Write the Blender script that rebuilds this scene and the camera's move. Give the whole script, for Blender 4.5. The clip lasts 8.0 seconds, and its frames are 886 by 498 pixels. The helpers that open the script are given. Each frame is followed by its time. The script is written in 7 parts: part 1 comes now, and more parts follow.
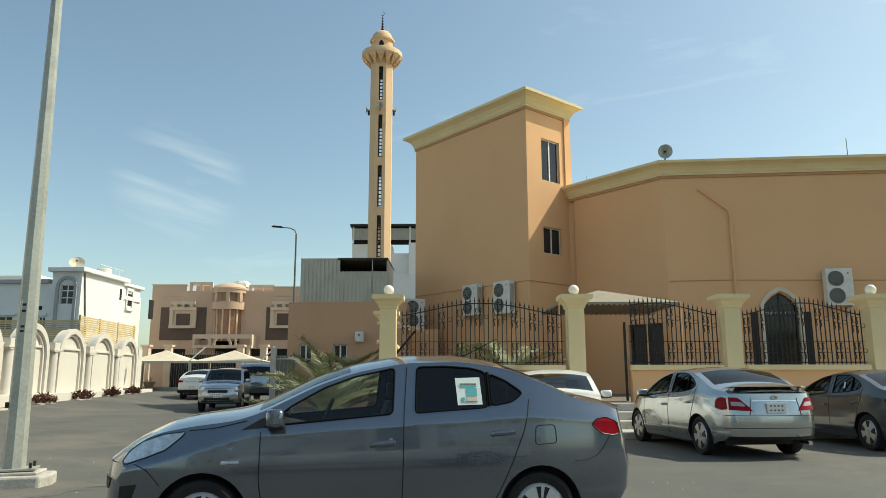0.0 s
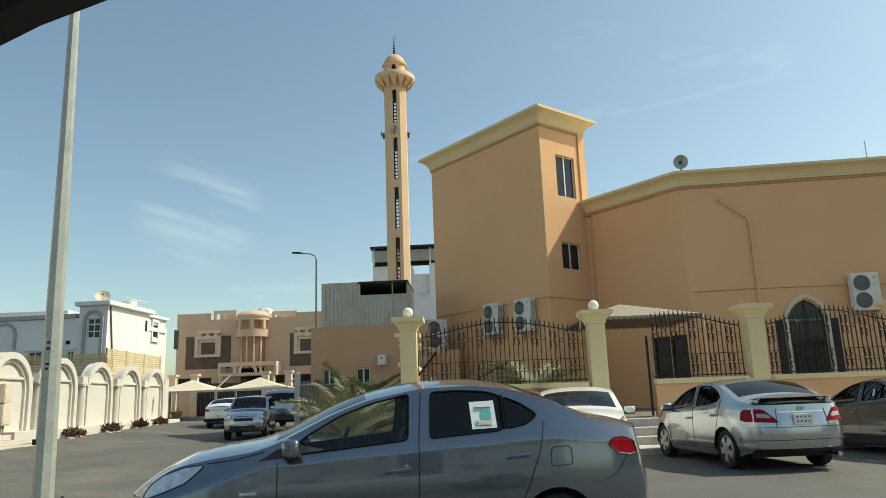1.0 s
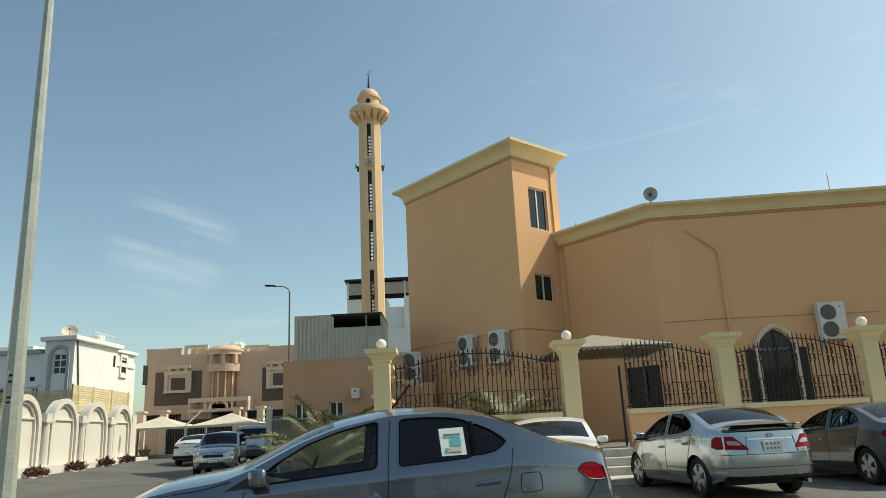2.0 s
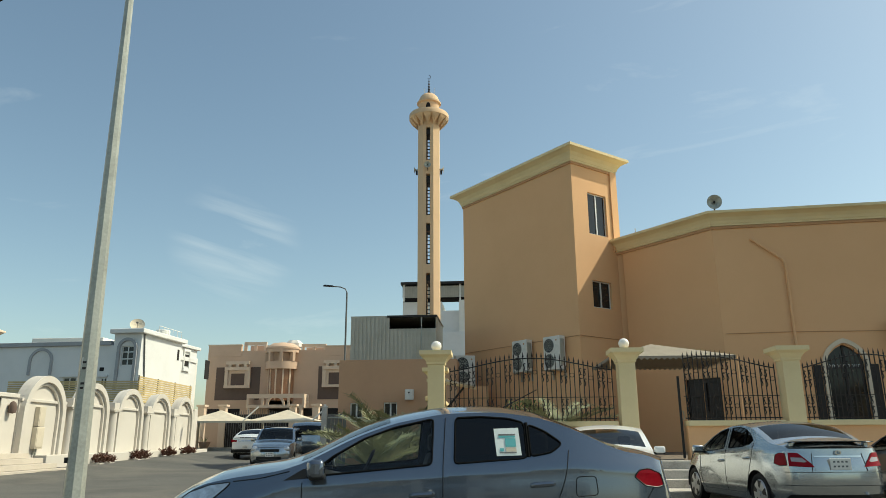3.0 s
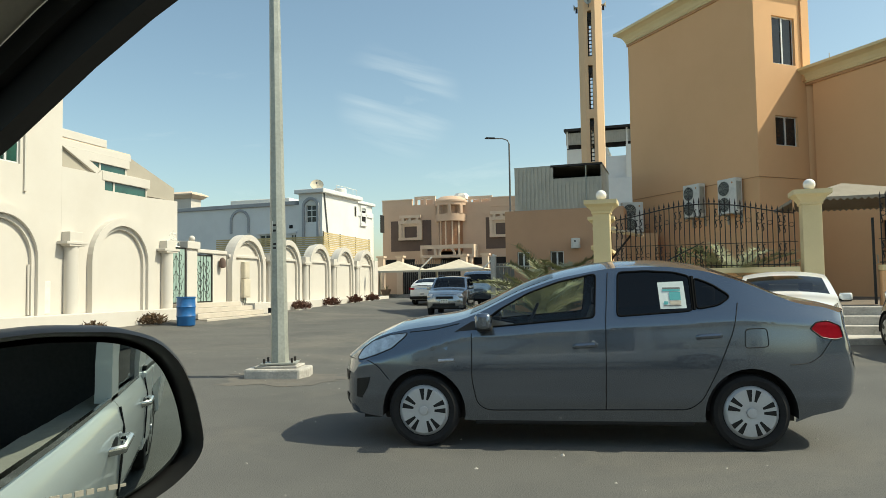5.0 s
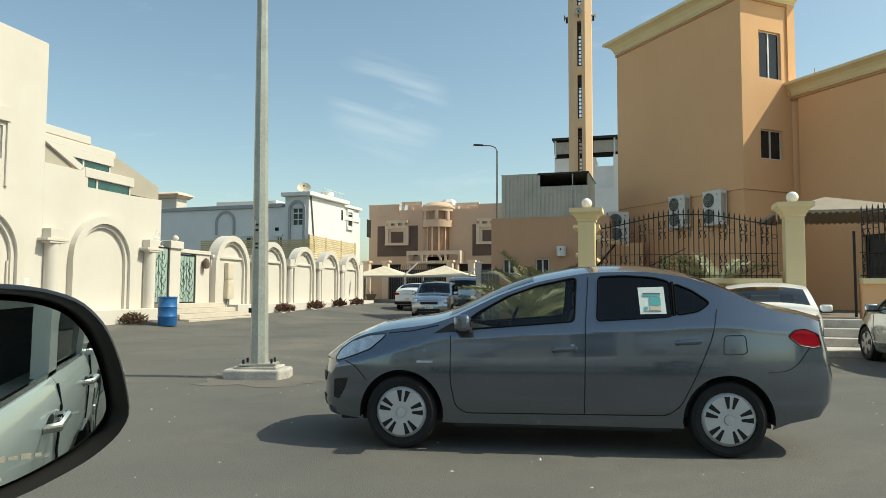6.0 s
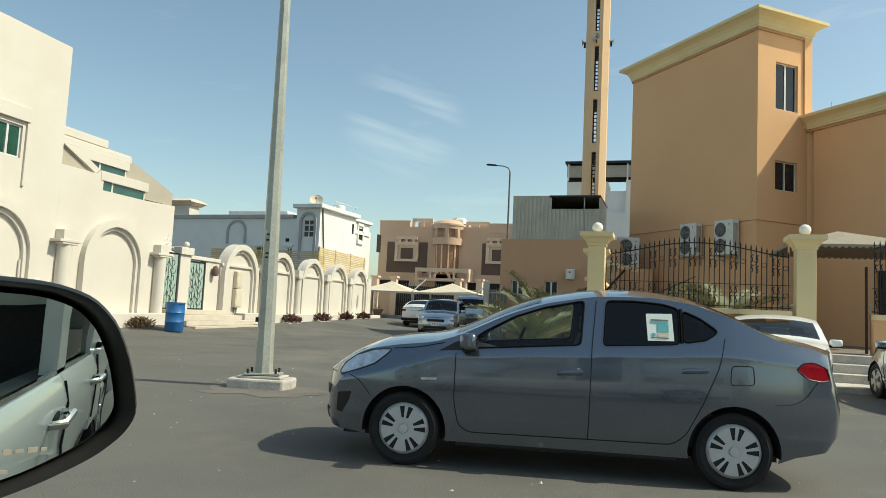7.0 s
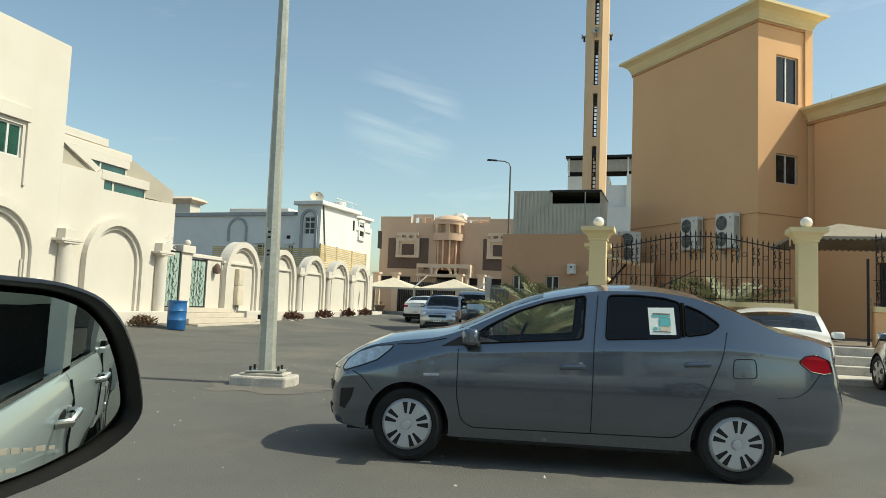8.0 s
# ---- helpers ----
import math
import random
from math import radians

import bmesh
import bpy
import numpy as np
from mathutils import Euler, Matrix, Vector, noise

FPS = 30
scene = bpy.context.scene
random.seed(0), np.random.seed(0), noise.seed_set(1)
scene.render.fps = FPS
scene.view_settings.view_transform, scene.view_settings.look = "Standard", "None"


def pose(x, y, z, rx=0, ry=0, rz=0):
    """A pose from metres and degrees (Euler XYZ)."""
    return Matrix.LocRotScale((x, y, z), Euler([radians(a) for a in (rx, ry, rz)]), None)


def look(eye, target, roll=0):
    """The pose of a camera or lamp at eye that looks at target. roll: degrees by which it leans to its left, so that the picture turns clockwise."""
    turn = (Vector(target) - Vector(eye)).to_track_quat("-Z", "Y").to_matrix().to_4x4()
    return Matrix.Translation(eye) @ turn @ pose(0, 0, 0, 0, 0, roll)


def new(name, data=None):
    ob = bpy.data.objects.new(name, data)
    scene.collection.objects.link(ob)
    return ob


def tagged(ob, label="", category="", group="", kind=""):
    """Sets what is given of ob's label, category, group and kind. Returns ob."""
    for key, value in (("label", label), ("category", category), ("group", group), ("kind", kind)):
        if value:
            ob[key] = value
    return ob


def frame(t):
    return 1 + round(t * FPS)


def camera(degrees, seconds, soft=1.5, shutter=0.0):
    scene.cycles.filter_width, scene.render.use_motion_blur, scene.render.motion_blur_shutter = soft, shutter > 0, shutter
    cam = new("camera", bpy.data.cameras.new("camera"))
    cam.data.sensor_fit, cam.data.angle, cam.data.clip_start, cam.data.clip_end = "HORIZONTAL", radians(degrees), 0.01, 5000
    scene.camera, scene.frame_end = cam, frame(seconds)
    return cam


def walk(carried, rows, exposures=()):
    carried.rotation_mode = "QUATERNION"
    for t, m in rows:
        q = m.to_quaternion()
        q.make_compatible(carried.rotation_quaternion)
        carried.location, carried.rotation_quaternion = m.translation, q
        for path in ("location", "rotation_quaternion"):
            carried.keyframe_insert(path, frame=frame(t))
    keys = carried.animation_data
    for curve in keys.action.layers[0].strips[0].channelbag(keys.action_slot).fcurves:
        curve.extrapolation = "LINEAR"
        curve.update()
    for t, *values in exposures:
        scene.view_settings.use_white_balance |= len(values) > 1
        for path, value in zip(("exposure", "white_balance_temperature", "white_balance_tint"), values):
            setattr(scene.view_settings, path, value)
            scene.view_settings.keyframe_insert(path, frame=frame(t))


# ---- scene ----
cam = camera(64.3, 8.0, soft=0.6)
PATH = [
    (0, (-0.132, 0.148, 1.304), (-0.104, 2.115, 1.665), -0.1),
    (0.5, (-0.109, 0.082, 1.301), (-0.205, 2.049, 1.65), -1.6),
    (1, (-0.028, 0.087, 1.34), (-0.058, 2.043, 1.755), -2.1),
    (1.5, (0.0, 0.040, 1.252), (0.031, 1.984, 1.721), -5.6),
    (1.7, (0.018, 0.057, 1.288), (0.085, 1.992, 1.792), -3.7),
    (2.8, (0.015, 0.051, 1.228), (-0.027, 1.988, 1.724), -0.1),
    (3, (-0.009, 0.034, 1.229), (-0.123, 1.962, 1.749), -0.3),
    (3.5, (-0.008, 0.003, 1.266), (-0.187, 1.933, 1.761), -1.6),
    (3.7, (-0.048, 0.005, 1.222), (-0.349, 1.958, 1.533), -0.3),
    (4, (0.003, 0.054, 1.283), (-0.27, 2.025, 1.48), -0.5),
    (4.5, (0.027, 0.01, 1.31), (-0.493, 1.936, 1.442), -0.5),
    (5, (0.052, -0.011, 1.303), (-0.529, 1.9, 1.408), -0.9),
    (5.2, (0.067, -0.005, 1.298), (-0.481, 1.916, 1.397), -1.0),
    (6.3, (0.086, 0.049, 1.252), (-0.468, 1.966, 1.392), 0.9),
    (6.5, (0.086, 0.048, 1.252), (-0.473, 1.963, 1.403), 1.5),
    (7, (0.084, 0.037, 1.253), (-0.486, 1.946, 1.426), 2.8),
    (7.5, (0.087, 0.033, 1.254), (-0.466, 1.948, 1.426), 2.4),
    (8, (0.082, 0.034, 1.253), (-0.491, 1.944, 1.414), 2.3),
]
LIGHT = [(0, 0.36), (1.0, 0.3), (1.5, 0.22), (3.5, 0.2), (4.0, 0.34), (4.5, 0.38), (5.5, 0.36), (8, 0.32)]
walk(cam, [(t, look(eye, target, roll)) for t, eye, target, roll in PATH], [(t, stops, 7200, 0) for t, stops in LIGHT])

# ---------------------------------------------------------------- light
SUN_AZ, SUN_EL = math.atan2(1.0, 0.2), radians(48)
world = bpy.data.worlds.new("sky")
scene.world = world
world.use_nodes = True
wn, wl = world.node_tree.nodes, world.node_tree.links
wn.clear()
sky = wn.new("ShaderNodeTexSky")
sky.sky_type, sky.sun_disc = "NISHITA", False
sky.sun_elevation, sky.sun_rotation = SUN_EL, SUN_AZ
sky.air_density, sky.dust_density, sky.ozone_density = 1.0, 1.5, 1.2
# thin cirrus in the sky
wtc = wn.new("ShaderNodeTexCoord")
wmap = wn.new("ShaderNodeMapping")
wmap.inputs["Scale"].default_value = (2.2, 2.2, 9.0)
wmap.inputs["Rotation"].default_value = (0.0, radians(-14), 0.0)
wnoise = wn.new("ShaderNodeTexNoise")
wnoise.inputs["Scale"].default_value, wnoise.inputs["Detail"].default_value, wnoise.inputs["Roughness"].default_value = 1.7, 8.0, 0.6
wnoise.inputs["Distortion"].default_value = 0.5
wramp = wn.new("ShaderNodeMapRange")
wramp.inputs["From Min"].default_value, wramp.inputs["From Max"].default_value, wramp.inputs["To Max"].default_value = 0.6, 0.86, 0.25
wmix = wn.new("ShaderNodeMix")
wmix.data_type = "RGBA"
wmix.inputs["B"].default_value = (6.5, 6.9, 7.3, 1)
wbg = wn.new("ShaderNodeBackground")
wbg.inputs["Strength"].default_value = 0.14
wout = wn.new("ShaderNodeOutputWorld")
wl.new(wtc.outputs["Generated"], wmap.inputs["Vector"])
wl.new(wmap.outputs["Vector"], wnoise.inputs["Vector"])
wl.new(wnoise.outputs["Fac"], wramp.inputs["Value"])
# one wisp of cirrus over the street's end
wdot = wn.new("ShaderNodeVectorMath")
wdot.operation = "DOT_PRODUCT"
wdot.inputs[1].default_value = (-0.336, 0.906, 0.2585)
wsoft = wn.new("ShaderNodeMapRange")
wsoft.interpolation_type = "SMOOTHSTEP"
wsoft.inputs["From Min"].default_value, wsoft.inputs["From Max"].default_value = math.cos(radians(5.2)), 1.0
wmap2 = wn.new("ShaderNodeMapping")
wmap2.inputs["Scale"].default_value = (3.4, 3.4, 24.0)
wturn = wn.new("ShaderNodeMapping")
wturn.inputs["Rotation"].default_value = (0.0, radians(-17), 0.0)
wn2 = wn.new("ShaderNodeTexNoise")
wn2.inputs["Scale"].default_value, wn2.inputs["Detail"].default_value, wn2.inputs["Distortion"].default_value = 0.85, 7.0, 0.5
wr2 = wn.new("ShaderNodeMapRange")
wr2.inputs["From Min"].default_value, wr2.inputs["From Max"].default_value, wr2.inputs["To Max"].default_value = 0.43, 0.78, 0.52
wmul, wadd = wn.new("ShaderNodeMath"), wn.new("ShaderNodeMath")
wmul.operation, wadd.operation = "MULTIPLY", "MAXIMUM"
wl.new(wtc.outputs["Generated"], wdot.inputs[0])
wl.new(wdot.outputs["Value"], wsoft.inputs["Value"])
wl.new(wtc.outputs["Generated"], wturn.inputs["Vector"])
wl.new(wturn.outputs["Vector"], wmap2.inputs["Vector"])
wl.new(wmap2.outputs["Vector"], wn2.inputs["Vector"])
wl.new(wn2.outputs["Fac"], wr2.inputs["Value"])
wl.new(wr2.outputs["Result"], wmul.inputs[0])
wl.new(wsoft.outputs["Result"], wmul.inputs[1])
wl.new(wmul.outputs["Value"], wadd.inputs[0])
wl.new(wramp.outputs["Result"], wadd.inputs[1])
wl.new(wadd.outputs["Value"], wmix.inputs["Factor"])
# desert haze takes a little red and blue out of the sky
whaze = wn.new("ShaderNodeMix")
whaze.data_type, whaze.blend_type = "RGBA", "MULTIPLY"
whaze.inputs["Factor"].default_value, whaze.inputs["B"].default_value = 1.0, (0.955, 0.995, 0.96, 1)
wl.new(sky.outputs["Color"], whaze.inputs["A"])
wl.new(whaze.outputs["Result"], wmix.inputs["A"])
wl.new(wmix.outputs["Result"], wbg.inputs["Color"])
wl.new(wbg.outputs["Background"], wout.inputs["Surface"])

sun_data = bpy.data.lights.new("sun", "SUN")
sun_data.energy, sun_data.angle, sun_data.color = 3.7, radians(0.55), (1.0, 0.95, 0.86)
sun = new("sun", sun_data)
sdir = Vector((math.cos(SUN_EL) * math.sin(SUN_AZ), math.cos(SUN_EL) * math.cos(SUN_AZ), math.sin(SUN_EL)))
sun.matrix_world = look(tuple(sdir * 60), (0, 0, 0))


# ---------------------------------------------------------------- materials
def mat(name, color, rough=0.8, metal=0.0, vary=0.12, scale=1.2, fine=40.0, bump=0.15, spec=0.5, coat=0.0, stain=None, per_object=0.0, dust=None):
    """A procedural surface: base colour varied by broad stains and by fine grain, with a fine relief."""
    m = bpy.data.materials.new(name)
    m.use_nodes = True
    n, l = m.node_tree.nodes, m.node_tree.links
    bs = n["Principled BSDF"]
    bs.inputs["Roughness"].default_value, bs.inputs["Metallic"].default_value = rough, metal
    bs.inputs["Specular IOR Level"].default_value = spec
    bs.inputs["Coat Weight"].default_value, bs.inputs["Coat Roughness"].default_value = coat, 0.04
    tc = n.new("ShaderNodeTexCoord")
    big = n.new("ShaderNodeTexNoise")
    big.inputs["Scale"].default_value, big.inputs["Detail"].default_value, big.inputs["Roughness"].default_value = scale, 6.0, 0.62
    small = n.new("ShaderNodeTexNoise")
    small.inputs["Scale"].default_value, small.inputs["Detail"].default_value = fine, 3.0
    l.new(tc.outputs["Object"], big.inputs["Vector"])
    l.new(tc.outputs["Object"], small.inputs["Vector"])
    dark = n.new("ShaderNodeMix")
    dark.data_type = "RGBA"
    c2 = stain or tuple(c * (1 - 2.2 * vary) for c in color)
    dark.inputs["A"].default_value, dark.inputs["B"].default_value = (*color, 1), (*c2, 1)
    ramp = n.new("ShaderNodeMapRange")
    ramp.inputs["From Min"].default_value, ramp.inputs["From Max"].default_value = 0.42, 0.78
    l.new(big.outputs["Fac"], ramp.inputs["Value"])
    l.new(ramp.outputs["Result"], dark.inputs["Factor"])
    shade = dark.outputs["Result"]
    if dust:
        dn, dr, dm = n.new("ShaderNodeTexNoise"), n.new("ShaderNodeMapRange"), n.new("ShaderNodeMix")
        dn.inputs["Scale"].default_value, dn.inputs["Detail"].default_value, dn.inputs["Roughness"].default_value = dust[1], 9.0, 0.7
        dn.inputs["Distortion"].default_value = 0.6
        dr.inputs["From Min"].default_value, dr.inputs["From Max"].default_value, dr.inputs["To Max"].default_value = 0.5, 0.72, 0.75
        dm.data_type = "RGBA"
        dm.inputs["B"].default_value = (*dust[0], 1)
        l.new(tc.outputs["Object"], dn.inputs["Vector"])
        l.new(dn.outputs["Fac"], dr.inputs["Value"])
        l.new(dr.outputs["Result"], dm.inputs["Factor"])
        l.new(shade, dm.inputs["A"])
        shade = dm.outputs["Result"]
    grain = n.new("ShaderNodeHueSaturation")
    gmap = n.new("ShaderNodeMapRange")
    gmap.inputs["From Min"].default_value, gmap.inputs["From Max"].default_value = 0.3, 0.7
    gmap.inputs["To Min"].default_value, gmap.inputs["To Max"].default_value = 1 - vary * 0.7, 1 + vary * 0.7
    l.new(small.outputs["Fac"], gmap.inputs["Value"])
    l.new(gmap.outputs["Result"], grain.inputs["Value"])
    l.new(shade, grain.inputs["Color"])
    last = grain.outputs["Color"]
    if per_object:
        info, omap, oh = n.new("ShaderNodeObjectInfo"), n.new("ShaderNodeMapRange"), n.new("ShaderNodeHueSaturation")
        omap.inputs["To Min"].default_value, omap.inputs["To Max"].default_value = 1 - per_object, 1 + per_object
        l.new(info.outputs["Random"], omap.inputs["Value"])
        l.new(omap.outputs["Result"], oh.inputs["Value"])
        l.new(last, oh.inputs["Color"])
        last = oh.outputs["Color"]
    l.new(last, bs.inputs["Base Color"])
    if bump:
        bp = n.new("ShaderNodeBump")
        bp.inputs["Strength"].default_value, bp.inputs["Distance"].default_value = bump, 0.01
        l.new(small.outputs["Fac"], bp.inputs["Height"])
        l.new(bp.outputs["Normal"], bs.inputs["Normal"])
    return m


def glass_mat(name, tint, rough=0.0, density=0.5):
    """Thin tinted pane: mirror reflection by Fresnel over a tinted see-through sheet."""
    m = bpy.data.materials.new(name)
    m.use_nodes = True
    n, l = m.node_tree.nodes, m.node_tree.links
    n.clear()
    out, mix, fr = n.new("ShaderNodeOutputMaterial"), n.new("ShaderNodeMixShader"), n.new("ShaderNodeFresnel")
    tr, gl = n.new("ShaderNodeBsdfTransparent"), n.new("ShaderNodeBsdfGlossy")
    fr.inputs["IOR"].default_value = 1.5
    tr.inputs["Color"].default_value = (*tint, 1)
    gl.inputs["Roughness"].default_value = rough
    l.new(fr.outputs["Fac"], mix.inputs["Fac"])
    l.new(tr.outputs["BSDF"], mix.inputs[1])
    l.new(gl.outputs["BSDF"], mix.inputs[2])
    l.new(mix.outputs["Shader"], out.inputs["Surface"])
    return m


STUCCO = mat("tan_stucco", (0.75, 0.44, 0.23), 0.9, vary=0.05, scale=0.35, fine=60, bump=0.12, stain=(0.71, 0.41, 0.21))
CREAM = mat("cream_stucco", (0.76, 0.62, 0.36), 0.85, vary=0.05, scale=0.8, fine=50, bump=0.1, stain=(0.69, 0.55, 0.31))
BAND = mat("brown_moulding", (0.5, 0.27, 0.13), 0.85, vary=0.05)
WHITE = mat("ivory_render", (0.61, 0.57, 0.51), 0.88, vary=0.04, scale=0.5, fine=70, bump=0.1, stain=(0.56, 0.515, 0.45))
WHITEP = mat("white_paint", (0.78, 0.755, 0.69), 0.7, vary=0.04, scale=0.6)
CREAMW = mat("pale_cream_stone", (0.7, 0.6, 0.46), 0.85, vary=0.06, scale=2)
GREYW = mat("greyish_white_render", (0.72, 0.72, 0.7), 0.85, vary=0.05, scale=0.5)
ASPHALT = mat("asphalt", (0.108, 0.106, 0.096), 0.92, vary=0.4, scale=0.45, fine=90, bump=0.6, stain=(0.072, 0.071, 0.066), dust=((0.19, 0.172, 0.14), 0.22))
DUST = mat("sandy_dust", (0.14, 0.128, 0.108), 0.95, vary=0.25, scale=2.0, fine=40, bump=0.6, stain=(0.095, 0.09, 0.082))
SAND = mat("dusty_ground", (0.36, 0.29, 0.2), 0.95, vary=0.2, scale=0.7, fine=30, bump=0.5)
# yard colour set low so the floor bounces less light onto the hall
YARD = mat("darkened_yard_paving", (0.2, 0.16, 0.12), 0.9, vary=0.15, scale=2)
CONC = mat("concrete", (0.5, 0.47, 0.42), 0.9, vary=0.18, scale=3, fine=30, bump=0.5)
TILE = mat("paving_tile", (0.46, 0.42, 0.36), 0.8, vary=0.1, scale=3, per_object=0.12)
IRON = mat("black_iron", (0.025, 0.02, 0.018), 0.5, 0.3, vary=0.2, fine=80)
DARKM = mat("dark_metal_door", (0.03, 0.022, 0.02), 0.45, 0.2, vary=0.2)
GLASSD = mat("dark_window_glass", (0.016, 0.018, 0.02), 0.08, vary=0.3, scale=1, bump=0.0, spec=0.4)
GLASSG = mat("green_window_glass", (0.02, 0.09, 0.07), 0.08, vary=0.3, scale=1, bump=0.0, spec=0.8)
ALU = mat("aluminium_frame", (0.72, 0.72, 0.7), 0.45, 0.3, vary=0.08)
ACW = mat("cream_metal_casing", (0.74, 0.72, 0.66), 0.5, vary=0.08, scale=4)
DARKG = mat("dark_grille", (0.05, 0.05, 0.05), 0.6, vary=0.2)
GALV = mat("galvanised_steel", (0.42, 0.43, 0.38), 0.5, 0.35, vary=0.14, scale=2.5, fine=25, bump=0.2)
CORR = mat("corrugated_sheet", (0.5, 0.465, 0.39), 0.55, 0.25, vary=0.1, scale=1.2)
VOID = mat("dark_interior", (0.015, 0.013, 0.012), 0.9, vary=0.2)
BALLW = mat("white_globe", (0.86, 0.84, 0.78), 0.25, vary=0.03, bump=0.0)
VILLA = mat("villa_brown_stucco", (0.62, 0.435, 0.31), 0.9, vary=0.05, scale=0.5)
VILLAD = mat("villa_dark_panel", (0.14, 0.095, 0.075), 0.85, vary=0.08)
VILLAL = mat("villa_light_trim", (0.72, 0.56, 0.42), 0.85, vary=0.06)
CURTAIN = mat("brown_curtain_glass", (0.34, 0.17, 0.09), 0.35, vary=0.25, scale=0.9, bump=0)
TENT = mat("canvas_shade", (0.62, 0.55, 0.43), 0.9, vary=0.08, scale=2)
# pale awning canvas with the tower's shade put into its colour
TENT_SHADED = mat("shaded_pale_canvas", (0.32, 0.28, 0.22), 0.9, vary=0.08, scale=2)
SLAT = mat("yellow_wooden_slat", (0.55, 0.42, 0.2), 0.7, vary=0.12, scale=2, per_object=0.1)
GATEG = mat("green_glass_panel", (0.33, 0.45, 0.4), 0.25, vary=0.12, scale=4, bump=0.05)
BLUE = mat("blue_plastic", (0.015, 0.13, 0.36), 0.45, vary=0.12, scale=3)
LEAF = mat("palm_leaf", (0.27, 0.28, 0.15), 0.6, vary=0.25, scale=5)
LEAFG = mat("shrub_leaf", (0.09, 0.17, 0.035), 0.6, vary=0.25, scale=5)
LEAFR = mat("dry_red_brown_leaf", (0.13, 0.05, 0.03), 0.7, vary=0.3, scale=5)
TRUNK = mat("palm_trunk", (0.2, 0.14, 0.09), 0.95, vary=0.3, scale=6, bump=0.6)
TERRA = mat("terracotta", (0.42, 0.26, 0.16), 0.8, vary=0.12)
BARK = mat("stacked_twigs", (0.16, 0.1, 0.055), 0.9, vary=0.3, scale=6)


# ---------------------------------------------------------------- mesh helpers
class B:
    """Collects vertices and faces of one mesh."""

    def __init__(self):
        self.v, self.f = [], []

    def add(self, vs, fs):
        o = len(self.v)
        self.v += [tuple(p) for p in vs]
        self.f += [tuple(i + o for i in f) for f in fs]
        return self

    def box(self, x0, x1, y0, y1, z0, z1):
        vs = [(x, y, z) for z in (z0, z1) for x, y in ((x0, y0), (x1, y0), (x1, y1), (x0, y1))]
        return self.add(vs, [(3, 2, 1, 0), (4, 5, 6, 7), (0, 1, 5, 4), (1, 2, 6, 5), (2, 3, 7, 6), (3, 0, 4, 7)])

    def prism(self, poly, y0, y1):
        """A polygon of (x, z) pushed through from y0 to y1."""
        k = len(poly)
        vs = [(x, y0, z) for x, z in poly] + [(x, y1, z) for x, z in poly]
        fs = [tuple(range(k)), tuple(range(2 * k - 1, k - 1, -1))]
        fs += [(i, i + k, (i + 1) % k + k, (i + 1) % k) for i in range(k)]
        return self.add(vs, fs)

    def slab(self, poly, z0, z1):
        """A polygon of (x, y) from z0 to z1."""
        k = len(poly)
        vs = [(x, y, z0) for x, y in poly] + [(x, y, z1) for x, y in poly]
        fs = [tuple(range(k - 1, -1, -1)), tuple(range(k, 2 * k))]
        fs += [(i, (i + 1) % k, (i + 1) % k + k, i + k) for i in range(k)]
        return self.add(vs, fs)

    def cyl(self, p0, p1, r0, r1=None, n=16):
        r1 = r0 if r1 is None else r1
        p0, p1 = Vector(p0), Vector(p1)
        q = (p1 - p0).to_track_quat("Z", "Y")
        ring = [q @ Vector((math.cos(2 * math.pi * i / n), math.sin(2 * math.pi * i / n), 0)) for i in range(n)]
        vs = [p0 + r * r0 for r in ring] + [p1 + r * r1 for r in ring]
        fs = [(i, (i + 1) % n, (i + 1) % n + n, i + n) for i in range(n)] + [tuple(range(n - 1, -1, -1)), tuple(range(n, 2 * n))]
        return self.add(vs, fs)

    def tube(self, pts, r, n=6):
        """A round bar along a line of points."""
        P = [Vector(p) for p in pts]
        k, vs, up = len(P), [], None
        for i, p in enumerate(P):
            d = (P[min(i + 1, k - 1)] - P[max(i - 1, 0)]).normalized()
            if up is None:
                up = d.orthogonal().normalized()
            up = (up - d * up.dot(d)).normalized()
            w = d.cross(up)
            vs += [p + (up * math.cos(2 * math.pi * j / n) + w * math.sin(2 * math.pi * j / n)) * r for j in range(n)]
        fs = [(i * n + j, i * n + (j + 1) % n, (i + 1) * n + (j + 1) % n, (i + 1) * n + j) for i in range(k - 1) for j in range(n)]
        return self.add(vs, fs + [tuple(range(n - 1, -1, -1)), tuple(range((k - 1) * n, k * n))])

    def lathe(self, prof, n=24, at=(0, 0, 0), squash=1.0):
        """A profile of (radius, height) turned about the upright axis."""
        k = len(prof)
        vs = [(at[0] + r * math.cos(2 * math.pi * i / n), at[1] + squash * r * math.sin(2 * math.pi * i / n), at[2] + z) for i in range(n) for r, z in prof]
        fs = [(i * k + j, (i + 1) % n * k + j, (i + 1) % n * k + j + 1, i * k + j + 1) for i in range(n) for j in range(k - 1)]
        return self.add(vs, fs)

    def ball(self, at, r, n=20, m=12):
        return self.lathe([(max(r * math.sin(math.pi * j / m), 1e-4), -r * math.cos(math.pi * j / m)) for j in range(m + 1)], n, at)

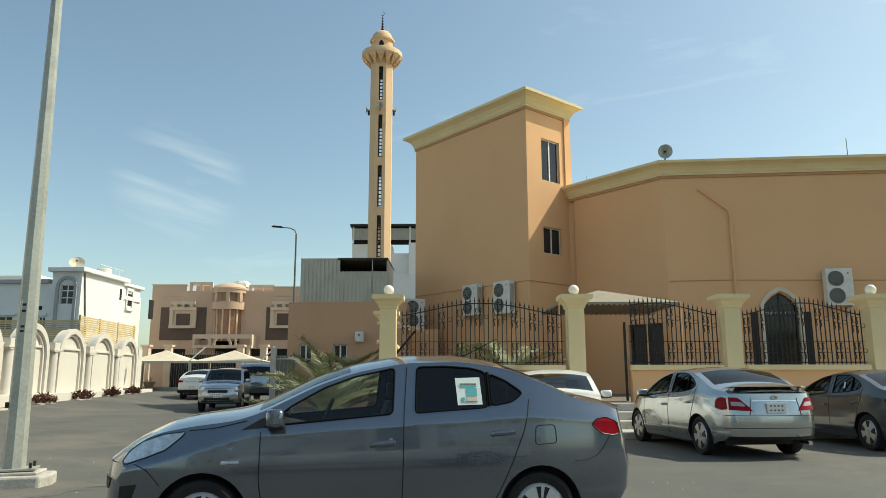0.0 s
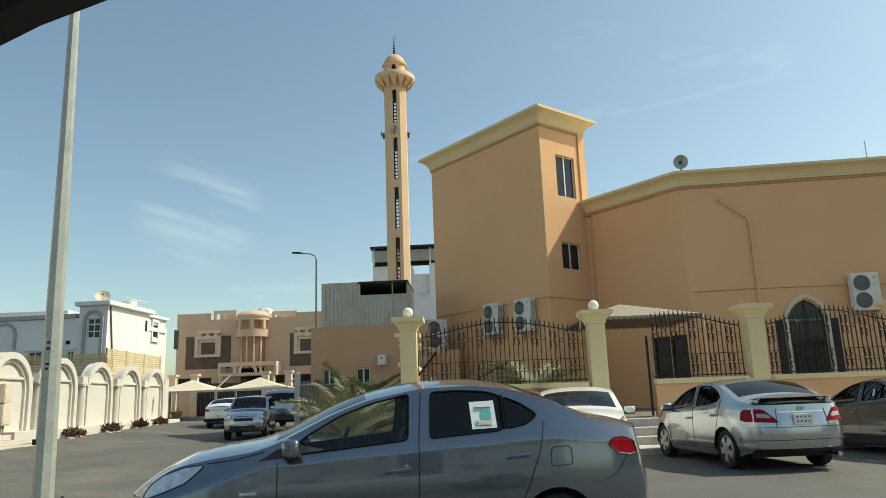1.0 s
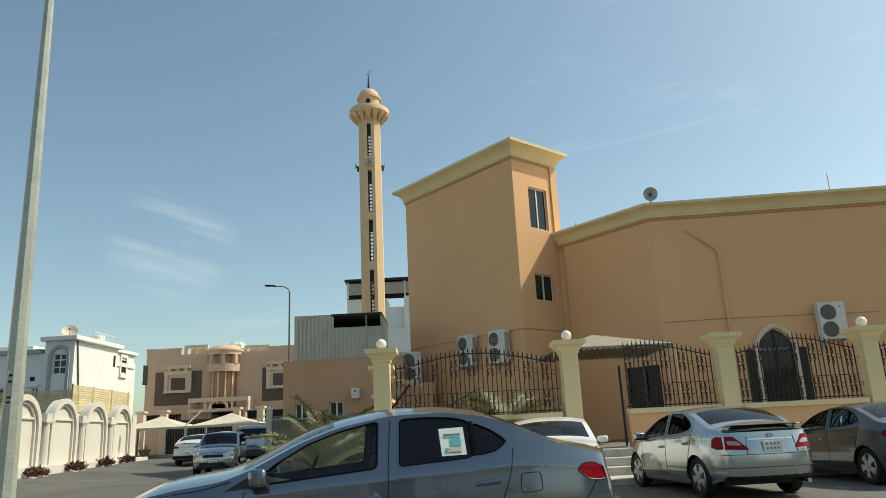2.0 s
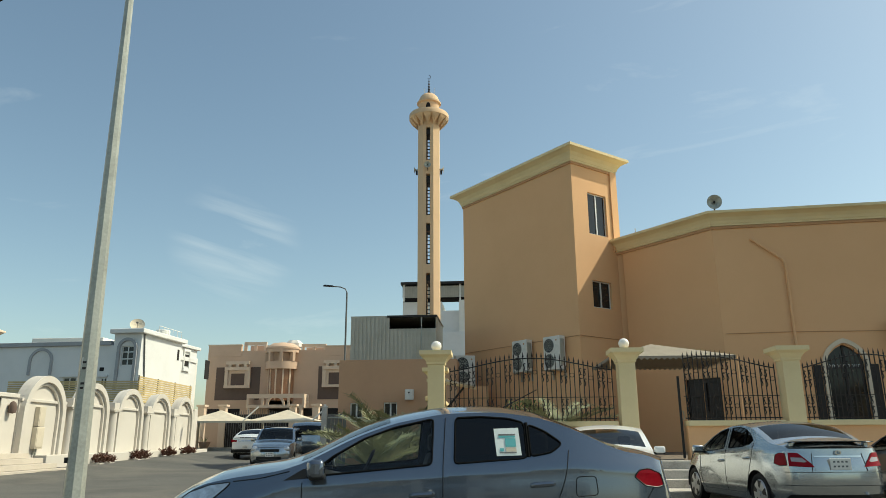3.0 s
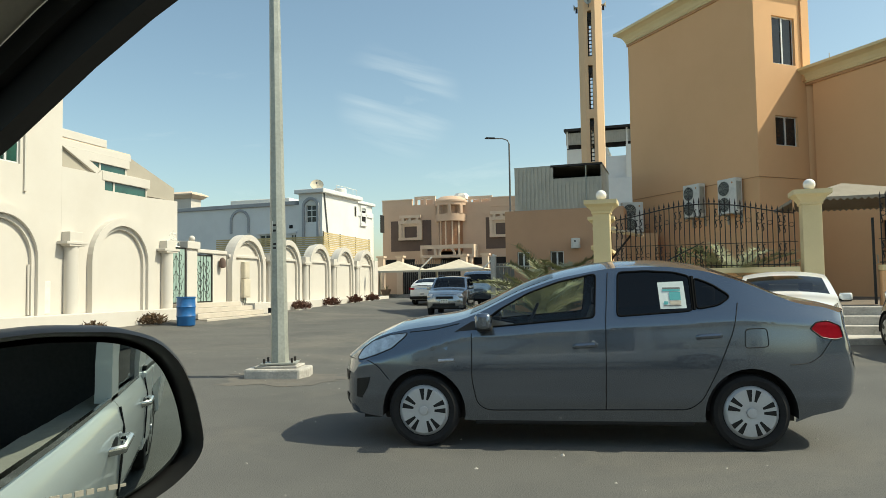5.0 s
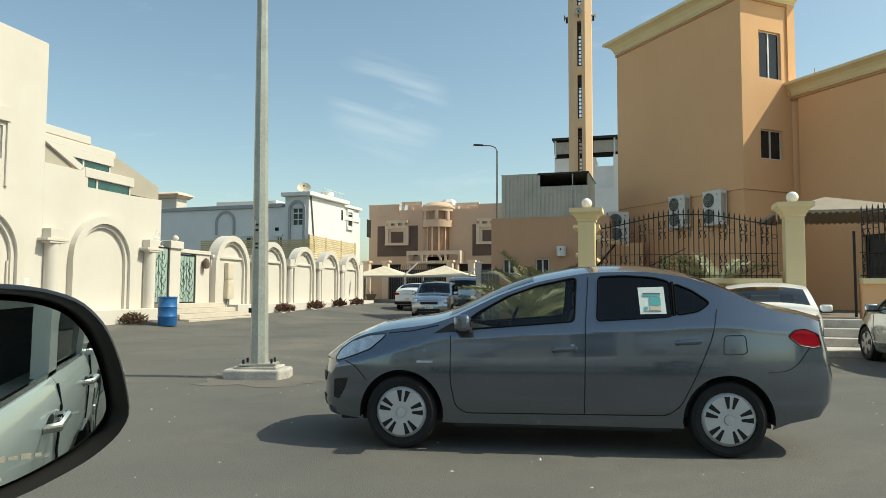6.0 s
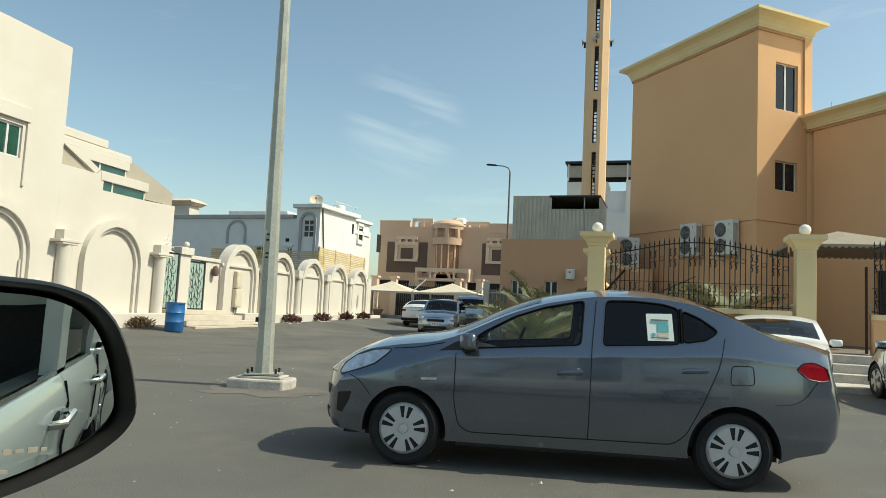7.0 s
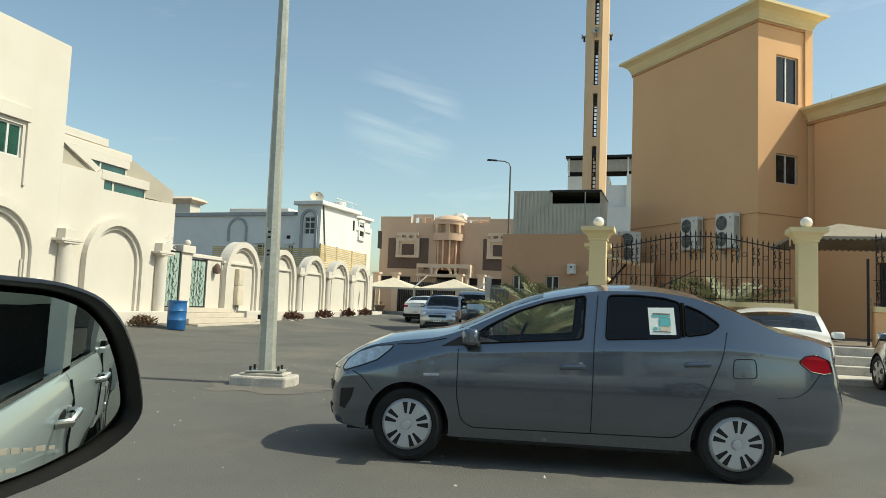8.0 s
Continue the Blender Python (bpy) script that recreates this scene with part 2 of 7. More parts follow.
    def cornice(self, path, prof):
        """A profile of (outward, height) carried round a closed ring of (x, y), anticlockwise."""
        k, m = len(path), len(prof)
        P = [Vector(p) for p in path]
        vs = []
        for i in range(k):
            a, b = (P[i] - P[i - 1]).normalized(), (P[(i + 1) % k] - P[i]).normalized()
            na, nb = Vector((a.y, -a.x)), Vector((b.y, -b.x))
            d = (na + nb) / (1 + na.dot(nb))
            vs += [(P[i].x + d.x * o, P[i].y + d.y * o, z) for o, z in prof]
        fs = [(i * m + j, (i + 1) % k * m + j, (i + 1) % k * m + j + 1, i * m + j + 1) for i in range(k) for j in range(m - 1)]
        return self.add(vs, fs)

    def arch(self, cx, z0, zs, ri, ro, y0, y1, pointed=0.0, n=20):
        """A band with upright legs from z0 to the springing zs and a round (or pointed) head."""
        def line(r):
            pts = [(cx - r, z0)]
            for i in range(n + 1):
                a = math.pi * (1 - i / n)
                pts.append((cx + r * math.cos(a), zs + r * math.sin(a) * (1 + pointed * (1 - abs(math.cos(a))) ** 1.2)))
            return pts + [(cx + r, z0)]
        a, b = line(ri), line(ro)
        return self.band(a, b, y0, y1)

    def band(self, a, b, y0, y1):
        """One solid between two lines of (x, z), from y0 to y1."""
        k = len(a)
        vs = [v for (p, q), (r, s) in zip(a, b) for v in ((p, y0, q), (r, y0, s), (r, y1, s), (p, y1, q))]
        fs = [(4 * i + j, 4 * i + (j + 1) % 4, 4 * i + 4 + (j + 1) % 4, 4 * i + 4 + j) for i in range(k - 1) for j in range(4)]
        return self.add(vs, fs + [(0, 1, 2, 3), (4 * k - 1, 4 * k - 2, 4 * k - 3, 4 * k - 4)])

    def holed(self, x0, x1, z0, z1, y0, y1, holes):
        """A wall from y0 to y1 with rectangular openings (x0, x1, z0, z1) through it."""
        xs = sorted({x0, x1, *(v for h in holes for v in h[:2] if x0 < v < x1)})
        zs = sorted({z0, z1, *(v for h in holes for v in h[2:] if z0 < v < z1)})
        nx, nz, o = len(xs), len(zs), len(self.v)
        self.v += [(x, y, z) for y in (y0, y1) for z in zs for x in xs]

        def solid(i, j):
            if not (0 <= i < nx - 1 and 0 <= j < nz - 1):
                return False
            cx, cz = (xs[i] + xs[i + 1]) / 2, (zs[j] + zs[j + 1]) / 2
            return not any(h[0] < cx < h[1] and h[2] < cz < h[3] for h in holes)

        def at(i, j, k):
            return o + k * nx * nz + j * nx + i

        for i in range(nx - 1):
            for j in range(nz - 1):
                if not solid(i, j):
                    continue
                self.f.append((at(i, j, 0), at(i + 1, j, 0), at(i + 1, j + 1, 0), at(i, j + 1, 0)))
                self.f.append((at(i, j, 1), at(i, j + 1, 1), at(i + 1, j + 1, 1), at(i + 1, j, 1)))
                for di, dj, a, b in ((-1, 0, (i, j), (i, j + 1)), (1, 0, (i + 1, j), (i + 1, j + 1)), (0, -1, (i, j), (i + 1, j)), (0, 1, (i, j + 1), (i + 1, j + 1))):
                    if not solid(i + di, j + dj):
                        self.f.append((at(*a, 0), at(*b, 0), at(*b, 1), at(*a, 1)))
        return self


def mesh_of(name, b, material, smooth=False, weld=False):
    me = bpy.data.meshes.new(name)
    me.from_pydata(b.v, [], b.f)
    me.update()
    bm = bmesh.new()
    bm.from_mesh(me)
    if weld:
        bmesh.ops.remove_doubles(bm, verts=bm.verts, dist=0.0005)
    bmesh.ops.recalc_face_normals(bm, faces=bm.faces)
    bm.to_mesh(me)
    bm.free()
    if smooth:
        me.shade_smooth()
        me.set_sharp_from_angle(angle=radians(40))
    me.materials.append(material)
    return me


def part(name, b, material, parent=None, label="", bevel=0.0, smooth=False, weld=False):
    """One mesh object, under its thing if one is given."""
    ob = new(name, mesh_of(name, b, material, smooth, weld))
    if parent:
        ob.parent = parent
    if bevel:
        mod = ob.modifiers.new("bevel", "BEVEL")
        mod.width, mod.segments, mod.limit_method, mod.angle_limit = bevel, 2, "ANGLE", radians(50)
    return tagged(ob, label)


def thing(name, m, label, category, group="", kind=""):
    """An empty at the base of a thing, which parents its parts."""
    ob = new(name)
    ob.empty_display_size = 0.2
    ob.matrix_world = m
    return tagged(ob, label, category, group, kind)


def along(x, y, yaw, z=0.0):
    """A frame at (x, y): its x axis runs along a wall of that heading (0 is +y, positive to the left); its -y side is the wall's face."""
    return pose(x, y, z, 0, 0, 90 + yaw)


def rise(y):
    """The gentle climb of the street towards the far end."""
    return 0.62 * min(max((y - 26.0) / 34.0, 0.0), 1.0)


def bank(x, y):
    """The street lifts a little towards the ivory wall."""
    def ease(u):
        u = min(max(u, 0.0), 1.0)
        return u * u * (3 - 2 * u)
    return 0.24 * ease((-x - 12.5) / 3.2) * ease((y - 14.0) / 6.0) * ease((52.0 - y) / 10.0)


# ---------------------------------------------------------------- ground
def build_ground():
    b = B()
    ys = [-300, -60, -20, 0, 8, 14, 15.5, 17, 18.5, 20, 22, 24, 26, 30, 33, 36, 40, 44, 48, 52, 56, 60, 80, 140, 400, 1500]
    xs = [-1500, -300, -80, -40, -26, -20, -17, -16, -15.2, -14.4, -13.6, -12.8, -12, -10, 0, 10, 20, 40, 120, 400, 1500]
    vs = [(x, y, rise(y) + bank(x, y)) for y in ys for x in xs]
    k = len(xs)
    b.add(vs, [(j * k + i, j * k + i + 1, (j + 1) * k + i + 1, (j + 1) * k + i) for j in range(len(ys) - 1) for i in range(k - 1)])
    tagged(part("ground", b, ASPHALT, smooth=True), "worn grey asphalt street with dusty patches", "street", kind="structure")
    # sandy verge along the white wall
    b = B()
    rnd = random.Random(4)
    n = 44
    m = along(-16.26, 18.4, 2.8)
    vs = []
    for i in range(n):
        u = -8 + i * 0.42
        w = 1.0 + rnd.uniform(-0.2, 0.25) + 0.35 * math.sin(i * 0.6)
        for k in range(7):
            q = m @ Vector((u, -0.3 - w * k / 6, 0))
            heap = 0.06 * math.sin(math.pi * min(k / 6 * 1.2, 1.0)) * (0.6 + 0.4 * math.sin(i * 0.9))
            vs.append((q.x, q.y, bank(q.x, q.y) + (0.012 + max(heap, 0) if k < 6 else -0.01)))
    b.add(vs, [(i * 7 + k, i * 7 + k + 1, i * 7 + k + 8, i * 7 + k + 7) for i in range(n - 1) for k in range(6)])
    ob = part("verge", b, DUST, smooth=True)
    tagged(ob, "sandy verge at the foot of the ivory wall", "verge", kind="structure")
    for x, y, r, q in ((-5.2, 9.2, 1.0, 0.7), (-3.3, 10.4, 0.9, 0.35), (-7.5, 8.4, 0.8, 0.3)):
        b = B()
        rim = [(r * (1 + rnd.uniform(-0.3, 0.35)) * math.cos(a * 0.2618), q * r * (1 + rnd.uniform(-0.3, 0.35)) * math.sin(a * 0.2618)) for a in range(24)]
        b.add([(0, 0, 0.006)] + [(u, v, 0.004) for u, v in rim], [(0, 1 + i, 1 + (i + 1) % 24) for i in range(24)])
        ob = part("dust_patch", b, DUST)
        ob.matrix_world = pose(x, y, 0)
        tagged(ob, "thin patch of wind-blown sand on the asphalt", "sand", kind="structure")


build_ground()

# ---------------------------------------------------------------- mosque
mosque = thing("mosque", along(3.873, 29.1, -50.9), "tan stucco mosque with cream cornices and a stair tower", "mosque")
FR = mosque.matrix_world
CORNICE = [(0.0, -0.02), (0.07, 0.0), (0.07, 0.07), (0.1, 0.1), (0.14, 0.22), (0.24, 0.36), (0.4, 0.46), (0.5, 0.5), (0.5, 0.62), (0.0, 0.62)]


def window(parent, x0, x1, z0, z1, y, split=0.62, glass=None, low=False):
    """A sliding window of two leaves set in its opening, with its frame, sill and panes."""
    glass = glass or GLASSD
    w = part("window", B().box(x0 - 0.02, x1 + 0.02, y - 0.0, y + 0.01, z0 - 0.02, z1 + 0.02), VOID, parent)
    t = 0.05
    fr = B().box(x0, x0 + t, y - 0.06, y - 0.01, z0, z1).box(x1 - t, x1, y - 0.06, y - 0.01, z0, z1)
    fr.box(x0 + t, x1 - t, y - 0.06, y - 0.01, z0, z0 + t).box(x0 + t, x1 - t, y - 0.06, y - 0.01, z1 - t, z1)
    xm = x0 + (x1 - x0) * 0.5
    fr.box(xm - 0.035, xm + 0.035, y - 0.07, y - 0.005, z0 + t, z1 - t)
    part("window_frame", fr, ALU, w)
    part("pane", B().box(x0 + t, xm - 0.035, y - 0.035, y - 0.025, z0 + t, z1 - t), glass, w)
    part("pane", B().box(xm + 0.035, x1 - t, y - 0.045, y - 0.035, z0 + t, z1 - t), glass, w)
    return w


def build_mosque():
    # local frame: x along the right face of the tower, y into the building
    L, D, H = 2.8, 7.75, 12.95
    t = 0.25
    holes = [(0.94, 2.13, 9.8, 11.71), (0.94, 2.11, 6.56, 7.74)]
    part("wall", B().holed(0, L, 0, H, 0, t, holes), STUCCO, mosque)
    part("wall", B().box(0, t, t + 0.002, D, 0, H), STUCCO, mosque)
    part("wall", B().box(t + 0.002, L, D - t, D, 0, H), STUCCO, mosque)
    part("wall", B().box(L - t, L, t + 0.002, D - t - 0.002, 0, H), STUCCO, mosque)
    part("pilaster", B().box(L - 0.36, L + 0.05, -0.07, -0.002, 9.2, H), STUCCO, mosque)
    ring = [(0, 0), (L, 0), (L, D), (0, D)]
    part("cornice", B().cornice(ring, [(o, H + z) for o, z in CORNICE]).slab(ring, H + 0.3, H + 0.55), CREAM, mosque, "cream flared cornice")
    part("moulding", B().cornice(ring, [(0.0, H - 0.12), (0.05, H - 0.12), (0.05, H - 0.02), (0.0, H - 0.02)]), BAND, mosque)
    for x0, x1, z0, z1 in holes:
        window(mosque, x0, x1, z0, z1, 0.16)
    # the prayer hall: a wall that runs forward from the tower, then the long front
    inv = FR.inverted()
    W = [inv @ Vector((*p, 0)) for p in ((5.93, 30.75), (8.9, 26.96), (24.5, 25.33), (26.0, 41.0), (9.0, 43.0))]
    W = [(p.x, p.y) for p in W]
    hw = 9.17
    ring = W
    for i in range(5):
        a, c = Vector(W[i]), Vector(W[(i + 1) % 5])
        d = (c - a)
        ln = d.length
        ang = math.degrees(math.atan2(d.y, d.x))
        b = B()
        if i == 1:
            # arched doorway: opening under a pointed head
            b.holed(0.0, ln, 0, hw, 0, 0.3, [(3.45, 4.73, 0, 4.5)])
            b.prism([(3.45, 3.85), (3.45, 4.5), (4.73, 4.5), (4.73, 3.85), (4.61, 4.1), (4.37, 4.33), (4.09, 4.48), (3.81, 4.33), (3.57, 4.1)], 0.002, 0.298)
        elif i == 0:
            b.holed(0.31, ln, 0, hw, 0, 0.3, [(2.9, 4.5, 0, 3.4)])
        else:
            b.box(0, ln, 0, 0.3, 0, hw)
        ob = part("wall", b, STUCCO, mosque)
        ob.matrix_local = pose(*a, 0, 0, 0, ang)
        if i == 1:
            build_hall_front(ob)
        if i == 0:
            build_side_door(ob)
    b = B().cornice(ring, [(o * 0.85, hw + z * 0.85) for o, z in CORNICE]).slab(ring, hw + 0.2, hw + 0.4)
    part("cornice", b, CREAM, mosque, "cream flared cornice")
    part("moulding", B().cornice(ring, [(0.0, hw - 0.12), (0.05, hw - 0.12), (0.05, hw - 0.02), (0.0, hw - 0.02)]), BAND, mosque)
    part("conduit", B().tube([(-0.02, 7.7, 5.3), (-0.02, 0.0, 5.3), (-0.02, -0.02, 5.3), (2.6, -0.02, 5.28)], 0.014), BAND, mosque)


def build_hall_front(wall):
    d = part("door", B().box(3.5, 4.94, 0.2, 0.24, 0.7, 4.55), VOID, wall, "dark glazed arched door")
    d.matrix_local = pose(-0.13, 0, 0)
    b = B().box(3.58, 3.66, 0.1, 0.18, 0.7, 4.4).box(4.78, 4.86, 0.1, 0.18, 0.7, 4.4).box(4.19, 4.25, 0.1, 0.18, 0.7, 4.45).box(3.66, 4.78, 0.1, 0.18, 3.62, 3.72)
    part("frame", b, IRON, d)
    part("pane", B().box(3.66, 4.19, 0.13, 0.14, 0.7, 3.62), GLASSD, d)
    part("pane", B().box(4.25, 4.78, 0.13, 0.14, 0.7, 3.62), GLASSD, d)
    part("pane", B().box(3.66, 4.78, 0.13, 0.14, 3.72, 4.45), GLASSD, d)
    b = B()
    for i in range(9):
        x = 3.72 + i * 0.125
        b.arch(x, 3.66, 3.72, 0.03, 0.045, 0.1, 0.12, n=6)
    part("fretwork", b, ALU, d)
    s = B().arch(4.09, 0.7, 3.78, 0.64, 0.78, -0.1, 0.06, pointed=0.16)
    part("arch_surround", s, CREAMW, wall, "cream pointed arch surround")
    for x in (3.11, 5.04):
        part("side_light", B().box(x - 0.13, x + 0.13, -0.06, -0.003, 1.0, 3.74), IRON, wall, "narrow dark iron side panel", bevel=0.01)
    part("drain_pipe", B().tube([(1.36, -0.05, 8.6), (2.42, -0.05, 7.75), (2.5, -0.05, 7.5), (2.5, -0.05, 0.7)], 0.055, 8), STUCCO, wall, smooth=True)
    part("conduit", B().tube([(0.1, -0.02, 4.97), (2.4, -0.02, 4.98), (8.0, -0.02, 4.9)], 0.012), BAND, wall)


def build_side_door(wall):
    d = part("door", B().box(2.9, 4.5, 0.16, 0.2, 0.0, 3.4), DARKM, wall, "black double door with raised panels")
    b = B()
    for x0 in (2.96, 3.73):
        for z0, z1 in ((0.9, 2.0), (2.12, 3.28)):
            b.box(x0, x0 + 0.71, 0.1, 0.16, z0, z0 + 0.05).box(x0, x0 + 0.71, 0.1, 0.16, z1 - 0.05, z1)
            b.box(x0, x0 + 0.05, 0.1, 0.16, z0 + 0.05, z1 - 0.05).box(x0 + 0.66, x0 + 0.71, 0.1, 0.16, z0 + 0.05, z1 - 0.05)
            b.lathe([(0.14, 0.0), (0.2, 0.0), (0.2, 0.03), (0.14, 0.03), (0.14, 0.0)], 10, (x0 + 0.355, 0.13, (z0 + z1) / 2))
    part("panel", b, IRON, d)


build_mosque()


def ac_unit(m, label, group="outdoor air conditioners"):
    """A tall outdoor unit with two fans, on a wall bracket."""
    e = thing("air_conditioner", m, label, "air conditioner", group)
    w, d, h = 0.95, 0.35, 1.38
    part("casing", B().box(0, w, -d, 0, 0, h), ACW, e, bevel=0.02)
    for z in (0.36, 1.0):
        g = B().lathe([(0.01, 0.0), (0.27, 0.0), (0.29, 0.012), (0.29, 0.0)], 28)
        ob = part("fan_grille", g, DARKG, e, "dark round fan guard", smooth=True)
        ob.matrix_local = pose(0.34, -d - 0.004, z, 90, 0, 0)
        r = B()
        for q in (0.09, 0.15, 0.21, 0.27):
            r.lathe([(q, 0.012), (q + 0.012, 0.012), (q + 0.012, 0.022), (q, 0.022), (q, 0.012)], 24)
        for a in range(6):
            r.cyl((0, 0, 0.016), (0.28 * math.cos(a * 1.047), 0.28 * math.sin(a * 1.047), 0.016), 0.006, n=5)
        part("guard_ring", r, GALV, ob, smooth=True)
    part("side_vent", B().box(w, w + 0.004, -d + 0.05, -0.06, 0.15, 1.25), GALV, e)
    for x in (0.1, 0.8):
        part("bracket", B().box(x, x + 0.05, -d - 0.02, 0.1, -0.06, -0.005).prism([(x, -0.06), (x + 0.05, -0.06), (x + 0.05, -0.4), (x, -0.4)], 0.02, 0.1), GALV, e)
    part("badge", B().lathe([(0.001, 0.0), (0.04, 0.0), (0.04, 0.004), (0.001, 0.004)], 12, (0.78, 0, 0)), BAND, e, "small round badge").matrix_local = pose(0.0, -d - 0.003, 1.2, 90, 0, 0)
    return e


def on_left_face(s, z, out=0.1):
    """A frame on the tower's left face, s metres from the front corner."""
    return along(3.873 - math.sin(radians(39)) * s, 29.1 + math.cos(radians(39)) * s, -141, z) @ pose(0, -out, 0)


for s, z in ((3.72, 4.03), (1.72, 3.98)):
    ac_unit(on_left_face(s, z), "cream two-fan outdoor unit on the tan tower wall")
annex = part("annex", B().box(-1.9, 0.1, 32.6, 34.2, 0.0, 3.52), STUCCO, mosque, "low tan annex at the tower's foot")
annex.matrix_parent_inverse = mosque.matrix_world.inverted()
ac_unit(pose(-1.5, 33.3, 3.6, 0, 0, 14), "cream two-fan outdoor unit on the low annex roof")
ac_unit(along(8.9, 26.96, -96, 3.93) @ pose(5.66, -0.1, 0), "cream two-fan outdoor unit above the arched door")


def horn_speaker(m, size, label, group="", ob_parent=None):
    e = thing("horn_loudspeaker", m, label, "loudspeaker", group)
    prof = [(0.05, -0.35), (0.09, -0.35), (0.09, -0.12), (0.06, -0.1), (0.1, 0.0), (0.2, 0.1), (0.32, 0.15), (0.34, 0.15), (0.3, 0.13), (0.18, 0.08), (0.05, -0.02), (0.001, -0.02)]
    part("horn", B().lathe([(r * size, z * size) for r, z in prof], 24), GALV, e, smooth=True).matrix_local = pose(0, 0, 0, 90, 0, 0)
    part("driver", B().lathe([(0.001, 0.0), (0.05, 0.0), (0.05, 0.1), (0.001, 0.1)], 12), IRON, e).matrix_local = pose(0, 0, 0, 90, 0, 0) @ Matrix.Scale(size, 4)
    part("bracket", B().box(-0.02, 0.02, 0.0, 0.2 * size, -0.55 * size, -0.05), IRON, e)
    return e


horn_speaker(pose(8.98, 26.6, 10.05, 10, 0, -12), 0.82, "grey horn loudspeaker on the cornice of the hall")
aerial = tagged(part("aerial_rod", B().cyl((0, 0, 0), (0, 0, 0.95), 0.02, 0.015), GALV), "thin metal rod standing on the flat roof", "aerial")
aerial.matrix_world = pose(16.03, 26.3, 9.57)
aerial2 = tagged(part("aerial_rod", B().cyl((0, 0, 0), (0, 0, 0.85), 0.02, 0.015), GALV), "thin metal rod standing on the flat roof", "aerial")
aerial2.matrix_world = pose(6.9, 31.2, 9.57)


def build_canopy():
    """Scalloped canvas awning over the side entrance."""
    e = thing("awning", pose(0, 0, 0), "pale canvas awning, coloured darker for shade, with a scalloped edge over the entrance", "awning")
    x0, x1, y0, y1 = 3.95, 7.9, 22.9, 26.6
    top = (5.6, 24.4, 4.3)
    z = 3.74
    b = B()
    ring = [(x0, y0), (x1, y0), (x1, y1), (x0, y1)]
    for i in range(4):
        a, c = ring[i], ring[(i + 1) % 4]
        b.add([(*a, z), (*c, z), top], [(0, 1, 2)])
        b.add([(*a, z - 0.02), (*c, z - 0.02), (top[0], top[1], top[2] - 0.02)], [(2, 1, 0)])
    part("canvas", b, TENT_SHADED, e)
    b = B()
    for i in range(4):
        a, c = Vector(ring[i]), Vector(ring[(i + 1) % 4])
        n = 22
        for j in range(n):
            p, q = a.lerp(c, j / n), a.lerp(c, (j + 1) / n)
            m = (p + q) / 2
            b.add([(*p, z), (*q, z), (*q, z - 0.06), (*m, z - 0.12), (*p, z - 0.06)], [(0, 1, 2, 3, 4)])
    part("valance", b, TENT_SHADED, e)
    for p in ring:
        part("post", B().cyl((*p, 0.7), (*p, z), 0.025), STUCCO, e)


build_canopy()

# yard behind the fence, pavement and steps before it
yard = tagged(part("yard_floor", B().box(-1.3, 26, 18.9, 36, -0.2, 0.68), YARD), "raised concrete yard inside the fence", "yard", kind="structure")
pave = tagged(part("pavement", B().box(-2.4, 26, 15.9, 18.55, -0.1, 0.13), CONC, bevel=0.02), "raised pavement before the fence wall", "pavement", kind="structure")


# ---------------------------------------------------------------- fence
FENCE = along(-1.31, 18.8, -90.5)


def fence_pillar(m, globe=True):
    e = thing("fence_pillar", m, "cream stucco fence pillar with a flared cap", "pillar", "pillars of the fence")
    s = 0.215
    part("shaft", B().box(-s, s, -s, s, 0, 3.16), CREAM, e, bevel=0.012)
    ring = [(-s, -s), (s, -s), (s, s), (-s, s)]
    part("capital", B().cornice(ring, [(0.0, 3.1), (0.03, 3.12), (0.03, 3.17), (0.05, 3.2), (0.1, 3.28), (0.17, 3.33), (0.2, 3.35), (0.2, 3.46), (-0.28, 3.46)]), CREAM, e)
    part("base_course", B().box(-s - 0.03, s + 0.03, -s - 0.03, s + 0.03, 0, 0.3), CREAM, e, bevel=0.01)
    if not globe:
        return e
    g = thing("globe_lamp", m @ pose(0, 0, 3.46), "white glass globe lamp on the pillar", "lamp", "globe lamps on the pillars")
    part("globe", B().ball((0, 0, 0.15), 0.14), BALLW, g, smooth=True)
    part("collar", B().lathe([(0.001, 0), (0.07, 0), (0.06, 0.03), (0.05, 0.04)], 16), ALU, g, smooth=True)
    return e


PILLARS = [0.0, 4.92, 9.02, 12.85, 16.7, 20.5]
for s in PILLARS:
    fence_pillar(FENCE @ pose(s, 0, 0), s != 9.02)
for q in (4.6, 9.0):
    fence_pillar(pose(-1.42 - q * 0.05, 18.8 + q, 0), False)

BAR = B().box(-0.011, 0.011, -0.011, 0.011, 0, 0.93)
BAR.add([(-0.022, 0, 0.93), (0, -0.008, 0.93), (0.022, 0, 0.93), (0, 0.008, 0.93), (0, 0, 1.0), (0, 0, 0.9)], [(0, 1, 4), (1, 2, 4), (2, 3, 4), (3, 0, 4), (1, 0, 5), (2, 1, 5), (3, 2, 5), (0, 3, 5)])
BARMESH = mesh_of("bar", BAR, IRON)


def scroll(b, x, z, s=1.0):
    """An S-shaped leaf ornament fixed between the bars."""
    pts = [(x - 0.03, 0, z - 0.07 * s), (x - 0.005, 0, z - 0.09 * s), (x + 0.012, 0, z - 0.05 * s), (x, 0, z), (x - 0.012, 0, z + 0.05 * s), (x + 0.006, 0, z + 0.09 * s), (x + 0.032, 0, z + 0.07 * s)]
    b.tube(pts, 0.0135, 5)


